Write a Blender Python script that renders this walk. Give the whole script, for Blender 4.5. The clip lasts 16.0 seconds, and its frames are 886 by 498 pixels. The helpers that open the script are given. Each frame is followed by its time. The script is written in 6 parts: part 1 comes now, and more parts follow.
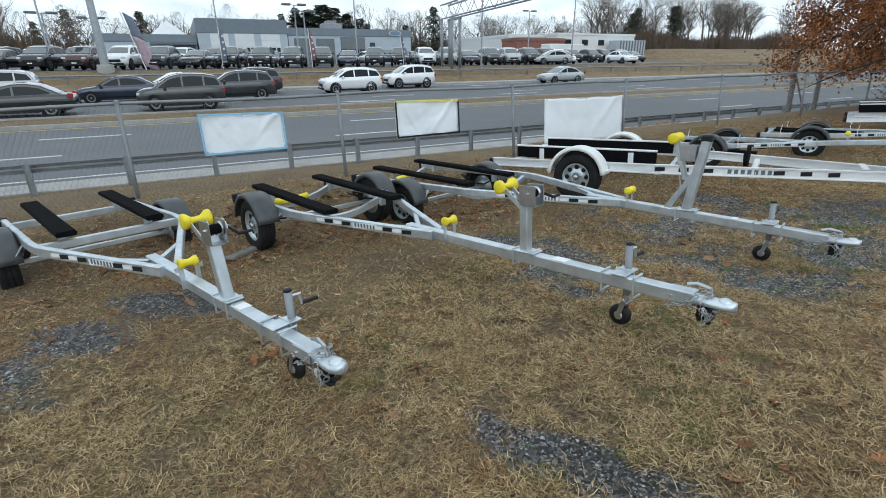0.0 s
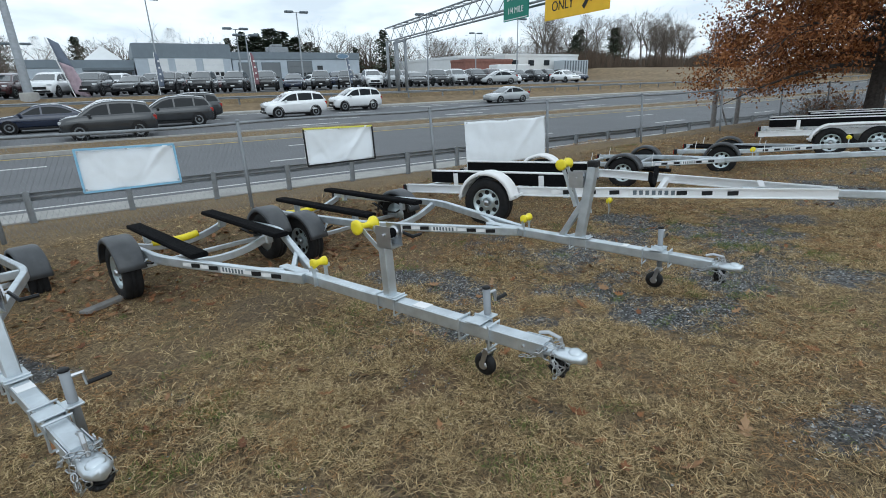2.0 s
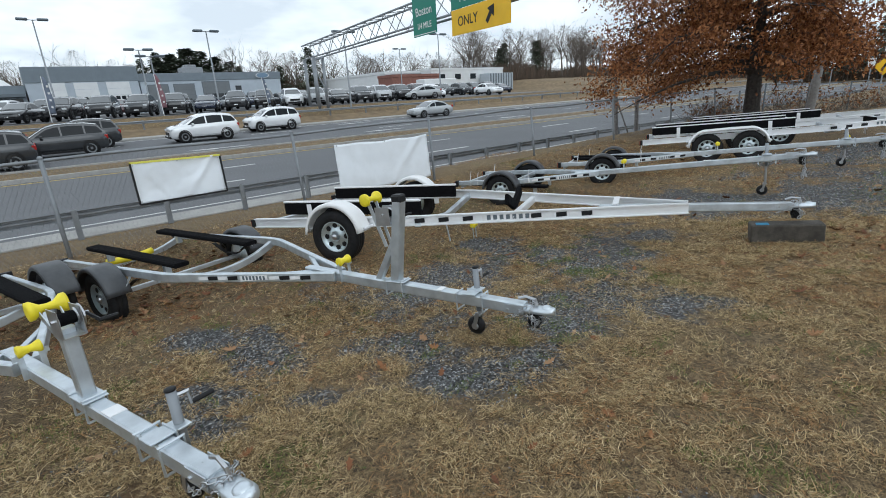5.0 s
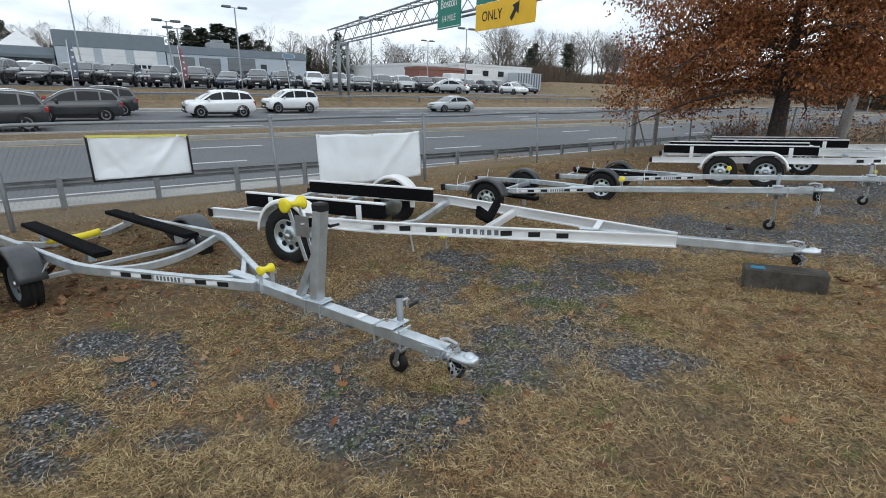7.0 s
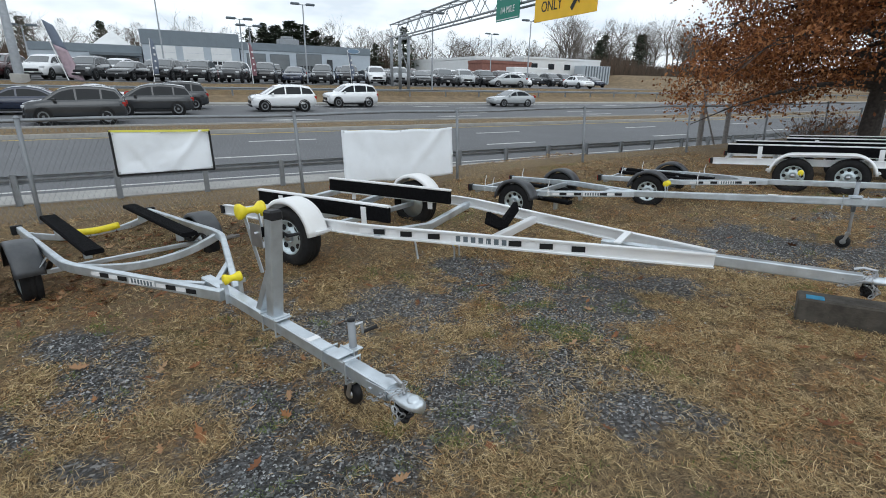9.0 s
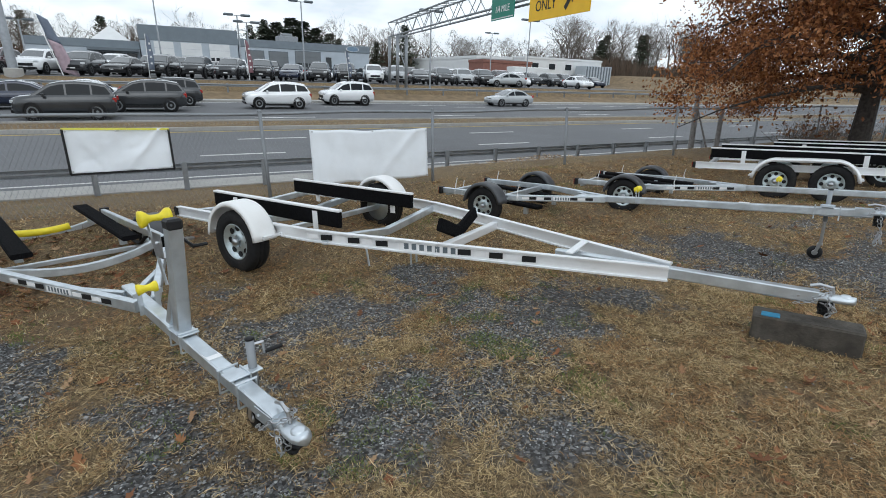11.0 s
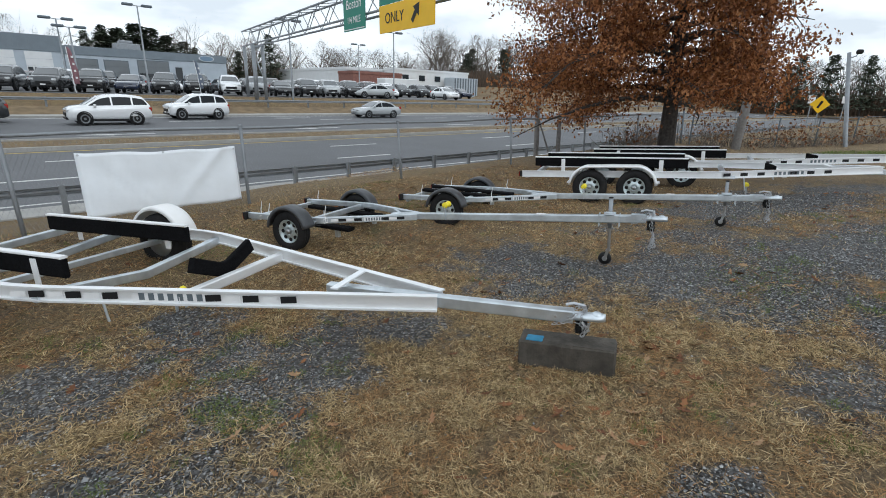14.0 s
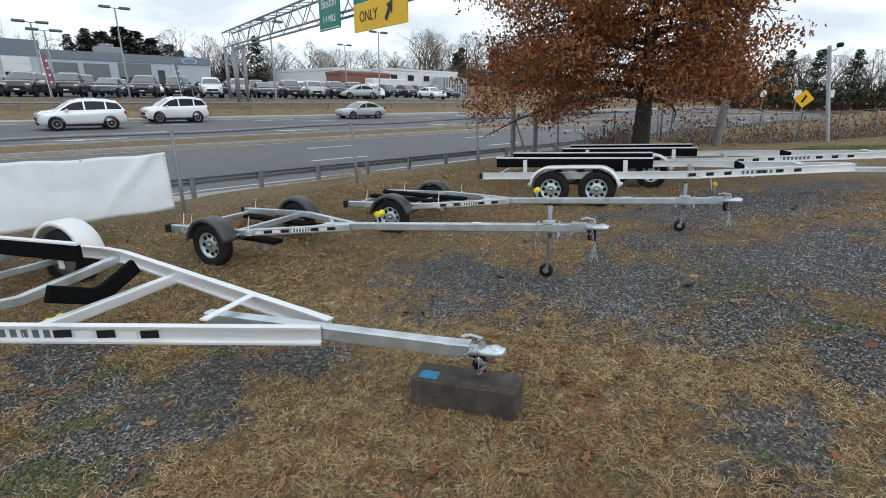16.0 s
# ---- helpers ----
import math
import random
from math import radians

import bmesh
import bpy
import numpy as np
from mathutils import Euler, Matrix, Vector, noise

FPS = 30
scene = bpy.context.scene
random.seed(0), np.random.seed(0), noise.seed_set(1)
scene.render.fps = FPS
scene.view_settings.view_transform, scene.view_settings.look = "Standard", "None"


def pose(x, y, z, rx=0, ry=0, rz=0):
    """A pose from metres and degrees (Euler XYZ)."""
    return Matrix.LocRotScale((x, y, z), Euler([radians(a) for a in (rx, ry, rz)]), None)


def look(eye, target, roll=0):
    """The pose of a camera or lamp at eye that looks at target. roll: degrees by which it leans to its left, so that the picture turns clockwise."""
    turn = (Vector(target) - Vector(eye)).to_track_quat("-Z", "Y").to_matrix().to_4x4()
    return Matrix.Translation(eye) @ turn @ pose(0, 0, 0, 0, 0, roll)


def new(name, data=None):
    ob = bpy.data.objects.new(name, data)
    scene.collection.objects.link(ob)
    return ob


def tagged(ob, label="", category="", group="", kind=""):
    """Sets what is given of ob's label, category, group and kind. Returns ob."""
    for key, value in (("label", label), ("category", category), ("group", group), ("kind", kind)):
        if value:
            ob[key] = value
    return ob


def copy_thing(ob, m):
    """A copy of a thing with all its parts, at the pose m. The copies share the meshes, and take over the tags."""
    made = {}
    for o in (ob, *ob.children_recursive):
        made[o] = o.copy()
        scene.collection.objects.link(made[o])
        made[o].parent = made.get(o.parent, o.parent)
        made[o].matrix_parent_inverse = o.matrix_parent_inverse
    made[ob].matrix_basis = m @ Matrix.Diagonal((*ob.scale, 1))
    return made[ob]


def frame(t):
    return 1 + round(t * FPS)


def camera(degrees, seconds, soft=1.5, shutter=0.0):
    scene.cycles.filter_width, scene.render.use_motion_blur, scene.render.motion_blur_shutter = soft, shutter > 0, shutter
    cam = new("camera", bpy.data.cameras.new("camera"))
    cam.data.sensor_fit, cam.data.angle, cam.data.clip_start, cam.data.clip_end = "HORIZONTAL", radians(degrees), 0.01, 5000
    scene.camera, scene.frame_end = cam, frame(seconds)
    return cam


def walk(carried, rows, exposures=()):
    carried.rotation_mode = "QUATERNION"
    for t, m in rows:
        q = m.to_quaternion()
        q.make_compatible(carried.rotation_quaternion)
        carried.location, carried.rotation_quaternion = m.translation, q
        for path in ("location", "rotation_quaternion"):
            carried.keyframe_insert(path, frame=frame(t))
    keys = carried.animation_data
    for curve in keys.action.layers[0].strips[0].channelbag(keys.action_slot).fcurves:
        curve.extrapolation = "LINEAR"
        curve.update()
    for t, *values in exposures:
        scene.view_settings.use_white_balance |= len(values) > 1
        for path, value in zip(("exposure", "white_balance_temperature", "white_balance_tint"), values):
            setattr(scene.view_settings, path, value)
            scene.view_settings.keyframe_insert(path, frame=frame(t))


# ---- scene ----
cam = camera(85.1, 16.0, soft=0.95)
# The trailer yard dips by 4.6 degrees towards the road; SLOPE turns the yard's own frame into the world.
SLOPE = Matrix.Rotation(radians(4.6), 4, Vector((-math.cos(radians(10)), math.sin(radians(10)), 0)))
METRES, EYE, TURN = 6.2, 1.5, -42.3
ROWS = [
    (0.0, 0.0, 0.0, 0.0, -0.95, -17.26, 3.06),
    (0.5, 0.0128, 0.0205, 0.0032, -2.24, -17.37, 1.48),
    (1.0, 0.0317, 0.0296, 0.0039, -0.98, -17.11, 2.04),
    (1.5, 0.0745, 0.0329, 0.0078, -0.3, -15.2, 3.09),
    (2.0, 0.1103, 0.0475, 0.005, -6.03, -15.39, 4.25),
    (2.5, 0.143, 0.0781, 0.007, -12.2, -14.86, 2.51),
    (3.0, 0.1784, 0.0923, 0.0044, -15.57, -15.04, 4.1),
    (3.5, 0.2208, 0.0927, 0.0077, -14.09, -15.06, 7.15),
    (4.0, 0.2473, 0.0987, 0.006, -14.34, -14.97, 7.98),
    (6.5, 0.3913, 0.1644, 0.0077, -10.89, -14.32, 2.52),
    (7.0, 0.4121, 0.1834, 0.0082, -10.42, -14.88, 1.78),
    (7.5, 0.4444, 0.1909, 0.0079, -7.04, -14.86, 3.06),
    (8.0, 0.4731, 0.1959, 0.0126, -3.78, -15.14, 2.62),
    (8.5, 0.4911, 0.2217, 0.0076, -2.88, -15.47, 1.57),
    (9.0, 0.5074, 0.2424, 0.0092, -3.06, -15.29, 1.55),
    (11.5, 0.6094, 0.2771, 0.0114, -2.79, -15.55, 0.86),
    (12.0, 0.6416, 0.2825, 0.0113, -4.32, -15.86, 1.98),
    (12.5, 0.6821, 0.2778, 0.017, -6.68, -14.26, 2.55),
    (13.0, 0.7093, 0.2855, 0.0155, -11.7, -14.44, 3.31),
    (13.5, 0.7313, 0.3119, 0.0137, -14.87, -15.29, 2.02),
    (14.0, 0.75, 0.3246, 0.0168, -16.59, -14.58, 2.0),
    (14.5, 0.7838, 0.3269, 0.016, -15.82, -13.77, 3.46),
    (15.0, 0.8215, 0.3239, 0.019, -15.19, -13.62, 4.37),
    (15.5, 0.8487, 0.3393, 0.0136, -15.6, -14.61, 4.89),
    (16.0, 0.8762, 0.3646, 0.0159, -17.41, -14.67, 2.8),
]

walk(cam, [(t, SLOPE @ pose(0, 0, EYE, 0, 0, TURN) @ pose(METRES * x, METRES * y, METRES * z, 90 + pitch, roll, yaw)) for t, x, y, z, yaw, pitch, roll in ROWS],
     [(0.0, -0.17, 5880, 3), (2.5, -0.25, 5900, 4), (4.0, -0.25, 5950, 5), (8.0, -0.22, 6130, 7), (16.0, -0.22, 6140, 7)])

# ---- light: overcast winter daylight ----
SUN_EL, SUN_AZ = 38.0, 205.0
world = bpy.data.worlds.new("overcast")
scene.world = world
world.use_nodes = True
wn, wl = world.node_tree.nodes, world.node_tree.links
bg = wn["Background"]
bg.inputs["Strength"].default_value = 0.1
sky = wn.new("ShaderNodeTexSky")
sky.sky_type, sky.sun_disc = "NISHITA", False
sky.sun_elevation, sky.sun_rotation = radians(SUN_EL), radians(SUN_AZ)
tc = wn.new("ShaderNodeTexCoord")
sep = wn.new("ShaderNodeSeparateXYZ")
wl.new(tc.outputs["Generated"], sep.inputs[0])
# a flat cloud deck: cover the direction with cloud noise, stretched towards the horizon
up = wn.new("ShaderNodeMath"); up.operation = "ADD"; up.inputs[1].default_value = 0.22
wl.new(sep.outputs["Z"], up.inputs[0])
dx = wn.new("ShaderNodeMath"); dx.operation = "DIVIDE"
dy = wn.new("ShaderNodeMath"); dy.operation = "DIVIDE"
wl.new(sep.outputs["X"], dx.inputs[0]); wl.new(up.outputs[0], dx.inputs[1])
wl.new(sep.outputs["Y"], dy.inputs[0]); wl.new(up.outputs[0], dy.inputs[1])
comb = wn.new("ShaderNodeCombineXYZ")
wl.new(dx.outputs[0], comb.inputs[0]); wl.new(dy.outputs[0], comb.inputs[1])
cn = wn.new("ShaderNodeTexNoise")
cn.inputs["Scale"].default_value, cn.inputs["Detail"].default_value, cn.inputs["Roughness"].default_value = 1.6, 6, 0.55
wl.new(comb.outputs[0], cn.inputs["Vector"])
cr = wn.new("ShaderNodeValToRGB")
cr.color_ramp.elements[0].position, cr.color_ramp.elements[0].color = 0.36, (9.6, 10.2, 10.9, 1)
cr.color_ramp.elements[1].position, cr.color_ramp.elements[1].color = 0.56, (13.4, 13.8, 14.2, 1)
wl.new(cn.outputs["Fac"], cr.inputs[0])
cm = wn.new("ShaderNodeMix"); cm.data_type = "RGBA"
cm.inputs["Factor"].default_value = 0.93
wl.new(sky.outputs[0], cm.inputs["A"]); wl.new(cr.outputs[0], cm.inputs["B"])
wl.new(cm.outputs["Result"], bg.inputs["Color"])
sun = new("sun", bpy.data.lights.new("sun", "SUN"))
sun.data.energy, sun.data.angle, sun.data.color = 0.55, radians(45), (1, 0.985, 0.96)
sun.matrix_world = look((0, 0, 60), (-math.sin(radians(SUN_AZ)) * 60, -math.cos(radians(SUN_AZ)) * 60, 60 - 60 * math.tan(radians(SUN_EL))))

# ---- materials ----
def mat(name, color, rough=0.6, metal=0.0, var=0.0, scale=8.0, bump=0.0, fine=60.0, dirt=None, dirt_amt=0.5, dirt_scale=2.0, coords="Object", rand=0.0, spec=0.5):
    """Principled material: base colour with two scales of variation, patches of dirt and fine relief."""
    m = bpy.data.materials.new(name)
    m.use_nodes = True
    n, l = m.node_tree.nodes, m.node_tree.links
    b = n["Principled BSDF"]
    b.inputs["Roughness"].default_value, b.inputs["Metallic"].default_value = rough, metal
    b.inputs["Base Color"].default_value = (*color, 1)
    b.inputs["Specular IOR Level"].default_value = spec
    c = n.new("ShaderNodeTexCoord").outputs[coords]
    out = None
    if var or dirt:
        n1 = n.new("ShaderNodeTexNoise")
        n1.inputs["Scale"].default_value, n1.inputs["Detail"].default_value = scale, 5
        l.new(c, n1.inputs["Vector"])
        r = n.new("ShaderNodeValToRGB")
        r.color_ramp.elements[0].position, r.color_ramp.elements[1].position = 0.3, 0.7
        r.color_ramp.elements[0].color = (*[v * (1 - var) for v in color], 1)
        r.color_ramp.elements[1].color = (*[min(1, v * (1 + var)) for v in color], 1)
        l.new(n1.outputs["Fac"], r.inputs[0])
        out = r.outputs[0]
        if dirt:
            n2 = n.new("ShaderNodeTexNoise")
            n2.inputs["Scale"].default_value, n2.inputs["Detail"].default_value, n2.inputs["Roughness"].default_value = dirt_scale, 8, 0.65
            l.new(c, n2.inputs["Vector"])
            r2 = n.new("ShaderNodeMapRange")
            r2.inputs["From Min"].default_value, r2.inputs["From Max"].default_value, r2.inputs["To Max"].default_value = 0.48, 0.68, dirt_amt
            l.new(n2.outputs["Fac"], r2.inputs["Value"])
            mx = n.new("ShaderNodeMix"); mx.data_type = "RGBA"
            l.new(r2.outputs[0], mx.inputs["Factor"]); l.new(out, mx.inputs["A"])
            mx.inputs["B"].default_value = (*dirt, 1)
            out = mx.outputs["Result"]
    if rand:
        oi = n.new("ShaderNodeObjectInfo")
        hs = n.new("ShaderNodeHueSaturation")
        mr = n.new("ShaderNodeMapRange")
        mr.inputs["To Min"].default_value, mr.inputs["To Max"].default_value = 1 - rand, 1 + rand
        l.new(oi.outputs["Random"], mr.inputs["Value"]); l.new(mr.outputs[0], hs.inputs["Value"])
        if out: l.new(out, hs.inputs["Color"])
        else: hs.inputs["Color"].default_value = (*color, 1)
        out = hs.outputs[0]
    if out: l.new(out, b.inputs["Base Color"])
    if bump:
        n3 = n.new("ShaderNodeTexNoise")
        n3.inputs["Scale"].default_value, n3.inputs["Detail"].default_value = fine, 4
        l.new(c, n3.inputs["Vector"])
        bp = n.new("ShaderNodeBump")
        bp.inputs["Strength"].default_value, bp.inputs["Distance"].default_value = bump, 0.01
        l.new(n3.outputs["Fac"], bp.inputs["Height"]); l.new(bp.outputs[0], b.inputs["Normal"])
    return m


def island_mat(name, colors, rough=0.8, trans=0.0):
    """Colour picked per loose piece from a ramp."""
    m = bpy.data.materials.new(name)
    m.use_nodes = True
    n, l = m.node_tree.nodes, m.node_tree.links
    b = n["Principled BSDF"]
    b.inputs["Roughness"].default_value = rough
    g = n.new("ShaderNodeNewGeometry")
    r = n.new("ShaderNodeValToRGB")
    e = r.color_ramp.elements
    while len(e) < len(colors): e.new(0.5)
    for i, c in enumerate(colors):
        e[i].position, e[i].color = i / (len(colors) - 1), (*c, 1)
    l.new(g.outputs["Random Per Island"], r.inputs[0]); l.new(r.outputs[0], b.inputs["Base Color"])
    if trans:
        t = n.new("ShaderNodeBsdfTranslucent"); l.new(r.outputs[0], t.inputs[0])
        x = n.new("ShaderNodeMixShader"); x.inputs[0].default_value = trans
        l.new(b.outputs[0], x.inputs[1]); l.new(t.outputs[0], x.inputs[2])
        l.new(x.outputs[0], n["Material Output"].inputs[0])
    return m


GALV = mat("galvanised_steel", (0.60, 0.645, 0.68), 0.4, 0.8, 0.14, 9, 0.08, 70, (0.42, 0.45, 0.48), 0.5, 5)
FENCE_STEEL = mat("weathered_fence_steel", (0.25, 0.265, 0.28), 0.6, 0.5, 0.15, 6, 0.05, 50, (0.17, 0.17, 0.17), 0.5, 3)
GALV_DULL = mat("dull_galvanised_steel", (0.31, 0.33, 0.35), 0.6, 0.55, 0.15, 6, 0.05, 50, (0.26, 0.26, 0.26), 0.5, 3)
ALU = mat("mill_aluminium", (0.86, 0.87, 0.88), 0.42, 0.45, 0.06, 6, 0.03, 80, (0.62, 0.62, 0.62), 0.35, 3)
CHROME = mat("zinc_plate", (0.52, 0.53, 0.55), 0.3, 0.95, 0.08, 20)
TYRE = mat("tyre_rubber", (0.013, 0.013, 0.014), 0.75, 0, 0.3, 25, 0.3, 120, (0.04, 0.035, 0.03), 0.35, 6, spec=0.25)
RIM = mat("wheel_steel", (0.56, 0.63, 0.65), 0.35, 0.7, 0.08, 12)
FENDER = mat("black_plastic", (0.05, 0.053, 0.058), 0.42, 0, 0.2, 10, 0.05, 80, (0.12, 0.12, 0.12), 0.35, 4)
CARPET = mat("black_carpet", (0.007, 0.007, 0.008), 0.95, 0, 0.35, 40, 0.8, 300, spec=0.08)
YELLOW = mat("yellow_roller", (0.80, 0.66, 0.02), 0.45, 0, 0.12, 12, 0.05, 60)
WHITE = mat("white_paint", (0.8, 0.8, 0.79), 0.4, 0, 0.04, 6, 0, 60, (0.55, 0.53, 0.5), 0.3, 3)
BLACK = mat("black_sticker", (0.011, 0.011, 0.012), 0.5, 0, 0.1, 10, spec=0.3)
STICKER = mat("white_sticker", (0.78, 0.78, 0.78), 0.45, 0, 0.05, 10)
RED = mat("red_lens", (0.35, 0.02, 0.015), 0.25, 0, 0.1, 20)
BLUE = mat("blue_paint", (0.03, 0.22, 0.38), 0.6, 0, 0.2, 20)
TIMBER = mat("weathered_timber", (0.06, 0.052, 0.042), 0.9, 0, 0.35, 14, 0.6, 60, (0.13, 0.12, 0.10), 0.5, 5)
POLEWOOD = mat("grey_pole_wood", (0.19, 0.18, 0.17), 0.9, 0, 0.25, 12, 0.5, 40, (0.13, 0.12, 0.11), 0.5, 4)
CLOTH = mat("white_vinyl_banner", (0.80, 0.83, 0.86), 0.45, 0, 0.03, 3, 0.12, 12, (0.72, 0.745, 0.76), 0.4, 4)
ASPHALT = mat("asphalt", (0.135, 0.138, 0.145), 0.85, 0, 0.08, 0.5, 0.4, 90, (0.105, 0.107, 0.112), 0.5, 0.12)
LOT_ASPHALT = mat("lot_asphalt", (0.15, 0.15, 0.152), 0.85, 0, 0.1, 0.4, 0.3, 60, (0.11, 0.11, 0.112), 0.5, 0.2)
ROADPAINT = mat("road_paint", (0.62, 0.62, 0.6), 0.7, 0, 0.1, 3, 0, 60, (0.35, 0.35, 0.34), 0.5, 2)
YELLOWPAINT = mat("yellow_road_paint", (0.55, 0.4, 0.1), 0.7, 0, 0.1, 3, 0, 60, (0.3, 0.27, 0.2), 0.5, 2)
CONCRETE = mat("concrete", (0.38, 0.37, 0.35), 0.85, 0, 0.1, 3, 0.3, 50, (0.25, 0.24, 0.23), 0.5, 1)
BANK = mat("dead_grass_bank", (0.21, 0.15, 0.085), 0.95, 0, 0.3, 1.5, 0.6, 20, (0.13, 0.095, 0.055), 0.7, 0.35)
WALLGREY = mat("grey_metal_cladding", (0.44, 0.49, 0.54), 0.55, 0.1, 0.05, 1)
WALLDARK = mat("dark_grey_fascia", (0.13, 0.155, 0.175), 0.5, 0.2, 0.06, 1)
FASCIA = mat("blue_grey_fascia", (0.19, 0.225, 0.255), 0.5, 0.2, 0.06, 1)
OVAL = mat("faded_blue_oval", (0.17, 0.26, 0.36), 0.4, 0, 0.1, 2)
DOORWHITE = mat("white_door_panel", (0.72, 0.73, 0.73), 0.5, 0, 0.04, 1)
DOORGREY = mat("grey_roller_door", (0.17, 0.185, 0.195), 0.5, 0.1, 0.06, 1)
GLASS_DARK = mat("dark_window_glass", (0.02, 0.025, 0.03), 0.08, 0, 0.1, 1)
BRICK = mat("red_brick_wall", (0.24, 0.11, 0.085), 0.85, 0, 0.15, 2, 0.2, 30)
BARK = mat("oak_bark", (0.05, 0.043, 0.038), 0.95, 0, 0.4, 14, 0.9, 30)
TWIG = mat("bare_twigs", (0.15, 0.125, 0.105), 0.9, 0, 0.25, 3)
SIGN_GREEN = mat("green_sign", (0.0, 0.20, 0.135), 0.5, 0, 0.04, 2)
SIGN_YELLOW = mat("yellow_sign", (0.85, 0.50, 0.0), 0.5, 0, 0.04, 2)
OAKLEAF = island_mat("oak_leaf", [(0.09, 0.034, 0.014), (0.22, 0.08, 0.027), (0.37, 0.147, 0.049), (0.52, 0.25, 0.10)], 0.6, 0.45)
FALLEN = island_mat("fallen_leaf", [(0.11, 0.042, 0.017), (0.21, 0.082, 0.03), (0.28, 0.125, 0.048), (0.36, 0.235, 0.13)], 0.8)
STRAW = island_mat("dead_grass", [(0.04, 0.027, 0.013), (0.17, 0.115, 0.053), (0.36, 0.25, 0.12), (0.54, 0.40, 0.20), (0.74, 0.58, 0.33), (0.22, 0.145, 0.07)], 0.85, 0.15)
RUSTGRASS = island_mat("rust_grass", [(0.05, 0.028, 0.013), (0.20, 0.11, 0.045), (0.37, 0.205, 0.082), (0.54, 0.31, 0.13), (0.27, 0.135, 0.05)], 0.85, 0.15)
GREENGRASS = island_mat("green_grass", [(0.07, 0.11, 0.02), (0.13, 0.18, 0.035), (0.22, 0.24, 0.07)], 0.8, 0.2)
STONE = island_mat("crushed_stone", [(0.014, 0.015, 0.016), (0.038, 0.04, 0.043), (0.085, 0.089, 0.092), (0.16, 0.165, 0.166), (0.23, 0.235, 0.235), (0.44, 0.445, 0.44)], 0.8)
# needle greens lightened: the haze of distance is put into their colour
EVERGREEN = island_mat("hazed_pine_needles", [(0.05, 0.066, 0.045), (0.08, 0.10, 0.064), (0.115, 0.135, 0.088)], 0.8)


# ---- mesh helpers ----
def finish(bm, name, material, smooth=False):
    me = bpy.data.meshes.new(name)
    bm.normal_update()
    bm.to_mesh(me)
    bm.free()
    me.materials.append(material)
    if smooth:
        for p in me.polygons: p.use_smooth = True
    return me


def part(name, bm, material, parent, label="", smooth=False):
    ob = new(name, finish(bm, name, material, smooth))
    ob.parent = parent
    if label: ob["label"] = label
    return ob


def thing(name, m, label, category, group="", kind=""):
    ob = new(name)
    ob.matrix_basis = m
    ob.empty_display_size = 0.2
    return tagged(ob, label, category, group, kind)


def solid(name, bm, material, label, category="", group="", kind="", m=None, smooth=False):
    ob = new(name, finish(bm, name, material, smooth))
    if m is not None: ob.matrix_basis = m
    return tagged(ob, label, category, group, kind)


def box(bm, x0, x1, y0, y1, z0, z1, m=None, c=0.0):
    """A box, its edges chamfered by c."""
    r = bmesh.ops.create_cube(bm, size=1.0)
    vs = r["verts"]
    for v in vs:
        v.co = Vector((x0 + (v.co.x + .5) * (x1 - x0), y0 + (v.co.y + .5) * (y1 - y0), z0 + (v.co.z + .5) * (z1 - z0)))
    if c:
        es = list({e for v in vs for e in v.link_edges})
        g = bmesh.ops.bevel(bm, geom=es, offset=c, segments=1, affect="EDGES")
        vs = list({v for f in g["faces"] for v in f.verts} | {v for v in vs if v.is_valid})
    if m is not None:
        for v in vs: v.co = m @ v.co
    return bm


def sweep(bm, pts, sec, up=(0, 0, 1), caps=True):
    """A section (x across, y up) carried along a polyline, mitred at its corners."""
    P = [Vector(p) for p in pts]
    up = Vector(up)
    rings = []
    for i, p in enumerate(P):
        a = (P[i] - P[i - 1]).normalized() if i else (P[1] - P[0]).normalized()
        b = (P[i + 1] - P[i]).normalized() if i < len(P) - 1 else a
        d = (a + b).normalized()
        k = 1 / max(0.4, d.dot(a))
        side = d.cross(up)
        side = side.normalized() if side.length > 1e-4 else Vector((1, 0, 0))
        u2 = side.cross(d).normalized()
        flat = abs(a.z - b.z) < 0.02
        rings.append([bm.verts.new(p + side * (s[0] * (k if flat else 1)) + u2 * (s[1] * (1 if flat else k))) for s in sec])
    n = len(sec)
    for r0, r1 in zip(rings, rings[1:]):
        for i in range(n):
            bm.faces.new((r0[i], r0[(i + 1) % n], r1[(i + 1) % n], r1[i]))
    if caps:
        bm.faces.new(rings[0][::-1]); bm.faces.new(rings[-1])
    return bm


def rect(w, h, c=0.006):
    a, b = w / 2, h / 2
    return [(a - c, -b), (a, -b + c), (a, b - c), (a - c, b), (-a + c, b), (-a, b - c), (-a, -b + c), (-a + c, -b)]


def ibeam(w, h, f=0.012, s=0.008):
    a, b = w / 2, h / 2
    return [(a, -b), (a, -b + f), (s / 2, -b + f), (s / 2, b - f), (a, b - f), (a, b), (-a, b), (-a, b - f), (-s / 2, b - f), (-s / 2, -b + f), (-a, -b + f), (-a, -b)]


def circ(r, n=8):
    return [(r * math.cos(2 * math.pi * i / n), r * math.sin(2 * math.pi * i / n)) for i in range(n)]


def rod(bm, pts, r, n=8):
    return sweep(bm, pts, circ(r, n))


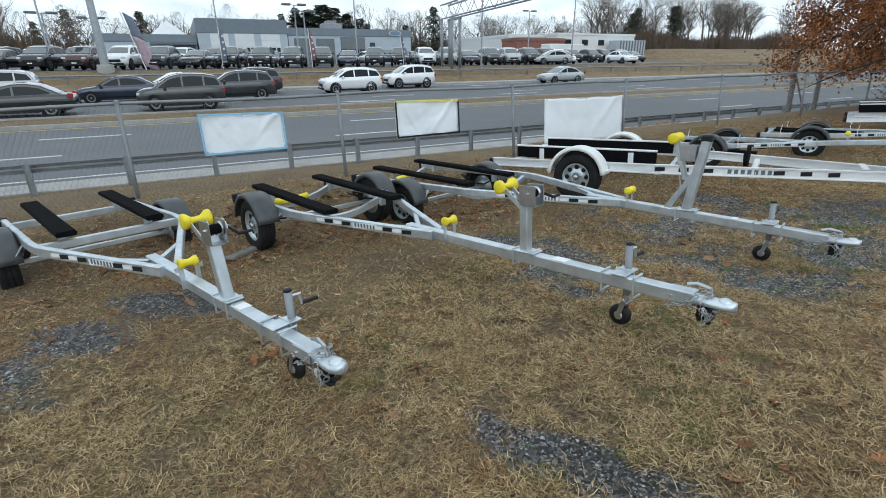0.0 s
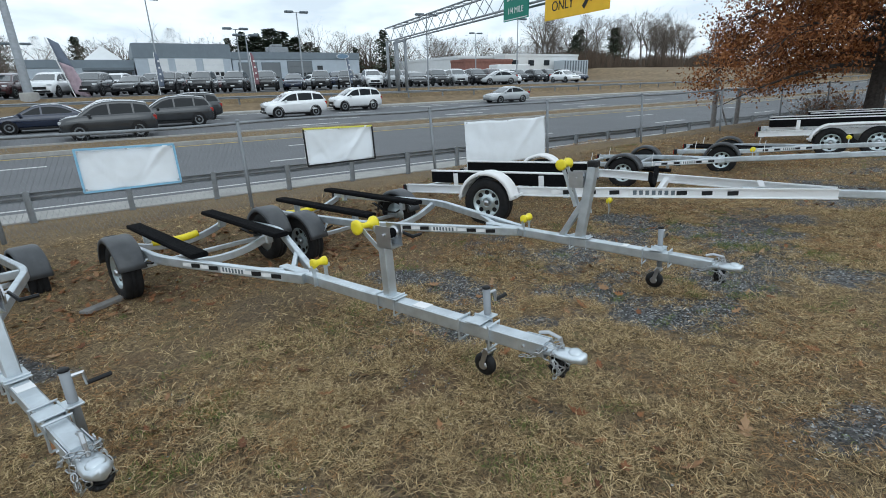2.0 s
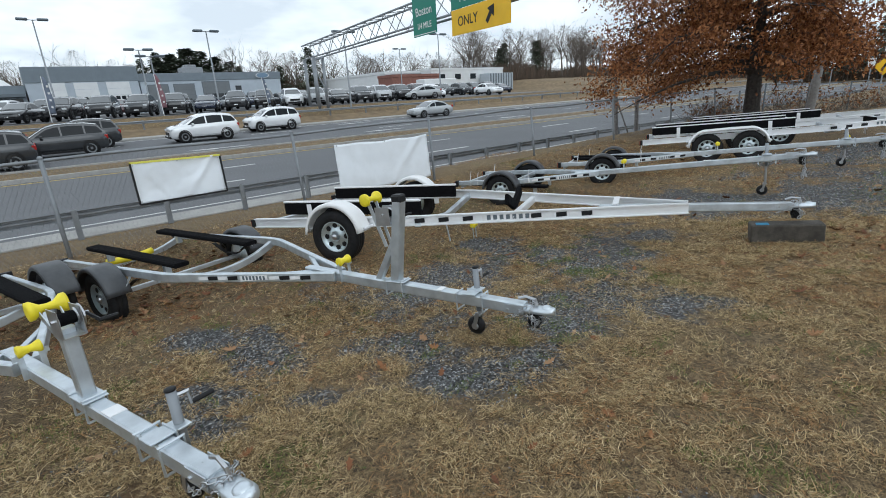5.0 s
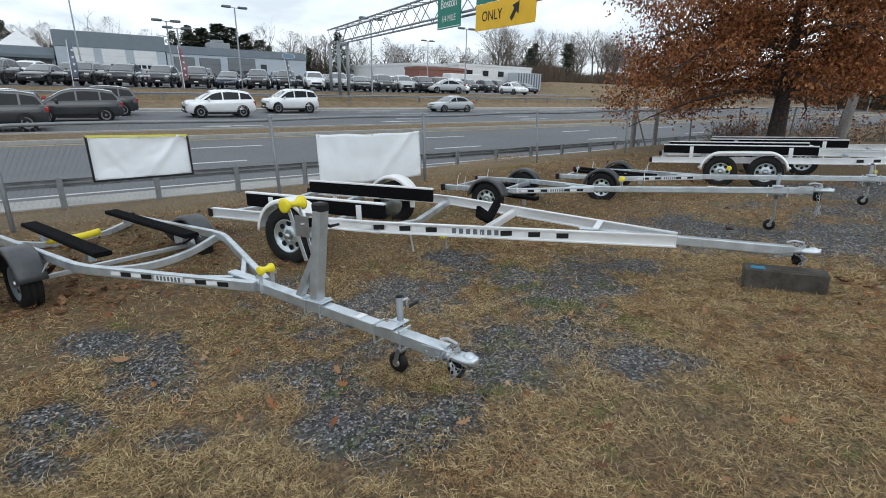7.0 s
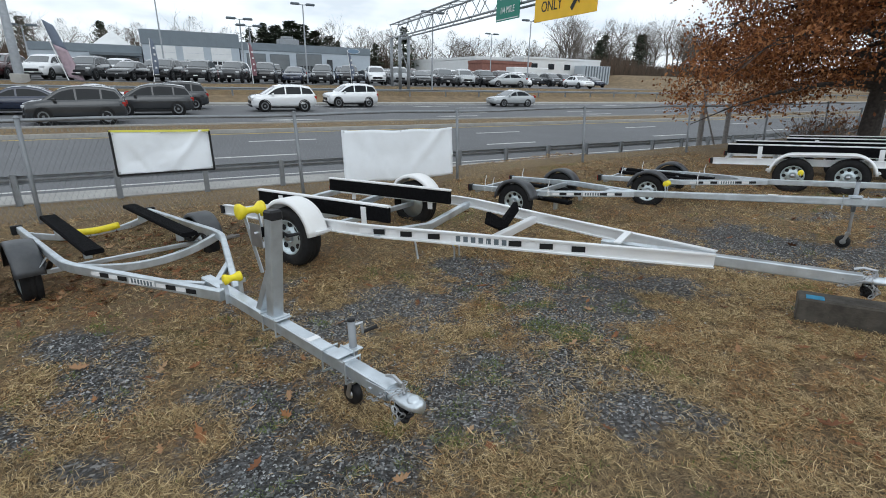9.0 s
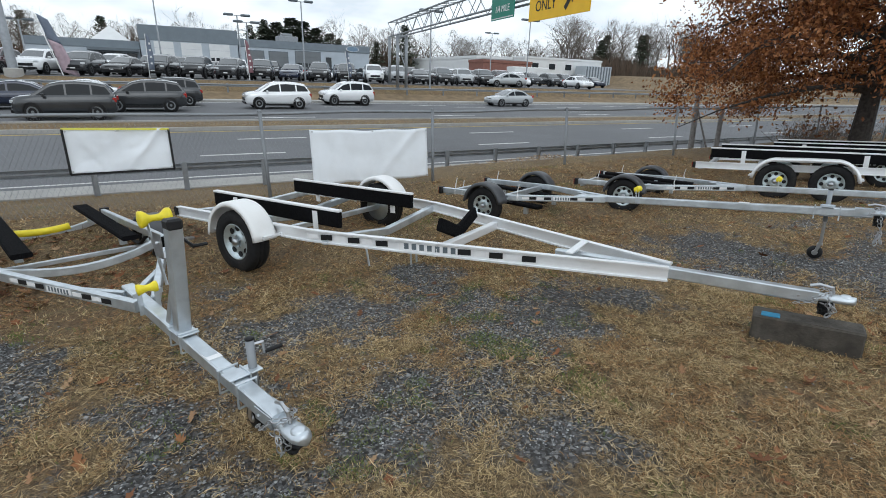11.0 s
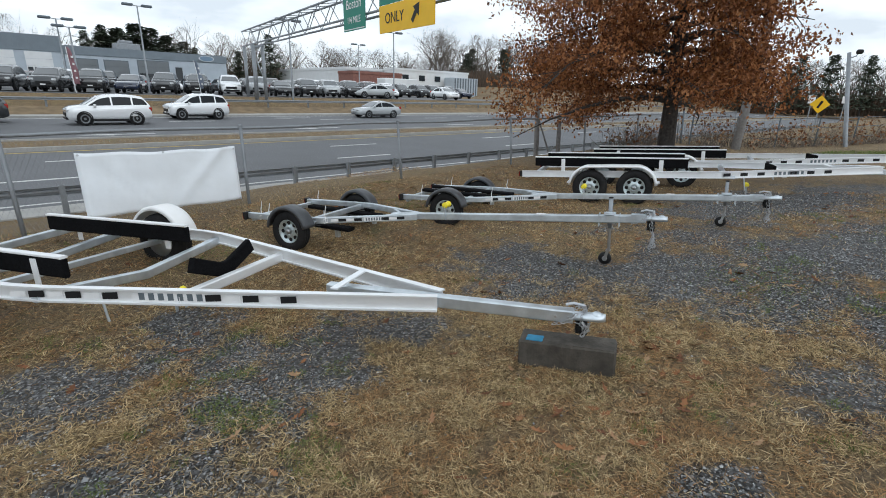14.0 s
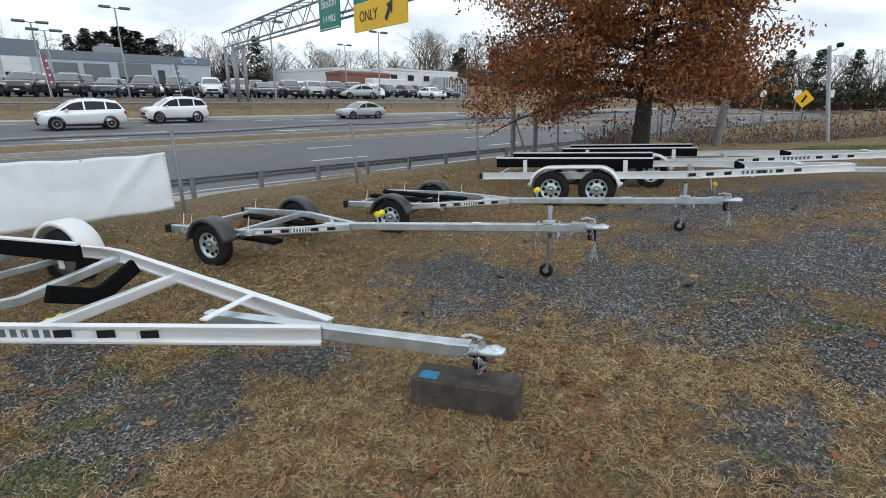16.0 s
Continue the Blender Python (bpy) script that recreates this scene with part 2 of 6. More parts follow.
def taper(bm, pts, radii, n=6):
    P = [Vector(p) for p in pts]
    rings = []
    for i, p in enumerate(P):
        d = (P[min(i + 1, len(P) - 1)] - P[max(i - 1, 0)]).normalized()
        s = d.cross(Vector((0.13, 0.31, 0.94))).normalized()
        u = s.cross(d)
        rings.append([bm.verts.new(p + (s * math.cos(2 * math.pi * k / n) + u * math.sin(2 * math.pi * k / n)) * radii[i]) for k in range(n)])
    for a, b in zip(rings, rings[1:]):
        for k in range(n):
            bm.faces.new((a[k], a[(k + 1) % n], b[(k + 1) % n], b[k]))
    bm.faces.new(rings[-1])
    return bm


def lathe(bm, prof, n=24, m=None, closed=False):
    """Profile of (radius, height) turned about z."""
    m = m or Matrix()
    rings = [[bm.verts.new(m @ Vector((r * math.cos(2 * math.pi * i / n), r * math.sin(2 * math.pi * i / n), z))) for i in range(n)] for r, z in prof]
    pairs = list(zip(rings, rings[1:])) + ([(rings[-1], rings[0])] if closed else [])
    for a, b in pairs:
        for i in range(n):
            bm.faces.new((a[i], a[(i + 1) % n], b[(i + 1) % n], b[i]))
    if not closed:
        bm.faces.new(rings[0][::-1]); bm.faces.new(rings[-1])
    return bm


def B():
    return bmesh.new()


# ---- ground shape ----
UX, UY, VX, VY = 0.960, -0.279, 0.279, 0.960      # along and across the road
SINV = SLOPE.inverted()


def uv(u, v, z=0.0):
    return Vector((u * UX + v * VX, u * UY + v * VY, z))


def step(a, b, x):
    t = min(1, max(0, (x - a) / (b - a)))
    return t * t * (3 - 2 * t)


def fence_y(x):
    return 6.98 - 0.272 * (x - 2.155)


def yard(x, y):
    """Height of the yard above its own plane, in the yard's frame."""
    d = (fence_y(x) - y) * 0.965
    if d < 0: return 0.43
    z = 0.43 * math.exp(-(d / 1.7) ** 1.5)
    for hx, hy, h in ((5.5, 3.6, .06), (3.5, 4.9, -.12), (8.7, 2.9, .06)):
        z += h * math.exp(-((x - hx) / .9) ** 2 - ((y - hy) / .8) ** 2)
    return z + 0.05 * (1 - step(3.2, 4.8, x)) + 0.13 * step(8.6, 11.5, x)


def lot(x, y, rz=0.0, lift=0.0):
    """A pose on the yard, square on its slope."""
    return SLOPE @ pose(x, y, yard(x, y) + lift, 0, 0, rz)


PROFILE = ((13.6, -1.22), (14.6, -1.16), (24.5, -0.78), (24.7, -0.66), (27.4, -0.60), (27.6, -0.70), (40.4, -0.33), (40.7, -0.2), (42.6, 0.3), (45, 1.15), (46, 1.2), (110, 2.0), (3000, 2.0))


def road_z(v):
    for (a, za), (b, zb) in zip(PROFILE, PROFILE[1:]):
        if v <= b: return za + (zb - za) * max(0, v - a) / (b - a)
    return 2.0


def ground_z(wx, wy):
    """World height of the ground sheet."""
    u, v = wx * UX + wy * UY, wx * VX + wy * VY
    q = SINV @ Vector((wx, wy, 0))
    for _ in range(2):
        x, y = q.x, q.y
        yy = max(-9, min(y, fence_y(x)))
        xx = max(-25, min(x, 34))
        p = SLOPE @ Vector((xx, yy, yard(xx, yy)))
        q = SINV @ Vector((wx, wy, p.z))
    near = p.z
    pf = SLOPE @ Vector((xx, fence_y(xx), 0))
    vf = pf.x * VX + pf.y * VY + 0.3
    if v > vf:
        near += (-1.22 - near) * step(vf, 13.6, v)
        if v >= 13.6: near = road_z(v)
    return near + 0.02 * (noise.noise(Vector((wx * 0.7, wy * 0.7, 0)))) * (1 if v < 13 else 0)


# gravel patches of the yard: centre, half lengths and turn
GRAVEL = [(-.17, 3.41, .45, .16, 95), (.16, 3.91, .45, .2, 116), (.8, 3.98, .45, .2, 123), (1.44, 1.0, .52, .15, -82), (3.4, -.52, .4, .2, -42), (3.75, 2.41, .54, .27, 80),
          (3.16, 2.2, .35, .17, 98), (3.0, 1.8, .25, .12, 94), (3.68, 3.0, .35, .18, 110), (3.44, 1.49, .28, .14, 116), (3.98, .9, .25, .15, 122), (4.2, 1.52, .4, .24, 106), (4.41, .59, .46, .24, 151)]
GRAVEL += [(5.31, 2.05, .5, .35, 0), (5.8, 2.0, .62, .42, 65), (6.72, 2.0, .5, .45, 45), (6.7, 1.3, .6, .42, 42), (5.6, .5, .7, .42, 103), (6.45, .9, .62, .48, 170), (5.15, .65, .4, .27, 128),
           (5.67, -.04, .37, .25, 121), (6.9, .72, .5, .31, 105), (7.69, .51, .37, .27, 107), (7.13, 1.04, .87, .4, 174), (6.85, -1.68, .28, .15, 156)]
GRAVEL += [(9.76, -.75, 1.0, .66, 138), (9.5, -.1, .92, .6, 150), (9.6, .3, .77, .6, 83), (9.9, -1.25, 1.07, .69, 122), (8.1, -2.3, .62, .32, 155), (9.5, -2.2, .85, .55, 145), (10.85, -2.64, .9, .6, 133),
           (9.35, -2.75, .55, .28, 162), (11.3, -2.7, 2.2, .9, -35), (14.5, -2.2, 3.0, 1.1, -30), (10, -4.6, 2.5, 1.0, -30)]


def gravel(x, y):
    w = 0.30 * noise.noise(Vector((x * 1.1, y * 1.1, 3))) + 0.26 * noise.noise(Vector((x * 3.1, y * 3.1, 8))) + 0.2 * noise.noise(Vector((x * 8.3, y * 8.3, 5)))
    best = -1.0
    for cx, cy, a, b, r in GRAVEL:
        c, s = math.cos(radians(r)), math.sin(radians(r))
        ex, ey = (x - cx) * c + (y - cy) * s, -(x - cx) * s + (y - cy) * c
        best = max(best, 1.05 - .9 * math.hypot(ex / a, ey / b))
    best = max(best, 0.02 - 0.5 * math.hypot((x - 5.0) / 3.2, (y - 1.7) / 1.9) ** 2, 0.12 - 0.5 * math.hypot((x - 11) / 4, (y + 2) / 2.5) ** 2)
    return min(1, max(0, 0.36 + 0.85 * (best + w * 1.9)))

# ---- ground sheet ----
def ground_material():
    m = bpy.data.materials.new("winter_lot_ground")
    m.use_nodes = True
    n, l = m.node_tree.nodes, m.node_tree.links
    b = n["Principled BSDF"]
    b.inputs["Roughness"].default_value = 0.95
    c = n.new("ShaderNodeTexCoord").outputs["Object"]

    def noi(s, d=6, rough=0.6):
        x = n.new("ShaderNodeTexNoise")
        x.inputs["Scale"].default_value, x.inputs["Detail"].default_value, x.inputs["Roughness"].default_value = s, d, rough
        l.new(c, x.inputs["Vector"])
        return x.outputs["Fac"]

    def ramp(f, stops):
        r = n.new("ShaderNodeValToRGB")
        e = r.color_ramp.elements
        while len(e) < len(stops): e.new(0.5)
        for q, (p, col) in zip(e, stops): q.position, q.color = p, (*col, 1)
        l.new(f, r.inputs[0])
        return r.outputs[0]

    def mix(f, a, bb):
        x = n.new("ShaderNodeMix"); x.data_type = "RGBA"
        l.new(f, x.inputs["Factor"]); l.new(a, x.inputs["A"]); l.new(bb, x.inputs["B"])
        return x.outputs["Result"]

    def rng(f, lo, hi, to=1.0):
        x = n.new("ShaderNodeMapRange")
        x.inputs["From Min"].default_value, x.inputs["From Max"].default_value, x.inputs["To Max"].default_value = lo, hi, to
        l.new(f, x.inputs["Value"])
        return x.outputs[0]

    fib = n.new("ShaderNodeMath"); fib.operation = "MULTIPLY_ADD"
    l.new(noi(170, 3, 0.7), fib.inputs[0]); fib.inputs[1].default_value = 0.75
    l.new(rng(noi(34, 8, 0.8), 0.0, 1.0, 0.75), fib.inputs[2])
    off = n.new("ShaderNodeMath"); off.operation = "SUBTRACT"; off.inputs[1].default_value = 0.25
    l.new(fib.outputs[0], off.inputs[0])
    straw = ramp(off.outputs[0], [(0.36, (0.022, 0.015, 0.008)), (0.47, (0.115, 0.077, 0.037)), (0.56, (0.28, 0.193, 0.092)), (0.66, (0.47, 0.345, 0.178))])
    soil = ramp(noi(45, 8, 0.7), [(0.40, (0.03, 0.021, 0.013)), (0.60, (0.21, 0.148, 0.086))])
    base = mix(rng(noi(1.3), 0.45, 0.66, 0.75), straw, soil)
    rust = ramp(noi(16), [(0.35, (0.10, 0.05, 0.024)), (0.7, (0.25, 0.15, 0.075))])
    base = mix(rng(noi(0.9, 5, 0.7), 0.56, 0.68, 0.6), base, rust)
    green = ramp(noi(30), [(0.3, (0.05, 0.06, 0.02)), (0.7, (0.17, 0.17, 0.06))])
    base = mix(rng(noi(2.1, 4), 0.60, 0.72, 0.6), base, green)
    vor = n.new("ShaderNodeTexVoronoi")
    vor.inputs["Scale"].default_value = 62
    l.new(c, vor.inputs["Vector"])
    sp = n.new("ShaderNodeSeparateColor")
    l.new(vor.outputs["Color"], sp.inputs[0])
    stone = ramp(sp.outputs[0], [(0.0, (0.016, 0.017, 0.019)), (0.5, (0.058, 0.06, 0.064)), (0.85, (0.125, 0.128, 0.133)), (1.0, (0.32, 0.318, 0.312))])
    at = n.new("ShaderNodeAttribute")
    at.attribute_name = "gravel"
    ad = n.new("ShaderNodeMath"); ad.operation = "ADD"
    l.new(at.outputs["Fac"], ad.inputs[0])
    l.new(rng(noi(9, 6, 0.75), 0.25, 0.75, 0.8), ad.inputs[1])
    l.new(mix(rng(ad.outputs[0], 0.72, 1.05, 0.9), base, stone), b.inputs["Base Color"])
    bp = n.new("ShaderNodeBump")
    bp.inputs["Strength"].default_value, bp.inputs["Distance"].default_value = 0.9, 0.02
    l.new(noi(55, 6, 0.8), bp.inputs["Height"])
    l.new(bp.outputs[0], b.inputs["Normal"])
    return m


def spread(lo, hi, fine_lo, fine_hi, fine, grow=1.25):
    xs = list(np.arange(fine_lo, fine_hi + 1e-6, fine))
    s = fine
    while xs[-1] < hi: s *= grow; xs.append(xs[-1] + s)
    s = fine
    while xs[0] > lo: s *= grow; xs.insert(0, xs[0] - s)
    return xs


def ground_sheet():
    us = spread(-1500, 1500, -3, 16, 0.1, 1.22)
    vs = spread(-600, 12, -3, 9, 0.1, 1.22)
    vs = [v for v in vs if v < 13.4] + [13.6, 14.6, 17, 20, 24.5, 24.7, 27.4, 27.6, 33, 40.4, 40.7, 41.5, 42.6, 43.8, 45, 46] + [60, 90, 140, 250, 500, 1000, 2500]
    verts, vals = [], []
    for v in vs:
        for u in us:
            p = uv(u, v)
            z = ground_z(p.x, p.y)
            on = 14.6 < v < 40.5 or 45 < v < 118
            verts.append((p.x, p.y, z - (0.05 if on else 0)))
            q = SINV @ Vector((p.x, p.y, z))
            vals.append(gravel(q.x, q.y) if -6 < u < 22 and -8 < v < 9 else 0.0)
    n = len(us)
    faces = [(j * n + i, j * n + i + 1, (j + 1) * n + i + 1, (j + 1) * n + i) for j in range(len(vs) - 1) for i in range(n - 1)]
    me = bpy.data.meshes.new("ground")
    me.from_pydata(verts, [], faces)
    me.attributes.new("gravel", "FLOAT", "POINT").data.foreach_set("value", vals)
    me.materials.append(ground_material())
    for p in me.polygons: p.use_smooth = True
    return tagged(new("ground", me), "brown winter grass lot with grey gravel patches", "ground", "", "structure")


ground_sheet()


def strip(name, v0, v1, material, label, u0=-300, u1=137, lift=0.0, thick=0.12, n=24, cat="road"):
    bm = B()
    us = np.linspace(u0, u1, n)
    rows = [[bm.verts.new(uv(u, v, road_z(v) + lift - d)) for v, d in ((v0, thick), (v0, 0), (v1, 0), (v1, thick))] for u in us]
    for a, b in zip(rows, rows[1:]):
        for i in range(3): bm.faces.new((a[i], b[i], b[i + 1], a[i + 1]))
    return solid(name, bm, material, label, cat, "", "structure")


strip("road", 14.7, 24.5, ASPHALT, "grey asphalt carriageway with white lane dashes")
strip("road", 27.6, 40.4, ASPHALT, "grey asphalt far carriageway with arrows")
strip("median", 24.5, 27.6, BANK, "narrow raised median of dead grass and leaves", lift=0.05, cat="median")
strip("kerb", 24.35, 24.5, CONCRETE, "worn pale concrete kerb of the median", lift=0.16, thick=0.2, cat="kerb")
strip("kerb", 27.6, 27.75, CONCRETE, "worn concrete kerb of the median", lift=0.12, thick=0.2, cat="kerb")
strip("kerb", 40.4, 40.6, CONCRETE, "concrete kerb below a grass bank", lift=0.13, thick=0.2, cat="kerb")
strip("pavement", 13.9, 14.7, CONCRETE, "dusty pale road shoulder under a guardrail", lift=0.03, cat="shoulder")
strip("bank", 40.6, 42.6, BANK, "grass bank, brown and mown short", lift=0.06, thick=0.02, cat="bank")
strip("car_lot", 45.0, 110, LOT_ASPHALT, "asphalt car sales lot", u0=-160, u1=62, lift=0.02, cat="car lot")


def embankment():
    """Mown bank that rises behind the far guardrail, past the end of the car lot."""
    bm = B()
    prof = ((46, 1.15), (52, 1.35), (60, 2.0), (70, 3.0), (84, 4.0), (112, 4.3), (118, 1.9))
    rows = []
    for k in range(30):
        u = 88 + k * 3.6
        f = step(88, 97, u)
        rows.append([bm.verts.new(uv(u, v, road_z(v) - .1 + (z - road_z(v) + .16) * f + .12 * f * noise.noise(Vector((u * .2, v * .2, 0))))) for v, z in prof])
    for a, b in zip(rows, rows[1:]):
        for i in range(len(prof) - 1): bm.faces.new((a[i], b[i], b[i + 1], a[i + 1]))
    return solid("bank", bm, BANK, "grass embankment, brown and mown, below a wood", "bank", "", "structure", smooth=True)


embankment()


def dash(u0, u1, v0, v1, material=ROADPAINT, name="lane_mark", label="worn white lane dash on asphalt"):
    bm = B()
    c = [uv(u, v, road_z(v) + 0.006) for u, v in ((u0, v0), (u1, v0), (u1, v1), (u0, v1))]
    d = [p - Vector((0, 0, 0.005)) for p in c]
    a, b = [bm.verts.new(p) for p in c], [bm.verts.new(p) for p in d]
    bm.faces.new(a)
    for i in range(4): bm.faces.new((a[i], b[i], b[(i + 1) % 4], a[(i + 1) % 4]))
    return solid(name, bm, material, label, "road marking", "lane markings", "structure")


for k in range(-6, 12):
    dash(k * 11.2 - 6.4, k * 11.2 - 3.6, 18.3, 18.44)
    dash(k * 11.2 - 4.8, k * 11.2 - 2.0, 21.65, 21.8)
    dash(k * 11.2, k * 11.2 + 3, 32.2, 32.35)
    dash(k * 11.2 + 3, k * 11.2 + 6, 36.6, 36.75)
dash(-300, 136, 24.0, 24.12, YELLOWPAINT, "edge_line", "faded yellow edge line beside a median")
dash(-300, 136, 15.1, 15.2, ROADPAINT, "edge_line", "faded white edge line")
dash(-300, 136, 39.9, 40.05, ROADPAINT, "edge_line", "faded white edge line")


def arrow(u, v, s=1.0):
    bm = B()
    pts = [(0, 0), (1.5, -0.55), (1.5, -0.16), (3.4, -0.16), (3.4, 0.16), (1.5, 0.16), (1.5, 0.55)]
    top = [bm.verts.new(uv(u + a * s, v + b * s, road_z(v) + 0.007)) for a, b in pts]
    bm.faces.new(top)
    r = bmesh.ops.extrude_face_region(bm, geom=list(bm.faces))
    for e in r["geom"]:
        if isinstance(e, bmesh.types.BMVert): e.co.z -= 0.005
    return solid("road_arrow", bm, ROADPAINT, "white painted lane arrow on asphalt", "road marking", "lane markings", "structure")


for u, v in ((8.3, 29.7), (19.8, 30.2), (33, 30.0), (22, 38.4), (44, 38.2)):
    arrow(u, v)


# ---- guardrails ----
WBEAM = [(1.3 * a, .64 * b) for a, b in [(0.0, 0.155), (0.075, 0.12), (0.075, 0.055), (0.01, 0.02), (0.01, -0.02), (0.075, -0.055), (0.075, -0.12), (0.0, -0.155), (-0.006, -0.15), (0.066, -0.115), (0.066, -0.06), (0.002, -0.022), (0.002, 0.022), (0.066, 0.06), (0.066, 0.115), (-0.006, 0.15)]]


def guardrail(u0, u1, v, base, label, gap=1.9, side=1):
    g = thing("guardrail", Matrix.Translation(uv(u0, v, base(v))), label, "guardrail")
    L = u1 - u0
    bm = B()
    d = uv(1, 0)
    o = uv(0, -0.09 * side)
    sweep(bm, [o + Vector((0, 0, 0.58)), o + d * L + Vector((0, 0, 0.58))], WBEAM if side > 0 else [(-x, y) for x, y in WBEAM][::-1])
    part("rail", bm, GALV_DULL, g, "ribbed steel guardrail beam")
    bm = B()
    sweep(bm, [(0, 0, -0.4), (0, 0, 0.72)], ibeam(0.09, 0.12, 0.012, 0.012), up=d)
    first = part("post", bm, GALV_DULL, g)
    bm = B()
    box(bm, -0.05, 0.05, -0.09, 0.0, 0.47, 0.69, Matrix.Rotation(math.atan2(UY, UX), 4, "Z") if side > 0 else Matrix.Rotation(math.atan2(UY, UX) + math.pi, 4, "Z"), 0.004)
    blk = part("spacer", bm, GALV_DULL, first)
    for k in range(1, int(L / gap)):
        for src in (first, blk):
            q = src.copy()
            scene.collection.objects.link(q)
            if src is first:
                q.location = d * (k * gap)
                last = q
            else:
                q.parent = last
    return g


guardrail(-30, 110, 13.8, lambda v: -1.22, "weathered grey steel guardrail along the road", 1.9, -1)
guardrail(-60, 130, 42.4, lambda v: 0.25, "steel guardrail along the edge of a car lot", 3.8)


# ---- chain link fence with banners ----
def fence():
    f = thing("chain_link_fence", SLOPE @ pose(-6.7, fence_y(-6.7), 0.43, 0, 0, math.degrees(math.atan(-0.272))), "low grey chain link fence, posts slightly leaning", "fence")
    # posts stand at uneven steps along the yard's edge
    across = math.cos(math.atan(-0.272))
    stands = [(x + 6.7) / across for x in (-6.7, -4.1, -1.45, 1.30, 3.97, 7.03, 9.67, 12.66, 16.02, 19.3, 22.6, 25.9, 29.2, 32.5)]
    H, L = 1.25, stands[-1]
    for k, px in enumerate(stands):
        bm = B()
        lean = 0.03 * math.sin(k * 2.3)
        rod(bm, [(px, 0, -0.3), (px + lean, 0, H)], 0.026, 8)
        p = part("post", bm, FENCE_STEEL, f, smooth=True)
        bm = B()
        lathe(bm, [(0.03, 0), (0.031, 0.012), (0.02, 0.03), (0.004, 0.036)], 8, Matrix.Translation((px + lean, 0, H - 0.01)))
        part("post_cap", bm, FENCE_STEEL, p)
    bm = B()
    rod(bm, [(x, 0.035, H - 0.03 + 0.012 * math.sin(x * 1.7)) for x in np.linspace(0, L, 60)], 0.021, 8)
    part("top_rail", bm, FENCE_STEEL, f, smooth=True)
    # woven wire: zigzag wires side by side
    wire, cell = 0.0012, 0.058
    verts, faces = [], []
    rows = int(H / cell)
    for i in range(int(L / cell)):
        x0 = i * cell
        for s in (1, -1):
            for j in range(rows):
                xa = x0 + (cell / 2 if j % 2 else 0) * s
                xb = x0 + (0 if j % 2 else cell / 2) * s
                za, zb = j * cell, (j + 1) * cell
                b0 = len(verts)
                verts.extend(((xa - wire, 0.03, za), (xa + wire, 0.032, za), (xb + wire, 0.034, zb), (xb - wire, 0.03, zb)))
                faces.append((b0, b0 + 1, b0 + 2, b0 + 3))
    me = bpy.data.meshes.new("wire_mesh")
    me.from_pydata(verts, [], faces)
    me.materials.append(FENCE_STEEL)
    w = new("wire_mesh", me)
    w.parent = f
    tagged(w, "woven diamond wire mesh", "", "", "stuff")
    return f


fence()


def banner(x0, x1, z0, z1, label, edge, seed, sag=0.0, skew=0.0):
    """A sheet tied to the yard side of the fence, in the yard's frame."""
    a = math.atan(-0.272)
    b = thing("banner", SLOPE @ pose(x0, fence_y(x0) - 0.06, 0, 0, 0, math.degrees(a)), label, "banner", "banners on the fence")
    L = (x1 - x0) / math.cos(a)
    bm = B()
    nx, nz = 36, 18
    g = []
    for j in range(nz + 1):
        row = []
        for i in range(nx + 1):
            s, q = i / nx, j / nz
            wv = 0.035 * noise.noise(Vector((s * 1.7 + seed, q * 1.3, seed))) + 0.012 * abs(math.sin((s * 1.3 - q * 1.9 + seed) * 2.0)) * q
            wv += 0.014 * max(0, noise.noise(Vector(((s - q * .7) * 4.5, q * .8, seed + 4)))) + 0.004 * noise.noise(Vector((s * 14, q * 8, seed)))
            # creases: two slanting pulls from the tied corners
            wv += 0.035 * math.exp(-((s - .52 - .38 * q) / .045) ** 2) * (.4 + .6 * q) + 0.022 * math.exp(-((s - .3 + .25 * q - .05 * seed % .2) / .04) ** 2) * (1 - .6 * q)
            top = z1 - sag * math.sin(math.pi * s) - skew * s
            row.append(bm.verts.new((s * L, -0.01 - 0.95 * abs(wv), z0 + (top - z0) * q + 0.008 * math.sin(s * 17 + seed))))
        g.append(row)
    for r0, r1 in zip(g, g[1:]):
        for i in range(nx): bm.faces.new((r0[i], r0[i + 1], r1[i + 1], r1[i]))
    sheet = part("sheet", bm, CLOTH, b, "wrinkled white vinyl sheet, blank", True)
    md = sheet.modifiers.new("thick", "SOLIDIFY")
    md.thickness = 0.003
    if edge:
        for pts, em in (([(0, -0.05, z1), (L, -0.05, z1 - skew)], edge[0]), ([(0, -0.05, z0), (L, -0.05, z0)], edge[1]), ([(0.006, -0.05, z0), (0.006, -0.05, z1)], edge[1]), ([(L - .006, -0.05, z0), (L - .006, -0.05, z1 - skew)], edge[1])):
            bm = B()
            sweep(bm, pts, rect(0.004, 0.026, 0.001) if pts[0][2] == pts[1][2] or abs(pts[0][2] - pts[1][2]) < .1 else rect(0.026, 0.004, 0.001), up=(0, 0, 1) if abs(pts[0][2] - pts[1][2]) < .1 else (0, 1, 0))
            part("hem", bm, em, b, "coloured hem tape")
    for s, z in ((0, z0), (1, z0), (0, z1), (1, z1 - skew), (0.5, z1 - sag)):
        bm = B()
        lathe(bm, [(0.006, 0.0), (0.014, 0.0), (0.014, 0.004), (0.006, 0.004)], 10, Matrix.Translation((0.03 + s * (L - 0.06), -0.042, z + (0.03 if z == z0 else -0.03))) @ Matrix.Rotation(radians(90), 4, "X"))
        part("eyelet", bm, CHROME, b)
    return b


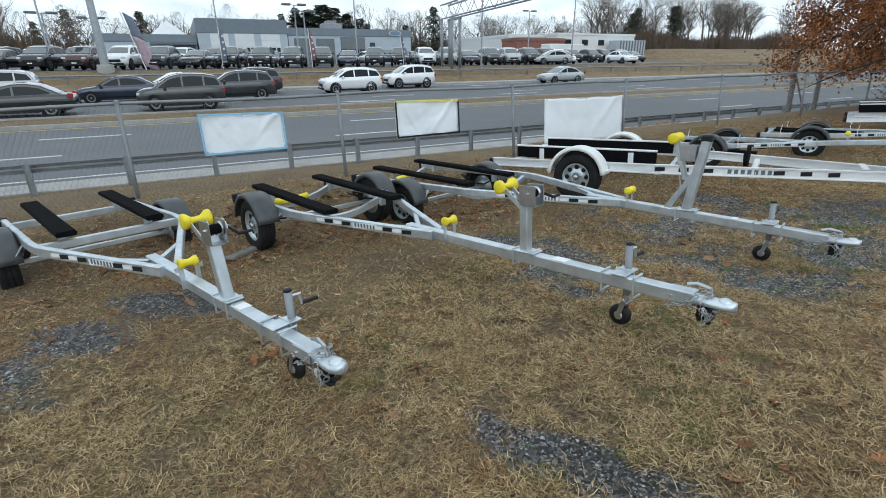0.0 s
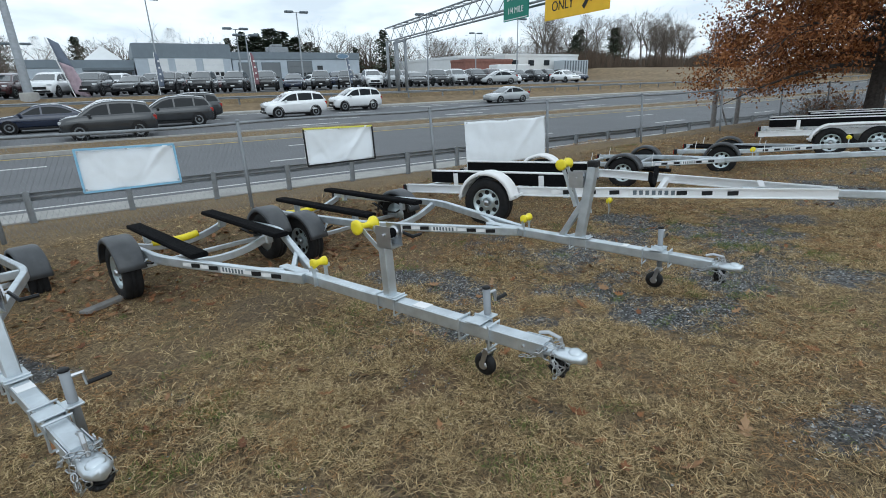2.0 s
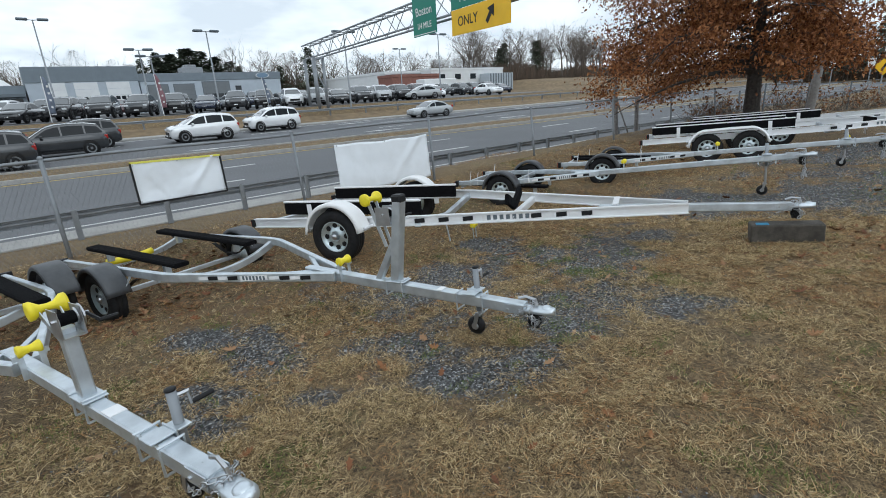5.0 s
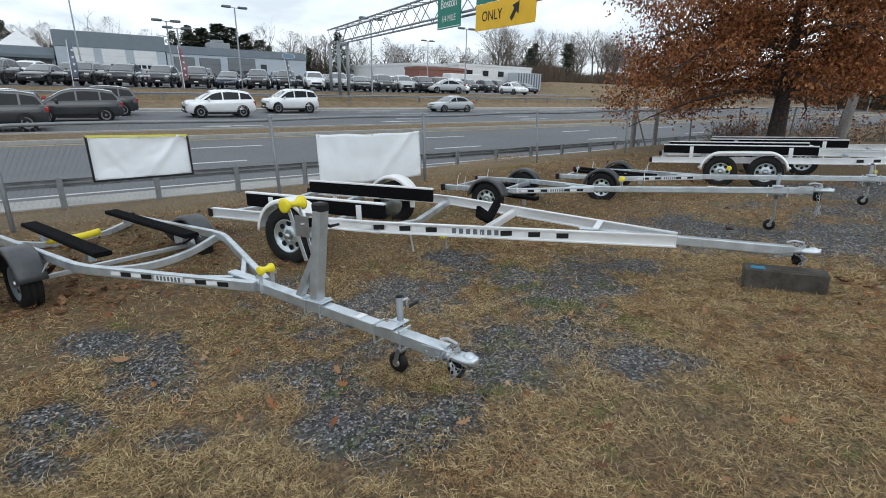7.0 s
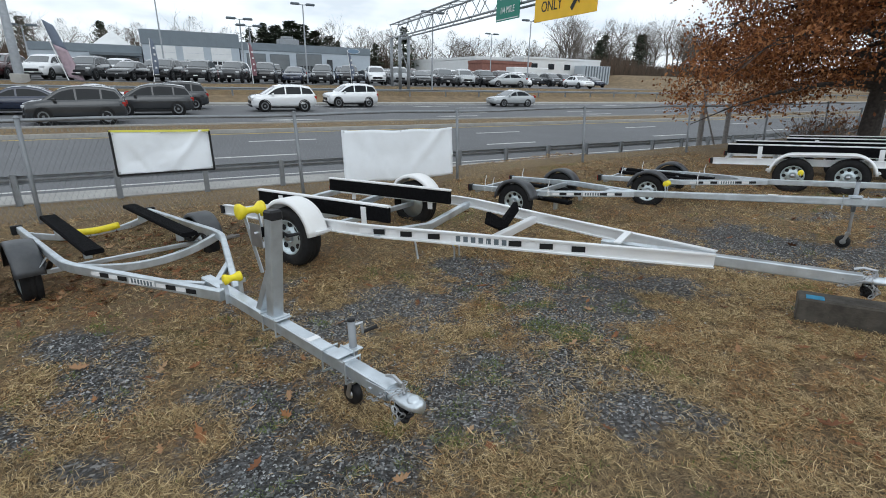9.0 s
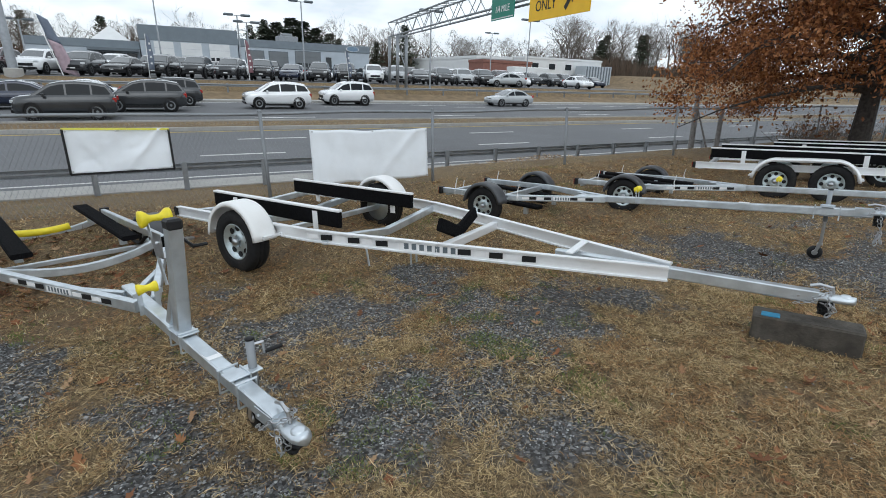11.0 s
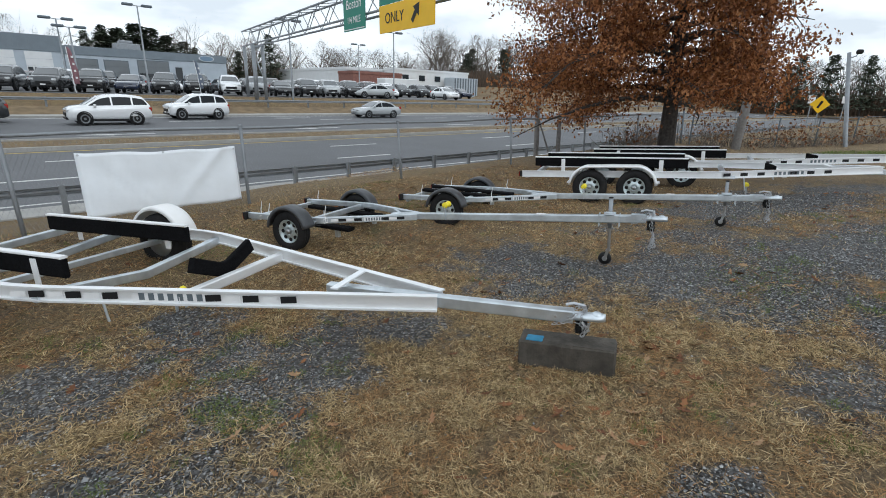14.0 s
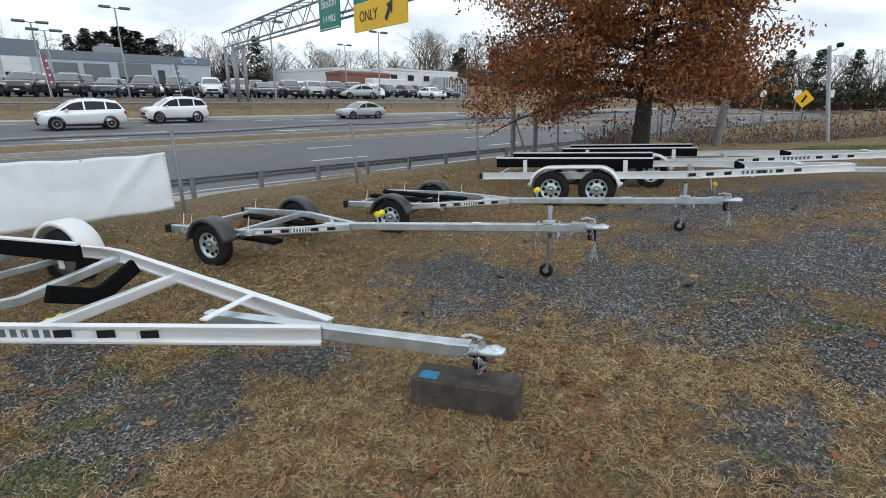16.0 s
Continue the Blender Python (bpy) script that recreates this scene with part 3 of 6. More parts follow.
HEM_BLUE = mat("blue_hem", (0.25, 0.48, 0.66), 0.5, 0, 0.1, 10)
HEM_YELLOW = mat("yellow_hem", (0.7, 0.66, 0.1), 0.5, 0, 0.1, 10)
banner(2.13, 3.15, 0.96, 1.47, "small white banner with pale blue hem tied to a fence", (HEM_BLUE, HEM_BLUE), 1.3, 0.0, 0.03)
banner(4.79, 5.87, 0.96, 1.50, "small white banner with a yellow top hem on a fence", (HEM_YELLOW, BLACK), 5.1, 0.0, 0.03)
banner(7.63, 9.53, 0.58, 1.41, "large white wrinkled banner sagging on a fence", None, 9.7, 0.02, 0.03)


# ---- trailers ----
def wheel(t, x, y, r, w, side, rim_mat=RIM, up=0.0):
    """A road wheel: rim disc, with its tyre and hub."""
    m = Matrix.Translation((x, y, r + up)) @ Matrix.Rotation(radians(90 * side), 4, "Y")
    k = r * 0.60
    bm = B()
    lathe(bm, [(k, -w * .42), (k, w * .42), (k * .92, w * .44), (k * .86, w * .2), (k * .6, w * .16), (k * .42, w * .3), (k * .2, w * .3), (k * .2, -w * .1), (k * .9, -w * .3)], 28, m)
    rim = part("wheel", bm, rim_mat, t, "silver spoked steel rim", True)
    for i in range(8):
        a = i * math.pi / 4
        bm = B()
        lathe(bm, [(k * .17, w * .19), (k * .17, w * .222), (k * .07, w * .222)], 8, m @ Matrix.Translation((k * .70 * math.cos(a), k * .70 * math.sin(a), 0)))
        part("rim_slot", bm, BLACK, rim)
    bm = B()
    prof = [(k * .98, -w * .44), (r * .72, -w * .5), (r * .9, -w * .5), (r * .97, -w * .44), (r, -w * .3), (r, -w * .17), (r * .975, -w * .15), (r * .975, -w * .11), (r, -w * .09), (r, w * .09), (r * .975, w * .11), (r * .975, w * .15), (r, w * .17), (r, w * .3), (r * .97, w * .44), (r * .9, w * .5), (r * .72, w * .5), (k * .98, w * .44)]
    lathe(bm, prof, 36, m, True)
    part("tyre", bm, TYRE, rim, "black rubber trailer tyre", True)
    bm = B()
    lathe(bm, [(k * .2, w * .2), (k * .2, w * .46), (k * .15, w * .52), (k * .05, w * .54)], 14, m)
    part("hub", bm, CHROME, rim, smooth=True)
    for i in range(5):
        a = i * 2 * math.pi / 5
        bm = B()
        lathe(bm, [(k * .05, w * .3), (k * .05, w * .38), (k * .02, w * .39)], 6, m @ Matrix.Translation((k * .32 * math.cos(a), k * .32 * math.sin(a), 0)))
        part("wheel_nut", bm, CHROME, rim)
    return rim


def fender(t, x, y, r, w, z, a0, a1, material, label, flat=0.0):
    """A bent mudguard over one wheel, or over two when flat is given."""
    bm = B()
    n = 18
    pts = []
    for i in range(n + 1):
        a = radians(a0 + (a1 - a0) * i / n)
        sh = flat / 2 * (1 if math.cos(a) > 0 else -1) if abs(math.cos(a)) > 1e-6 else 0
        pts.append((y + r * math.cos(a) + sh, z + r * math.sin(a)))
    prof = [(-w / 2, -0.035), (-w / 2, 0), (-w * .4, 0.012), (w * .4, 0.012), (w / 2, 0), (w / 2, -0.035), (w * .49, -0.035), (w * .49, -0.003), (w * .4, 0.006), (-w * .4, 0.006), (-w * .49, -0.003), (-w * .49, -0.035)]
    rings = []
    for i, (py, pz) in enumerate(pts):
        q0, q1 = pts[max(0, i - 1)], pts[min(n, i + 1)]
        ty, tz = q1[0] - q0[0], q1[1] - q0[1]
        k = math.hypot(ty, tz)
        ny, nz = tz / k, -ty / k
        if ny * (py - y) + nz * (pz - z) < 0: ny, nz = -ny, -nz
        rings.append([bm.verts.new((x + a, py + ny * b, pz + nz * b)) for a, b in prof])
    m = len(prof)
    for p, q in zip(rings, rings[1:]):
        for i in range(m): bm.faces.new((p[i], p[(i + 1) % m], q[(i + 1) % m], q[i]))
    bm.faces.new(rings[0]); bm.faces.new(rings[-1][::-1])
    bmesh.ops.recalc_face_normals(bm, faces=bm.faces)
    return part("fender", bm, material, t, label, True)


def hrod(bm, a, b, w, h):
    return sweep(bm, [a, b], rect(w, h, min(w, h) * .12))


def bobbin(bm, c, L, r0, r1, axis=(1, 0, 0)):
    """A roller, narrow in its middle."""
    q = Vector(axis).to_track_quat("Z", "Y").to_matrix().to_4x4()
    prof = [(r1 * .6, -L / 2), (r1, -L / 2 + 0.004), (r1, -L * .36), (r0 * 1.15, -L * .16), (r0, 0), (r0 * 1.15, L * .16), (r1, L * .36), (r1, L / 2 - 0.004), (r1 * .6, L / 2)]
    return lathe(bm, prof, 18, Matrix.Translation(c) @ q)


def chain(parent, pts, r=0.011):
    """Safety chain links hung along a polyline."""
    P = [Vector(p) for p in pts]
    n = 0
    for a, b in zip(P, P[1:]):
        d = b - a
        k = max(1, int(d.length / (r * 2.6)))
        for i in range(k):
            c = a + d * ((i + .5) / k)
            q = d.to_track_quat("Z", "Y").to_matrix().to_4x4()
            m = Matrix.Translation(c) @ q @ Matrix.Rotation(radians(90 * (n % 2) + 20), 4, "Z") @ Matrix.Diagonal((1, 1, 1.7, 1))
            bm = B()
            rg = [[bm.verts.new(m @ Vector(((r + r * .3 * math.cos(u)) * math.cos(v), r * .3 * math.sin(u), (r + r * .3 * math.cos(u)) * math.sin(v)))) for u in (0, 2.1, 4.2)] for v in [j * math.pi / 4 for j in range(8)]]
            for j in range(8):
                for h in range(3):
                    bm.faces.new((rg[j][h], rg[j][(h + 1) % 3], rg[(j + 1) % 8][(h + 1) % 3], rg[(j + 1) % 8][h]))
            part("chain_link", bm, CHROME, parent, smooth=True)
            n += 1


def coupler(t, z, seed=0):
    """Ball coupler at the tongue's tip, with latch, safety chains and wiring plug."""
    bm = B()
    secs = [(0.0, 0.0), (0.012, 0.034), (0.045, 0.05), (0.10, 0.05), (0.15, 0.04), (0.30, 0.043)]
    rings = []
    for y, w in secs:
        w = max(w, 0.012)
        h = 0.03 if y < 0.16 else 0.042
        rings.append([bm.verts.new((w * math.cos(a), y, z + h * math.sin(a) * (1.0 if math.sin(a) > 0 else .8))) for a in [i * math.pi / 6 for i in range(12)]])
    for a, b in zip(rings, rings[1:]):
        for i in range(12): bm.faces.new((a[i], a[(i + 1) % 12], b[(i + 1) % 12], b[i]))
    bm.faces.new(rings[0][::-1]); bm.faces.new(rings[-1])
    bmesh.ops.recalc_face_normals(bm, faces=bm.faces)
    c = part("coupler", bm, GALV, t, "zinc plated ball coupler", True)
    bm = B()
    lathe(bm, [(0.036, -0.015), (0.034, 0.012), (0.024, 0.022), (0.008, 0.026)], 16, Matrix.Translation((0, 0.055, z + 0.014)))
    part("ball_socket", bm, GALV, c, smooth=True)
    bm = B()
    rod(bm, [(0.0, 0.12, z + 0.03), (0.0, 0.13, z + 0.075), (0.012, 0.2, z + 0.085), (0.012, 0.25, z + 0.07)], 0.009, 8)
    part("latch", bm, CHROME, c)
    for k in (-1, 1): part("side_plate", hrod(B(), (0.045 * k, 0.2, z + 0.01), (0.045 * k, 0.34, z + 0.01), 0.005, 0.06), GALV, c)
    for yy in (0.23, 0.31): part("bolt", rod(B(), [(-0.056, yy, z + 0.005), (0.056, yy, z + 0.005)], 0.008, 6), CHROME, c)
    for k in (-1, 1):
        chain(c, [(0.05 * k, 0.33, z - 0.05), (0.07 * k, 0.24, z - 0.02), (0.06 * k, 0.17, z + 0.045), (0.0, 0.12, z + 0.05), (-0.05 * k, 0.15, z + 0.01), (-0.055 * k, 0.13, z - 0.09)])
    bm = B()
    rod(bm, [(0.02 + (0.04 + .006 * math.sin(a * .31)) * math.cos(a), 0.15 + 0.03 * math.sin(a * 1.3), z - 0.075 + (0.042 + .008 * math.sin(a * .31)) * math.sin(a)) for a in [i * 0.45 for i in range(62)]], 0.011, 6)
    part("wiring_coil", bm, BLACK, c, "coiled black trailer wiring")
    if seed:
        # chains left hanging in a bunch below the tip
        for k in (-1, 1): chain(c, [(0.03 * k, 0.16, z - 0.05), (0.035 * k, 0.12, z - 0.17), (0.05 * k, 0.15, z - 0.3), (0.0, 0.13, z - 0.2), (-0.02 * k, 0.1, z - 0.29)], 0.014)
    else:
        for k in (-1, 1): chain(c, [(0.055 * k, 0.14, z - 0.02), (0.06 * k, 0.1, z - 0.07), (0.045 * k, 0.15, z - 0.12), (0.02 * k, 0.1, z - 0.06), (0.06 * k, 0.19, z - 0.02)], 0.011)
    return c


def jack(t, y, z, zw, x=0.085, swivel=0):
    """A bolt-on tongue jack with a small black wheel under it."""
    bm = B()
    rod(bm, [(x, y, z - 0.12), (x, y, z + 0.20)], 0.021, 12)
    j = part("jack", bm, GALV_DULL, t, "bright zinc tongue jack tube", True)
    bm = B()
    box(bm, -0.055, x + 0.03, y - 0.05, y + 0.05, z + 0.042, z + 0.052, None, 0.003)
    box(bm, 0.042, 0.05, y - 0.06, y + 0.06, z - 0.06, z + 0.06, None, 0.002)
    part("mount_plate", bm, GALV, j)
    for yy in (y - 0.1, y + 0.1):
        part("u_bolt", rod(B(), [(-0.05, yy, z - 0.075), (-0.05, yy, z + 0.048), (0.05, yy, z + 0.048), (0.05, yy, z - 0.075), (-0.05, yy, z - 0.075)], 0.006, 6), GALV, j)
    bm = B()
    rod(bm, [(x, y, z + 0.17), (x + 0.06, y - 0.01, z + 0.17), (x + 0.065, y - 0.01, z + 0.11)], 0.008, 6)
    hd = part("crank", bm, CHROME, j)
    bm = B()
    rod(bm, [(x + 0.065, y - 0.01, z + 0.115), (x + 0.16, y - 0.01, z + 0.115)], 0.011, 8)
    part("crank_grip", bm, BLACK, hd, "black plastic crank grip")
    bm = B()
    lathe(bm, [(0.023, 0), (0.023, 0.01), (0.01, 0.014)], 12, Matrix.Translation((x, y, z + 0.2)))
    part("cap", bm, BLACK, j, "black plastic jack cap", True)
    bm = B()
    rod(bm, [(x, y, z - 0.12), (x, y, zw + 0.09)], 0.016, 10)
    for k in (-1, 1): hrod(bm, (x + 0.035 * k, y, zw + 0.11), (x + 0.035 * k, y + 0.035, zw), 0.006, 0.03)
    box(bm, x - 0.038, x + 0.038, y - 0.02, y + 0.03, zw + 0.085, zw + 0.095)
    part("caster_fork", bm, CHROME, j)
    bm = B()
    hub = Matrix.Translation((x, y + 0.035, zw)) @ Matrix.Rotation(radians(90), 4, "Y")
    lathe(bm, [(0.02, -0.024), (0.055, -0.024), (0.068, -0.012), (0.068, 0.012), (0.055, 0.024), (0.02, 0.024)], 20, hub)
    part("jack_wheel", bm, BLACK, j, "small black jack wheel", True)
    bm = B()
    lathe(bm, [(0.001, -0.034), (0.022, -0.034), (0.028, -0.026), (0.028, 0.026), (0.022, 0.034), (0.001, 0.034)], 12, hub)
    part("wheel_hub", bm, CHROME, j, "zinc wheel hub")
    return j


def winch_stand(t, y, z, h, lean=0.0, fat=0.065, brace=False):
    """Post on the tongue with winch, bow roller and clamps; lean is how far its top runs back."""
    top = (0, y + lean, z + h)
    bm = B()
    sweep(bm, [(0, y, z), top], rect(fat, fat, 0.006), up=(0, 1, 0))
    s = part("winch_stand", bm, GALV, t, "galvanised winch post")
    bm = B()
    box(bm, -0.055, 0.055, y - 0.1, y + 0.1, z, z + 0.01, None, 0.003)
    for yy in (y - 0.075, y + 0.075):
        rod(bm, [(-0.05, yy, z - 0.1), (-0.05, yy, z + 0.014), (0.05, yy, z + 0.014), (0.05, yy, z - 0.1), (-0.05, yy, z - 0.1)], 0.006, 6)
    part("base_clamp", bm, GALV, s)
    if brace:
        bm = B()
        sweep(bm, [(0, y + 0.17, z), (0, y + 0.02 + lean * .5, z + h * .52)], rect(0.05, 0.05, 0.004), up=(0, 1, 0))
        part("brace", bm, GALV, s)
        bm = B()
        box(bm, -0.04, 0.04, y + lean - 0.045, y + lean + 0.045, z + h - 0.01, z + h + 0.05, None, 0.012)
        part("post_cap", bm, BLACK, s, "black rubber post cap")
    wz, wy = (z + h * .80, y + lean + 0.13) if brace else (z + h + 0.02, y + lean - 0.05)
    bm = B()
    for k in (-1, 1):
        box(bm, 0.045 * k - 0.002, 0.045 * k + 0.002, wy - 0.06, wy + 0.07, wz - 0.05, wz + 0.085, None, 0.001)
    box(bm, -0.047, 0.047, wy - 0.06, wy + 0.07, wz - 0.052, wz - 0.046)
    rod(bm, [(-0.06, wy, wz + 0.03), (0.09, wy, wz + 0.03)], 0.009, 6)
    w = part("winch", bm, CHROME, s, "zinc plated hand winch")
    bm = B()
    lathe(bm, [(0.042, -0.04), (0.042, -0.037), (0.024, -0.036), (0.024, 0.036), (0.042, 0.037), (0.042, 0.04)], 18, Matrix.Translation((0, wy, wz + 0.03)) @ Matrix.Rotation(radians(90), 4, "Y"))
    part("drum", bm, CHROME, w, smooth=True)
    bm = B()
    lathe(bm, [(0.055, 0.052), (0.055, 0.06), (0.02, 0.061)], 20, Matrix.Translation((0, wy, wz + 0.03)) @ Matrix.Rotation(radians(90), 4, "Y"))
    part("gear", bm, CHROME, w)
    bm = B()
    lathe(bm, [(0.03, -0.034), (0.03, 0.034)], 14, Matrix.Translation((0, wy, wz + 0.03)) @ Matrix.Rotation(radians(90), 4, "Y"))
    part("strap_roll", bm, CARPET, w, "wound black winch strap")
    bm = B()
    rod(bm, [(0.08, wy, wz + 0.03), (0.095, wy - 0.1, wz + 0.0), (0.17, wy - 0.1, wz + 0.0)], 0.009, 6)
    part("handle", bm, BLACK, w, "black winch crank handle")
    ry, rz = (y + lean + 0.26, z + h + 0.02) if brace else (y + lean + 0.17, z + h + 0.08)
    bm = B()
    for k in (-1, 1):
        hrod(bm, (0.03 * k, y + lean * .6 + (0.1 if brace else 0.02), z + h * (.45 if brace else .86)), (0.045 * k, ry, rz), 0.006, 0.03)
    part("roller_arm", bm, GALV, s)
    bm = B()
    bobbin(bm, (0, ry, rz), 0.165, 0.018, 0.047)
    part("bow_roller", bm, YELLOW, s, "yellow rubber bow roller", True)
    return s


def keel_roller(t, y, z, L=0.12, r=0.036):
    bm = B()
    for k in (-1, 1):
        hrod(bm, (0.05 * k, y, z - 0.14), (0.05 * k, y, z + 0.02), 0.03, 0.006)
        hrod(bm, (0.075 * k, y, z - 0.02), (0.075 * k, y, z + 0.01), 0.025, 0.006)
    k = part("roller_bracket", bm, GALV, t)
    bm = B()
    bobbin(bm, (0, y, z + 0.03), L, r * .6, r)
    part("keel_roller", bm, YELLOW, k, "yellow rubber keel roller", True)
    return k


def stickers(t, a, b, n0, off, z, h=0.034, mark=True, first=0.16):
    """Black and white label strips and a grey lettering bar on the outer face of a rail that runs from a to b (plan points)."""
    a, b = Vector((*a, 0)), Vector((*b, 0))
    d = (b - a).normalized()
    nrm = Vector((-d.y, d.x, 0)) * n0
    ang = math.atan2(d.y, d.x)
    L = (b - a).length

    def put(name, s, w, material, hh, lift, lab=""):
        bm = B()
        c = a + d * s + nrm * (off + lift)
        box(bm, -w / 2, w / 2, -0.0012, 0.0012, z(s / L) - hh / 2, z(s / L) + hh / 2, Matrix.Translation(c) @ Matrix.Rotation(ang, 4, "Z"))
        part(name, bm, material, t, lab)
    g = 0.27 if h > .04 else 0.19
    w = g * (.42 if h > .04 else .48)
    for k0, n in ((first, 3 if h > .04 else 2), (first + (.46 if h > .04 else .42), 3 if h > .04 else 2)):
        for k in range(n):
            put("sticker", L * k0 + k * g, w, BLACK, h, 0.0015, "black label on rail")
            put("sticker", L * k0 + (k + .5) * g, w * .98, STICKER, h * .85, 0.0012, "white label on rail")
    if mark:
        c = L * (first + .46) - .44 if h > .04 else L * (first + .42) - .2
        q = 0.07 if h > .04 else .032
        for k in range(7): put("lettering_bar", c + (k - 3) * q, q * .6, WALLDARK, h * 1.05, 0.0015, "dark lettering bar")
        put("lettering_bar", c, q * 8, STICKER, h * 1.3, 0.0009, "pale lettering backing")


def tail_light(t, x, y, z):
    bm = B()
    box(bm, x - 0.05, x + 0.05, y - 0.03, y + 0.02, z - 0.05, z + 0.05, None, 0.006)
    b = part("tail_light", bm, BLACK, t, "black tail light housing")
    bm = B()
    box(bm, x - 0.042, x + 0.042, y + 0.018, y + 0.032, z - 0.042, z + 0.042, None, 0.005)
    part("lens", bm, RED, b, "red light lens")


def bunk(t, x, y0, y1, z0, z1, w, h, edge=None):
    """A carpeted board on two brackets. edge: a pale cap along its top."""
    bm = B()
    sweep(bm, [(x, y0, z0), (x, (y0 + y1) / 2, (z0 + z1) / 2), (x, y1, z1)], rect(w, h, min(w, h) * .25))
    b = part("bunk", bm, CARPET, t, "black carpeted hull bunk board")
    if edge:
        bm = B()
        sweep(bm, [(x, y0 - 0.004, z0 + h / 2 + 0.008), (x, y1 + 0.004, z1 + h / 2 + 0.008)], rect(w + 0.012, 0.022, 0.005))
        part("bunk_cap", bm, edge, b, "pale plastic bunk cap")
    for q in (0.16, 0.8):
        yy, zz = y0 + (y1 - y0) * q, z0 + (z1 - z0) * q
        bm = B()
        if edge:
            s = -1 if x < 0 else 1
            box(bm, x + s * (w / 2 + .002) - 0.004, x + s * (w / 2 + .002) + 0.004, yy - 0.035, yy + 0.035, zz - h * .5 - 0.10, zz + h * .36, None, 0.002)
            part("bunk_bracket", bm, STICKER, b, "white bunk bracket")
        else:
            box(bm, x - 0.03, x + 0.03, yy - 0.025, yy + 0.025, zz - h / 2 - 0.10, zz - h / 2 + 0.002, None, 0.004)
            part("bunk_bracket", bm, GALV, b)
    return b


def galv_trailer(m, label, z0, z1, apex, bend, W, rear, axle, r, bunks, stand, keel, jk, rail_mat=GALV, dz=0.09, fend=FENDER, bowed=True, w_tyre=0.15, bunk_w=0.145, coup=True, bunk_z=0.14, spread_x=0.36, wheel_x=0.0, up=0.0):
    """Boat trailer of bent galvanised tube; y runs back from the coupler."""
    t = thing("boat_trailer", m, label, "boat trailer", "boat trailers in the yard")
    zt = lambda y: z0 + (z1 - z0) * y / apex
    bm = B()
    sweep(bm, [(0, 0.2, zt(.2)), (0, apex + 0.25, zt(apex + .25))], rect(0.078, 0.078, 0.008))
    part("tongue", bm, GALV, t, "square galvanised tongue tube")
    bm = B()
    box(bm, -0.036, 0.036, apex * .42, apex * .42 + 0.1, zt(apex * .42) + 0.037, zt(apex * .42) + 0.042)
    part("sticker", bm, STICKER, t, "white label on tongue")
    if coup: coupler(t, zt(0.1), 0 if stand else 1)
    zr = z1 + dz
    for s in (-1, 1):
        bm = B()
        k = Vector((s * W, bend, zr))
        a = Vector((s * 0.05, apex - 0.12, z1))
        p = [a, a + (k - a) * .9]
        for i in range(1, 5):
            q = i / 5
            p.append((a + (k - a) * .9) * (1 - q) ** 2 + k * (2 * q * (1 - q)) + Vector((s * W, bend + 0.22, zr + .005)) * q * q)
        p += [Vector((s * W, bend + 0.22, zr + .005)), Vector((s * W, rear, zr + 0.02))]
        sweep(bm, p, rect(0.05, 0.078, 0.007))
        part("side_rail", bm, rail_mat, t, "bent galvanised side rail")
        stickers(t, (a.x, a.y), (k.x, k.y), 1, 0.0262, lambda q: z1 + (zr - z1) * q) if s < 0 else None
        bm = B()
        hrod(bm, (s * 0.04, apex + .17, z1 + .01), (s * (0.05 + (W - .05) * .42), apex + (bend - apex) * .42 - .05, z1 + dz * .4), 0.04, 0.045)
        part("gusset", bm, rail_mat, t)
        tail_light(t, s * (W + (0.02 if fend else 0)), rear + 0.03, zr + 0.02)
    for y in (bend + 0.12, rear - 0.05):
        bm = B()
        dip = 0.13 if bowed else 0.0
        sweep(bm, [(W * q, y, zr - 0.02 - dip * (1 - q * q)) for q in np.linspace(-1, 1, 13)], rect(0.05, 0.07, 0.006))
        part("crossmember", bm, GALV, t, "bowed galvanised crossmember" if bowed else "")
    wx = wheel_x or W + 0.03 + w_tyre / 2 + 0.05
    bm = B()
    sweep(bm, [(-wx + .03, axle, r + up), (wx - .03, axle, r + up)], rect(0.045, 0.045, 0.005))
    part("axle", bm, GALV, t)
    for s in (-1, 1):
        bm = B()
        sweep(bm, [(s * W, axle - 0.33, zr - 0.06), (s * W, axle - 0.1, r + up + 0.05), (s * W, axle + 0.1, r + up + 0.05), (s * W, axle + 0.33, zr - 0.06)], rect(0.045, 0.012, 0.002))
        part("leaf_spring", bm, BLACK, t, "black leaf spring")
        wheel(t, s * wx, axle, r, w_tyre, s, up=up)
        fd = fender(t, s * wx, axle, r + 0.045, w_tyre + 0.07, r + up + 0.01, 8, 172, fend, "moulded plastic mudguard")
        for q in (-1, 1):
            part("fender_bracket", hrod(B(), (s * W, axle + q * (r + 0.02), zr), (s * (wx - 0.02), axle + q * (r + 0.02), r + up + 0.06), 0.035, 0.008), GALV, fd)
        if bunks:
            bunk(t, s * spread_x, bunks[0], bunks[1], zr + bunk_z - 0.10, zr + bunk_z, bunk_w, 0.045)
    if stand: winch_stand(t, stand[0], zt(stand[0]) + 0.04, *stand[1:])
    if keel: keel_roller(t, keel, zt(keel) + 0.11)
    if bowed:
        bm = B()
        sweep(bm, [(W * q, rear - 0.05, zr + 0.025 - 0.13 * (1 - q * q)) for q in np.linspace(-.42, .42, 9)], circ(0.042, 10))
        part("keel_pad", bm, YELLOW, t, "long yellow keel pad", True)
    if jk: jack(t, jk[0], zt(jk[0]), jk[1], *jk[2:])
    return t


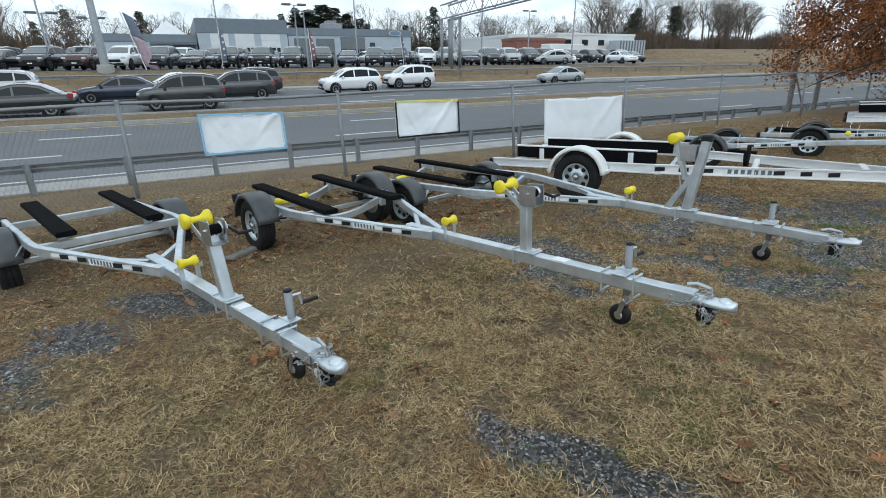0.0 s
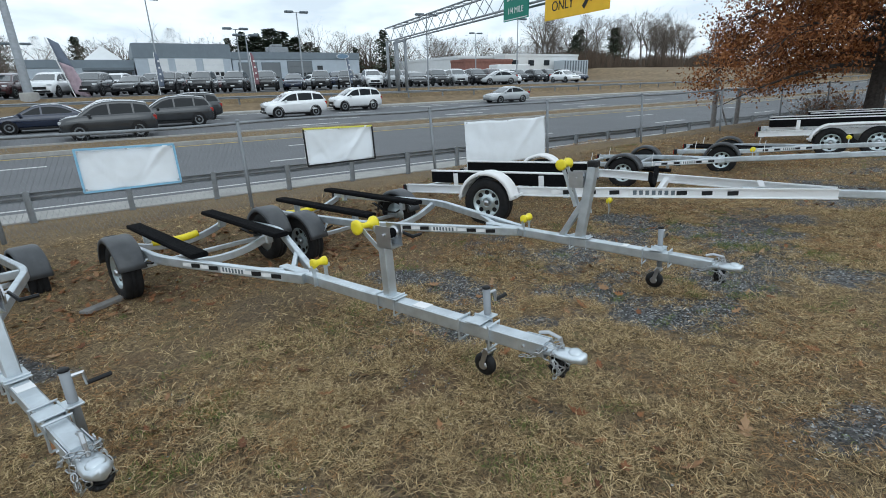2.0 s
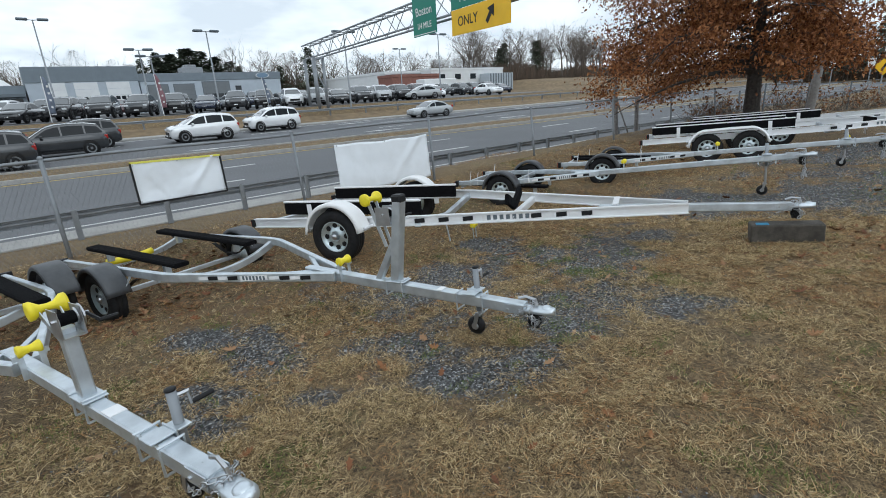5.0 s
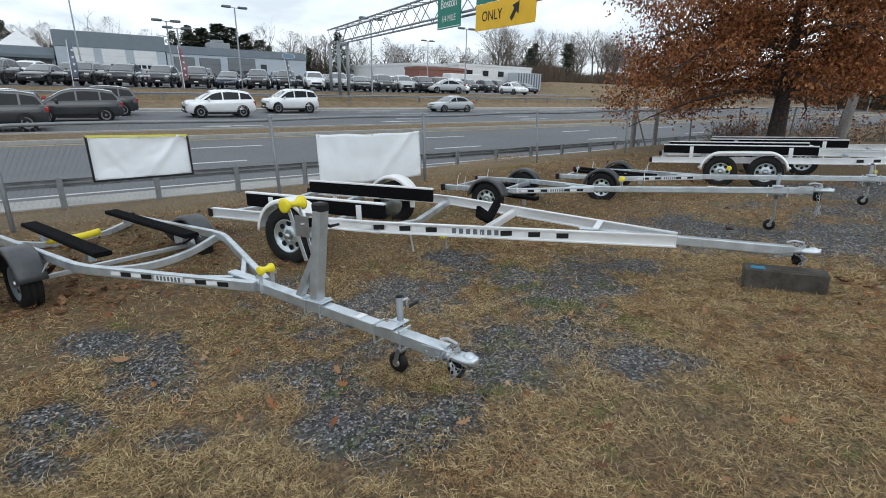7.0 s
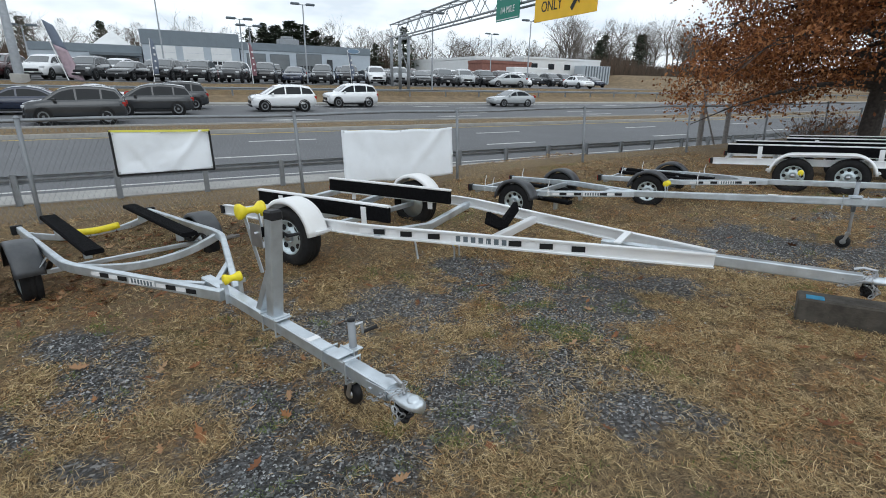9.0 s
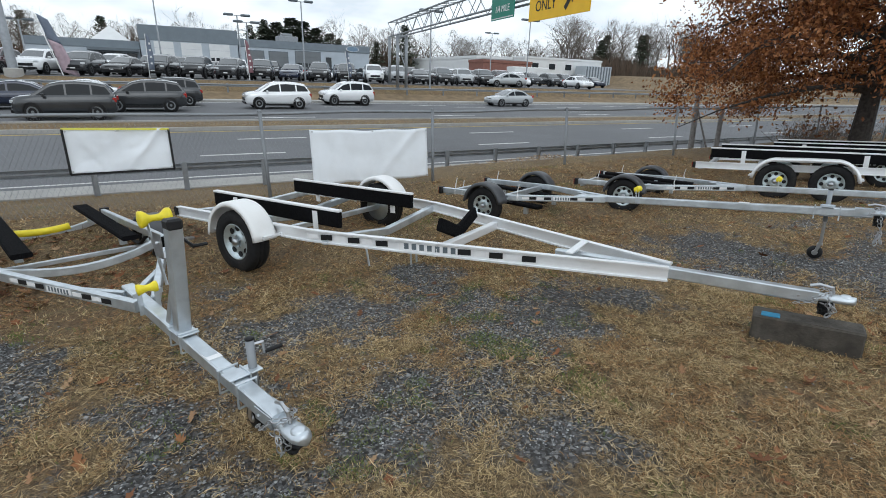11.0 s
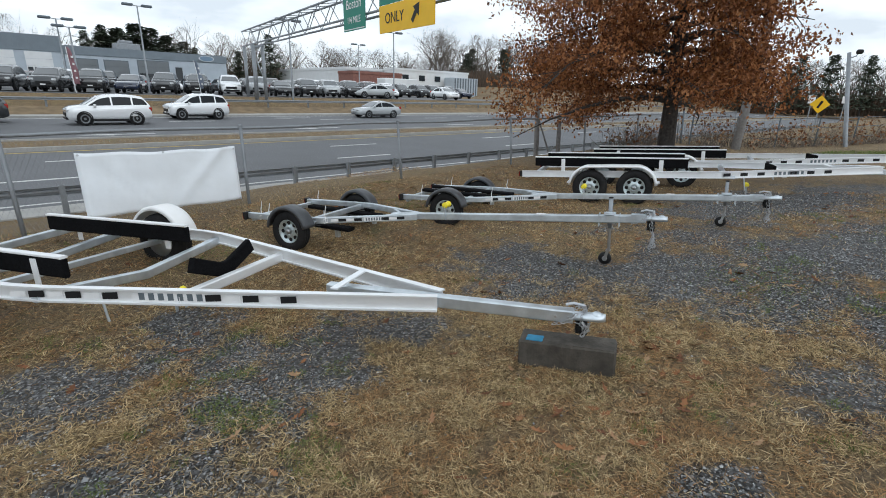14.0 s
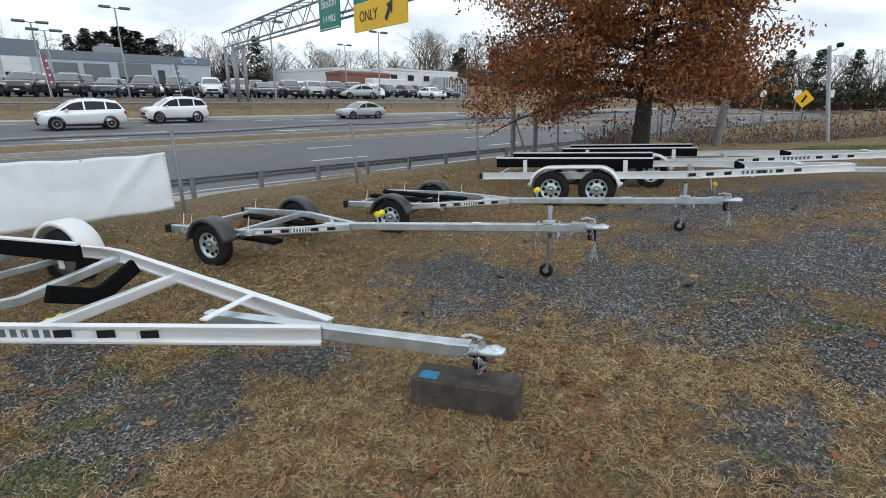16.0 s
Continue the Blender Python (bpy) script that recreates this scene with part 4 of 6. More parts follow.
def beam_trailer(m, label, z0, front, bend, W, rear, axles, r, zr, bunks, fend, flen=0.0, w_tyre=0.19, bunk_z=(0.15, 0.20), zf=None, zb=None, up=0.0):
    """Aluminium I-beam boat trailer; y runs back from the coupler."""
    t = thing("boat_trailer", m, label, "boat trailer", "boat trailers in the yard")
    zf, zb = zf or zr, zb or zr
    zy = lambda y: zf + (zr - zf) * (y - front) / (bend - front) if y < bend else zr + (zb - zr) * (y - bend) / (rear - bend)
    bm = B()
    sweep(bm, [(0, 0.2, z0), (0, front + .9, zy(front + .9) - 0.02)], rect(0.078, 0.085, 0.008))
    part("tongue", bm, GALV, t, "square galvanised tongue tube")
    coupler(t, z0)
    for s in (-1, 1):
        bm = B()
        p = [(s * 0.06, front, zf), (s * (0.06 + (W - 0.06) * .93), front + (bend - front) * .93, zy(front + (bend - front) * .93)), (s * W * .99, bend + .1, zr), (s * W, bend + .35, zy(bend + .35)), (s * W, rear, zb)]
        sweep(bm, p, ibeam(0.055, 0.114, 0.013, 0.009))
        part("side_rail", bm, ALU, t, "bright aluminium I-beam side rail")
        if s < 0: stickers(t, p[0][:2], p[1][:2], 1, 0.006, lambda q: zf + (zr - zf) * q * .93, 0.05, True, 0.375)
        tail_light(t, s * (W - .02), rear + 0.03, zb)
    bm = B()
    hrod(bm, (-0.22, front + .72, zy(front + .72) + .07), (0.22, front + .72, zy(front + .72) + .07), 0.06, 0.012)
    part("tie_plate", bm, ALU, t)
    for y, d in ((front + (bend - front) * .62, 0.0), (bend - .1, 0.1), (rear - .9, 0.1), (rear - 0.08, 0.05)):
        k = W if y > bend else 0.06 + (W - 0.06) * (y - front) / (bend - front)
        bm = B()
        sweep(bm, [(k * q, y, zy(y) - 0.03 - d * (1 - abs(q))) for q in (-1, 0, 1)], rect(0.07, 0.08, 0.008))
        part("crossmember", bm, ALU if d == 0 else GALV, t, "vee crossmember" if d else "")
    wx = W + 0.06 + w_tyre / 2
    for ax in axles:
        bm = B()
        sweep(bm, [(-wx + .03, ax, r + up), (wx - .03, ax, r + up)], rect(0.06, 0.06, 0.006))
        part("axle", bm, GALV, t)
        for s in (-1, 1): wheel(t, s * wx, ax, r, w_tyre, s, up=up)
    yc = sum(axles) / len(axles)
    for s in (-1, 1):
        fd = fender(t, s * wx, yc, r + 0.06, w_tyre + 0.06, r + up + 0.02, 4, 176, fend, "bright rounded mudguard", flen)
        for q in (-1, 1):
            bm = B()
            hrod(bm, (s * W, yc + q * (r + .07 + flen / 2), r + up + .08), (s * (wx + .05), yc + q * (r + .07 + flen / 2), r + up + .08), 0.06, 0.03)
            part("fender_step", bm, ALU, fd)
        bunk(t, s * (W - .33), bunks[0], bunks[1], zy(bunks[0]) + bunk_z[0], zy(bunks[1]) + bunk_z[1], 0.05, 0.16, STICKER)
    bm = B()
    k = 0.06 + (W - 0.06) * .62
    yk = front + (bend - front) * .62
    sweep(bm, [(-k * .55, yk + .1, zy(yk) + (0.15 if flen == 0 else 0.03)), (-.04, yk + .1, zy(yk) + 0.03), (.04, yk + .1, zy(yk) + 0.03), (k * .55, yk + .1, zy(yk) + (0.15 if flen == 0 else 0.03))], rect(0.05, 0.12, 0.01))
    part("keel_bunk", bm, CARPET, t, "black carpeted vee keel bunk")
    keel_roller(t, bend - .45, zr - 0.30)
    bm = B()
    rod(bm, [(-W * .62, bend - .3, zy(bend - .3) - .05), (-W * .62, bend - .34, 0.2)], 0.010, 8)
    part("drop_leg", bm, GALV, t)
    return t


galv_trailer(lot(0.92, 1.70, 4.8), "small bright galvanised boat trailer with black bunks and yellow rollers", 0.33, 0.41, 2.1, 3.2, 0.55, 4.75, 3.95, 0.265, (3.2, 4.65), (1.1, 0.36, 0.06), 1.62, (0.55, 0.10), dz=0.08, bowed=False, spread_x=0.33, bunk_z=0.18)
galv_trailer(lot(2.57, 0.65, 0.0), "galvanised boat trailer with black carpeted bunks and yellow bow roller", 0.36, 0.385, 2.35, 3.62, 0.57, 4.95, 4.15, 0.265, (3.25, 4.85), (1.32, 0.36, 0.0), 2.08, (0.62, 0.105), spread_x=0.38, up=.07)
galv_trailer(lot(4.60, 0.415, 2.7), "galvanised boat trailer with braced winch post and black bunks", 0.29, 0.42, 1.97, 3.35, 0.63, 5.4, 4.25, 0.27, (3.5, 5.25), (1.25, 0.62, -0.12, 0.075, True), 1.78, (0.60, 0.09), dz=0.07, spread_x=0.39)
beam_trailer(lot(7.77, -1.01, 12.5), "large bright aluminium I-beam boat trailer with white fenders", 0.36, 1.12, 4.0, 0.92, 6.2, (4.85,), 0.31, 0.53, (3.98, 5.95), WHITE, bunk_z=(0.09, 0.12), zf=0.388, zb=0.57, up=.11)
galv_trailer(lot(9.95, -1.09, 6.5), "low galvanised trailer with black fenders and folded bunks", 0.55, 0.45, 2.9, 3.9, 0.58, 4.98, 4.17, 0.25, (3.5, 4.8), None, 2.4, (0.55, 0.08), dz=0.0, bowed=False, bunk_z=-0.02, spread_x=0.42, up=.09, w_tyre=.13)
galv_trailer(lot(12.1, -2.14, 8.0), "low galvanised trailer with black fenders and tied black bunks", 0.42, 0.38, 2.9, 3.9, 0.58, 5.02, 4.25, 0.25, (3.5, 4.85), None, 2.4, (0.6, 0.08), dz=0.0, bowed=False, bunk_z=0.08, spread_x=0.2, w_tyre=.13)
TANDEM = dict(z0=0.42, front=1.3, bend=4.4, W=0.95, rear=7.78, axles=(5.78, 6.52), r=0.295, zr=0.5, bunks=(4.95, 7.6), fend=ALU, flen=0.74)
beam_trailer(lot(15.5, -5.7, 8.0), "long tandem-axle aluminium boat trailer with black bunks", **dict(TANDEM, front=2.1))
beam_trailer(lot(17.9, -6.2, 8.0), "long tandem-axle aluminium boat trailer behind another", **TANDEM)


def timber_block():
    t = thing("timber_block", lot(7.72, -0.78, 10), "dark weathered timber block under a trailer coupler, blue paint on top", "timber")
    bm = B()
    box(bm, -0.10, 0.10, -0.31, 0.31, 0, 0.19, None, 0.012)
    bmesh.ops.subdivide_edges(bm, edges=bm.edges, cuts=2)
    for v in bm.verts: v.co += Vector((noise.noise(v.co * 9), noise.noise(v.co * 9 + Vector((5, 0, 0))), noise.noise(v.co * 9 + Vector((0, 5, 0))))) * 0.008
    part("beam", bm, TIMBER, t)
    bm = B()
    box(bm, -0.085, 0.0, 0.15, 0.26, 0.188, 0.194, None, 0.002)
    part("paint_patch", bm, BLUE, t, "splash of blue paint")


timber_block()


def chock(x, y, rz, label):
    bm = box(B(), -.2, .2, -.05, .05, 0, .035, None, .006)
    return solid("wooden_board", bm, POLEWOOD, label, "board", "boards against wheels", "", lot(x, y, rz))


chock(1.62, 4.72, 25, "short grey board lying beside a trailer wheel")
chock(5.42, 4.75, 12, "pale grey board lying beside a trailer wheel")


def guide_stakes(x, y, rz, z, places):
    """Thin white ties standing up from the folded bunks of the small trailers."""
    for px, py, h in places:
        t = thing("cable_tie", lot(x, y, rz) @ Matrix.Translation((px, py, z)), "thin white tie end standing up from a trailer rail", "cable tie", "ties on the small trailers")
        part("tail", taper(B(), [(0, 0, 0), (.008, .01, h * .5), (.02, -.01, h)], [.006, .006, .004], 5), STICKER, t)
        part("loop", rod(B(), [(-.035, 0, -.01), (-.035, 0, .04), (.035, 0, .04), (.035, 0, -.01), (-.035, 0, -.01)], .004, 5), STICKER, t)


guide_stakes(9.95, -1.09, 6.5, .44, ((-.6, 4.75, .22), (-.6, 4.62, .2), (-.58, 3.75, .2), (.6, 4.8, .2)))
guide_stakes(12.1, -2.14, 8.0, .37, ((-.6, 4.7, .22), (-.58, 3.6, .2), (.6, 4.7, .2), (.58, 3.7, .18)))


# ---- cars ----
PAINTS = {"white": (0.84, 0.85, 0.86), "silver": (0.42, 0.44, 0.45), "grey": (0.036, 0.039, 0.043), "black": (0.009, 0.01, 0.012), "blue": (0.010, 0.018, 0.045), "maroon": (0.05, 0.010, 0.012)}
PAINT = {k: mat(k + "_car_paint", v, 0.22, 0.15, 0.03, 2, 0, 60, tuple(0.8 * c + 0.03 for c in v), 0.25, 1.2) for k, v in PAINTS.items()}
SIDE_GLASS = mat("tinted_side_glass", (0.012, 0.015, 0.018), 0.12, 0, 0.1, 1, spec=0.22)
SCREEN = mat("windscreen_glass", (0.05, 0.058, 0.062), 0.06, 0, 0.1, 1, spec=1.0)
for m_ in list(PAINT.values()) + [SCREEN]:
    m_.node_tree.nodes["Principled BSDF"].inputs["Coat Weight"].default_value = 1.0
    m_.node_tree.nodes["Principled BSDF"].inputs["Coat Roughness"].default_value = 0.04
CAR_RIM = mat("car_alloy_rim", (0.20, 0.21, 0.22), 0.4, 0.6, 0.1, 12)
HEADLAMP = mat("headlamp_lens", (0.6, 0.62, 0.64), 0.12, 0.2, 0.05, 10)
CAR_SHAPES = {
    # stations along the car: x, sill height, belt height, half width; then the glasshouse: x, z along the roof line
    "suv": (((2.20, .40, .70, .68), (2.12, .30, .92, .80), (1.85, .26, 1.0, .87), (1.1, .25, 1.08, .91), (0.0, .25, 1.10, .92), (-1.2, .25, 1.13, .92), (-1.95, .29, 1.14, .89), (-2.2, .36, 1.08, .84), (-2.27, .42, .75, .78)),
            ((1.36, 1.05), (0.5, 1.55), (0.05, 1.65), (-0.6, 1.68), (-1.3, 1.65), (-1.86, 1.56), (-2.2, 1.10)), 0.365),
    "sedan": (((2.28, .34, .56, .68), (2.18, .26, .70, .80), (1.7, .24, .82, .87), (0.95, .22, .92, .9), (0.0, .22, .95, .9), (-1.2, .22, .97, .9), (-2.0, .26, .96, .86), (-2.28, .34, .9, .8), (-2.34, .4, .66, .74)),
              ((1.05, .92), (0.2, 1.36), (-0.1, 1.43), (-0.6, 1.45), (-1.1, 1.36), (-1.85, .97)), 0.325),
}


def make_car(shape, colour, label):
    st, roof, r = CAR_SHAPES[shape]
    c = thing("car", Matrix(), label, "car")
    paint = PAINT[colour]
    bm = B()
    rings = []
    for x, z0, z1, w in st:
        k = [(0, z0), (w * .9, z0), (w, z0 + (z1 - z0) * .3), (w, z0 + (z1 - z0) * .7), (w * .94, z1 - 0.015), (w * .8, z1 + .01), (0, z1 + .03)]
        rings.append([bm.verts.new((x, y, z)) for y, z in k] + [bm.verts.new((x, -y, z)) for y, z in k[-2:0:-1]])
    for a, b in zip(rings, rings[1:]):
        for i in range(len(a)): bm.faces.new((a[i], a[(i + 1) % len(a)], b[(i + 1) % len(a)], b[i]))
    bm.faces.new(rings[0]); bm.faces.new(rings[-1][::-1])
    bmesh.ops.recalc_face_normals(bm, faces=bm.faces)
    part("body", bm, paint, c, "", True)
    wb, wt = st[4][3] * .93, st[4][3] * .70
    zb = roof[0][1]
    zt = max(z for _, z in roof)
    hw = lambda z: wb + (wt - wb) * (z - zb) / (zt - zb)
    bm = B()
    rows = []
    for x, z in roof:
        h = hw(z)
        rows.append([bm.verts.new(p) for p in ((x, h * 1.0, z - .05), (x, h * .93, z + .0), (x, h * .55, z + .025), (x, -h * .55, z + .025), (x, -h * .93, z + .0), (x, -h * 1.0, z - .05))])
    for p, q in zip(rows, rows[1:]):
        for i in range(5): bm.faces.new((p[i], p[i + 1], q[i + 1], q[i]))
    for i in (0, 5): bm.faces.new([r[i] for r in rows])
    bmesh.ops.recalc_face_normals(bm, faces=bm.faces)
    cabin = part("cabin", bm, paint, c)

    def roofline(x):
        for (x0, z0), (x1, z1) in zip(roof, roof[1:]):
            if x1 <= x <= x0: return z0 + (z1 - z0) * (x0 - x) / (x0 - x1)
        return zb

    def side_window(xa, xb, s):
        # glass between two uprights, under the roof rail and over the rising belt line
        low = lambda x: zb + .02 + .06 * (xa0 - x) / 3.2
        xs = [xa + (xb - xa) * k / 8 for k in range(9)]
        up_ = [(x, roofline(x) - .115) for x in xs]
        up_ = [(x, z) for x, z in up_ if z > low(x) + .015]
        pts = up_ + [(x, low(x)) for x, _ in up_[::-1]]
        bm = B()
        f = bm.faces.new([bm.verts.new((x, s * (hw(z + .05) + .006), z)) for x, z in pts])
        solid_ = bmesh.ops.extrude_face_region(bm, geom=[f])["geom"]
        for v in solid_:
            if isinstance(v, bmesh.types.BMVert): v.co.y -= s * .02
        bmesh.ops.recalc_face_normals(bm, faces=bm.faces)
        part("side_window", bm, SIDE_GLASS, cabin, "dark tinted side window")
    xa0 = roof[0][0]
    for s in (-1, 1):
        side_window(xa0 - .12, -.08, s)
        side_window(-.17, -1.18 if shape == "suv" else roof[-1][0] + .2, s)
        if shape == "suv": side_window(-1.27, roof[-1][0] + .16, s)

    def screen(p, q, name, label):
        dx_, dz_ = q[0] - p[0], q[1] - p[1]
        n_ = Vector((abs(dz_), 0, abs(dx_))).normalized()
        if q[0] > p[0]: n_.x = -n_.x
        bm = B()
        vs = []
        for t_, w_ in ((.1, .9), (.9, .86)):
            x, z = p[0] + dx_ * t_, p[1] + dz_ * t_
            for k in range(7):
                g = (k - 3) / 3
                vs.append(bm.verts.new(Vector((x, g * hw(z) * w_, z + .027 - .022 * abs(g) ** 3)) + n_ * .006))
        for k in range(6): bm.faces.new((vs[k], vs[k + 1], vs[k + 8], vs[k + 7]))
        bmesh.ops.recalc_face_normals(bm, faces=bm.faces)
        ob = part(name, bm, SCREEN, cabin, label)
        md = ob.modifiers.new("thick", "SOLIDIFY")
        md.thickness, md.offset = .012, 0
    screen(roof[0], roof[1], "windscreen", "sloping windscreen reflecting the sky")
    screen(roof[-1], roof[-2], "rear_window", "dark rear window")
    for s in (-1, 1):
        bm = B()
        box(bm, -.93, .93, s * st[4][3] - .03, s * st[4][3] + .012, st[4][1] - .02, st[4][1] + .1, None, .01)
        part("sill", bm, BLACK, c, "dark plastic sill")
        bm = B()
        box(bm, .72, .86, s * (wb + .02) if s > 0 else -(wb + .2), wb + .2 if s > 0 else -(wb + .02), zb - .02, zb + .12, None, .02)
        part("mirror", bm, paint, c)
        bm = B()
        box(bm, 2.0, 2.2, s * .52 if s > 0 else -.8, .8 if s > 0 else -.52, st[1][2] - .19, st[1][2] - .06, None, .02)
        part("headlight", bm, HEADLAMP, c, "clear headlight")
        bm = B()
        box(bm, -2.29, -2.1, s * .58 if s > 0 else -.84, .84 if s > 0 else -.58, .8, 1.0, None, .02)
        part("tail_light", bm, RED, c, "red tail light")
        for x in (1.36, -1.36):
            m = Matrix.Translation((x, s * (st[4][3] - .11), r)) @ Matrix.Rotation(radians(-90 * s), 4, "X")
            bm = B()
            lathe(bm, [(r * .68, -.08), (r * .93, -.1), (r, -.07), (r, .07), (r * .93, .115), (r * .68, .1)], 16, m)
            ty = part("wheel", bm, TYRE, c, "black tyre", True)
            bm = B()
            lathe(bm, [(r * .68, .07), (r * .68, .108), (r * .57, .104), (r * .3, .09), (r * .14, .105), (r * .05, .108)], 14, m)
            part("rim", bm, CAR_RIM, ty, "grey alloy wheel rim")
            bm = B()
            lathe(bm, [(r * 1.0, -.05), (r * 1.16, -.05), (r * 1.16, .112), (r * 1.0, .112)], 16, m, True)
            part("wheel_arch", bm, BLACK, ty, "dark wheel arch")
    bm = B()
    box(bm, 2.14, 2.25, -.45, .45, .5, .68, None, .015)
    part("grille", bm, BLACK, c, "dark front grille")
    bm = B()
    box(bm, 2.1, 2.27, -.66, .66, .3, .44, None, .03)
    part("bumper", bm, BLACK, c, "dark lower bumper")
    bm = B()
    box(bm, 2.265, 2.28, -.16, .16, .42, .5)
    part("number_plate", bm, STICKER, c, "white number plate")
    return c


def on_road(u, v, rz, z=None):
    p = uv(u, v, (road_z(v) if z is None else z) + 0.005)
    tilt = math.atan((road_z(v + .5) - road_z(v - .5)))
    return Matrix.Translation(p) @ Matrix.Rotation(math.atan2(UY, UX), 4, "Z") @ Matrix.Rotation(tilt if v < 41 else 0, 4, "X") @ Matrix.Rotation(radians(rz), 4, "Z")


PROTO = {}


def put_car(shape, colour, m, label, group):
    if shape == "suv": m = m @ Matrix.Diagonal((0.95, 1, 1.02, 1))
    key = (shape, colour)
    if key not in PROTO:
        c = PROTO[key] = make_car(shape, colour, label)
        c.matrix_basis = m
    else:
        c = copy_thing(PROTO[key], m)
    return tagged(c, label, "car", group)


for shape, colour, u, v, what in (("suv", "white", 10.7, 35.6, "white compact SUV waiting in traffic"), ("suv", "white", 16.6, 38.7, "white SUV in the far lane"), ("suv", "grey", 3.0, 33.9, "dark grey SUV queueing on the road"),
                                  ("suv", "grey", -0.1, 29.9, "grey SUV queueing beside the median"), ("suv", "grey", 4.2, 37.6, "dark grey SUV queueing in the far lane"), ("sedan", "blue", -3.3, 35.2, "dark blue sedan in traffic"),
                                  ("sedan", "white", -0.6, 38.8, "white car in the far lane"), ("sedan", "black", -6.9, 29.6, "black sedan queueing beside the median"), ("suv", "silver", -9.8, 38.8, "silver SUV in the far lane"),
                                  ("sedan", "silver", 32.0, 38.2, "small silver sedan driving in the far lane")):
    put_car(shape, colour, on_road(u, v, 180), what + " on asphalt", "cars on the road")

rnd = random.Random(5)
mix_colours = ["grey", "black", "white", "silver", "blue", "black", "maroon", "grey", "white", "black", "silver", "white"]


def lot_car(u, v, rz, colour=None, shape=None):
    colour = colour or rnd.choice(mix_colours)
    shape = shape or ("suv" if rnd.random() < .7 else "sedan")
    put_car(shape, colour, on_road(u, v, rz, road_z(v) + .02), f"{colour} {'SUV' if shape == 'suv' else 'sedan'} parked on the sales lot", "cars on the sales lot")


row_cols = ["black", "black", "maroon", "white", "grey", "black", "black", "black", "grey", "black", "blue", "grey", "black", "white", "silver", "black", "grey", "silver", "black", "maroon", "white"]
for k, colour in enumerate(row_cols):
    lot_car(-11.5 + k * 2.62, 48.4 + rnd.uniform(-.2, .2), -90 + rnd.uniform(-22, -14), colour, "suv" if k % 5 else "sedan")
lot_car(37.5, 46.6, 170, "silver", "sedan")
lot_car(49.0, 47.2, -100, "white", "sedan")
for k in range(21): lot_car(-13 + k * 2.7 + rnd.uniform(-.3, .3), 56 + rnd.uniform(-.4, .4), -100 + rnd.uniform(-12, 12))
for k in range(10): lot_car(-38 + k * 2.8 + rnd.uniform(-.3, .3), 67 + rnd.uniform(-.4, .4), 80)
for k in range(9): lot_car(31.5 + k * 2.9, 66 + rnd.uniform(-.4, .4), -95)
for k in range(8): lot_car(41 + k * 2.9, 57 + rnd.uniform(-.4, .4), -100)
for k in range(10): lot_car(44 + k * 2.9, 74 + rnd.uniform(-.4, .4), 85)
for k in range(8): lot_car(-24 - k * 3.1, 52 + (k % 2) * 9, -95)


# ---- buildings ----
def front(u, v, z=1.8):
    return Matrix.Translation(uv(u, v, z)) @ Matrix.Rotation(math.atan2(UY, UX), 4, "Z")


def building_block(b, x0, x1, depth, h, wall, fascia, fh, name="wall", ribs=0.0, y0=0.0):
    bm = B()
    box(bm, x0, x1, y0, y0 + depth, -0.5, h - fh, None, 0.02)
    w = part(name, bm, wall, b)
    bm = B()
    box(bm, x0 - .1, x1 + .1, y0 - .12, y0 + depth + .1, h - fh, h, None, 0.03)
    f = part("fascia", bm, fascia, b, "ribbed metal fascia")
    if ribs:
        me = None
        for k in range(int((x1 - x0) / ribs)):
            if me is None:
                bm = B()
                box(bm, -.04, .04, y0 - .16, y0 - .11, h - fh + .04, h - .05)
                me = finish(bm, "rib", fascia)
            r = new("rib", me)
            r.location.x = x0 + (k + .5) * ribs
            r.parent = f
    bm = B()
    box(bm, x0 + .3, x1 - .3, y0 + .3, y0 + depth - .3, h, h + .06)
    part("roof", bm, WALLDARK, b)
    return w


def bay_door(b, x0, x1, h, material, y=0.0, win=True):
    bm = B()
    box(bm, x0 - .12, x1 + .12, y - .06, y + .02, -.1, h + .12, None, .01)
    fr = part("door", bm, WALLDARK if material is DOORGREY else WALLGREY, b, "overhead service door")
    n = 5
    for k in range(n):
        bm = B()
        box(bm, x0, x1, y - .10, y - .05, h * k / n + .015, h * (k + 1) / n - .015, None, .01)
        part("panel", bm, material, fr)
    if win:
        for k in range(4):
            bm = B()
            w = (x1 - x0) / 4
            box(bm, x0 + k * w + .1, x0 + (k + 1) * w - .1, y - .115, y - .095, h * .43, h * .57)
            part("pane", bm, GLASS_DARK, fr, "dark door window")


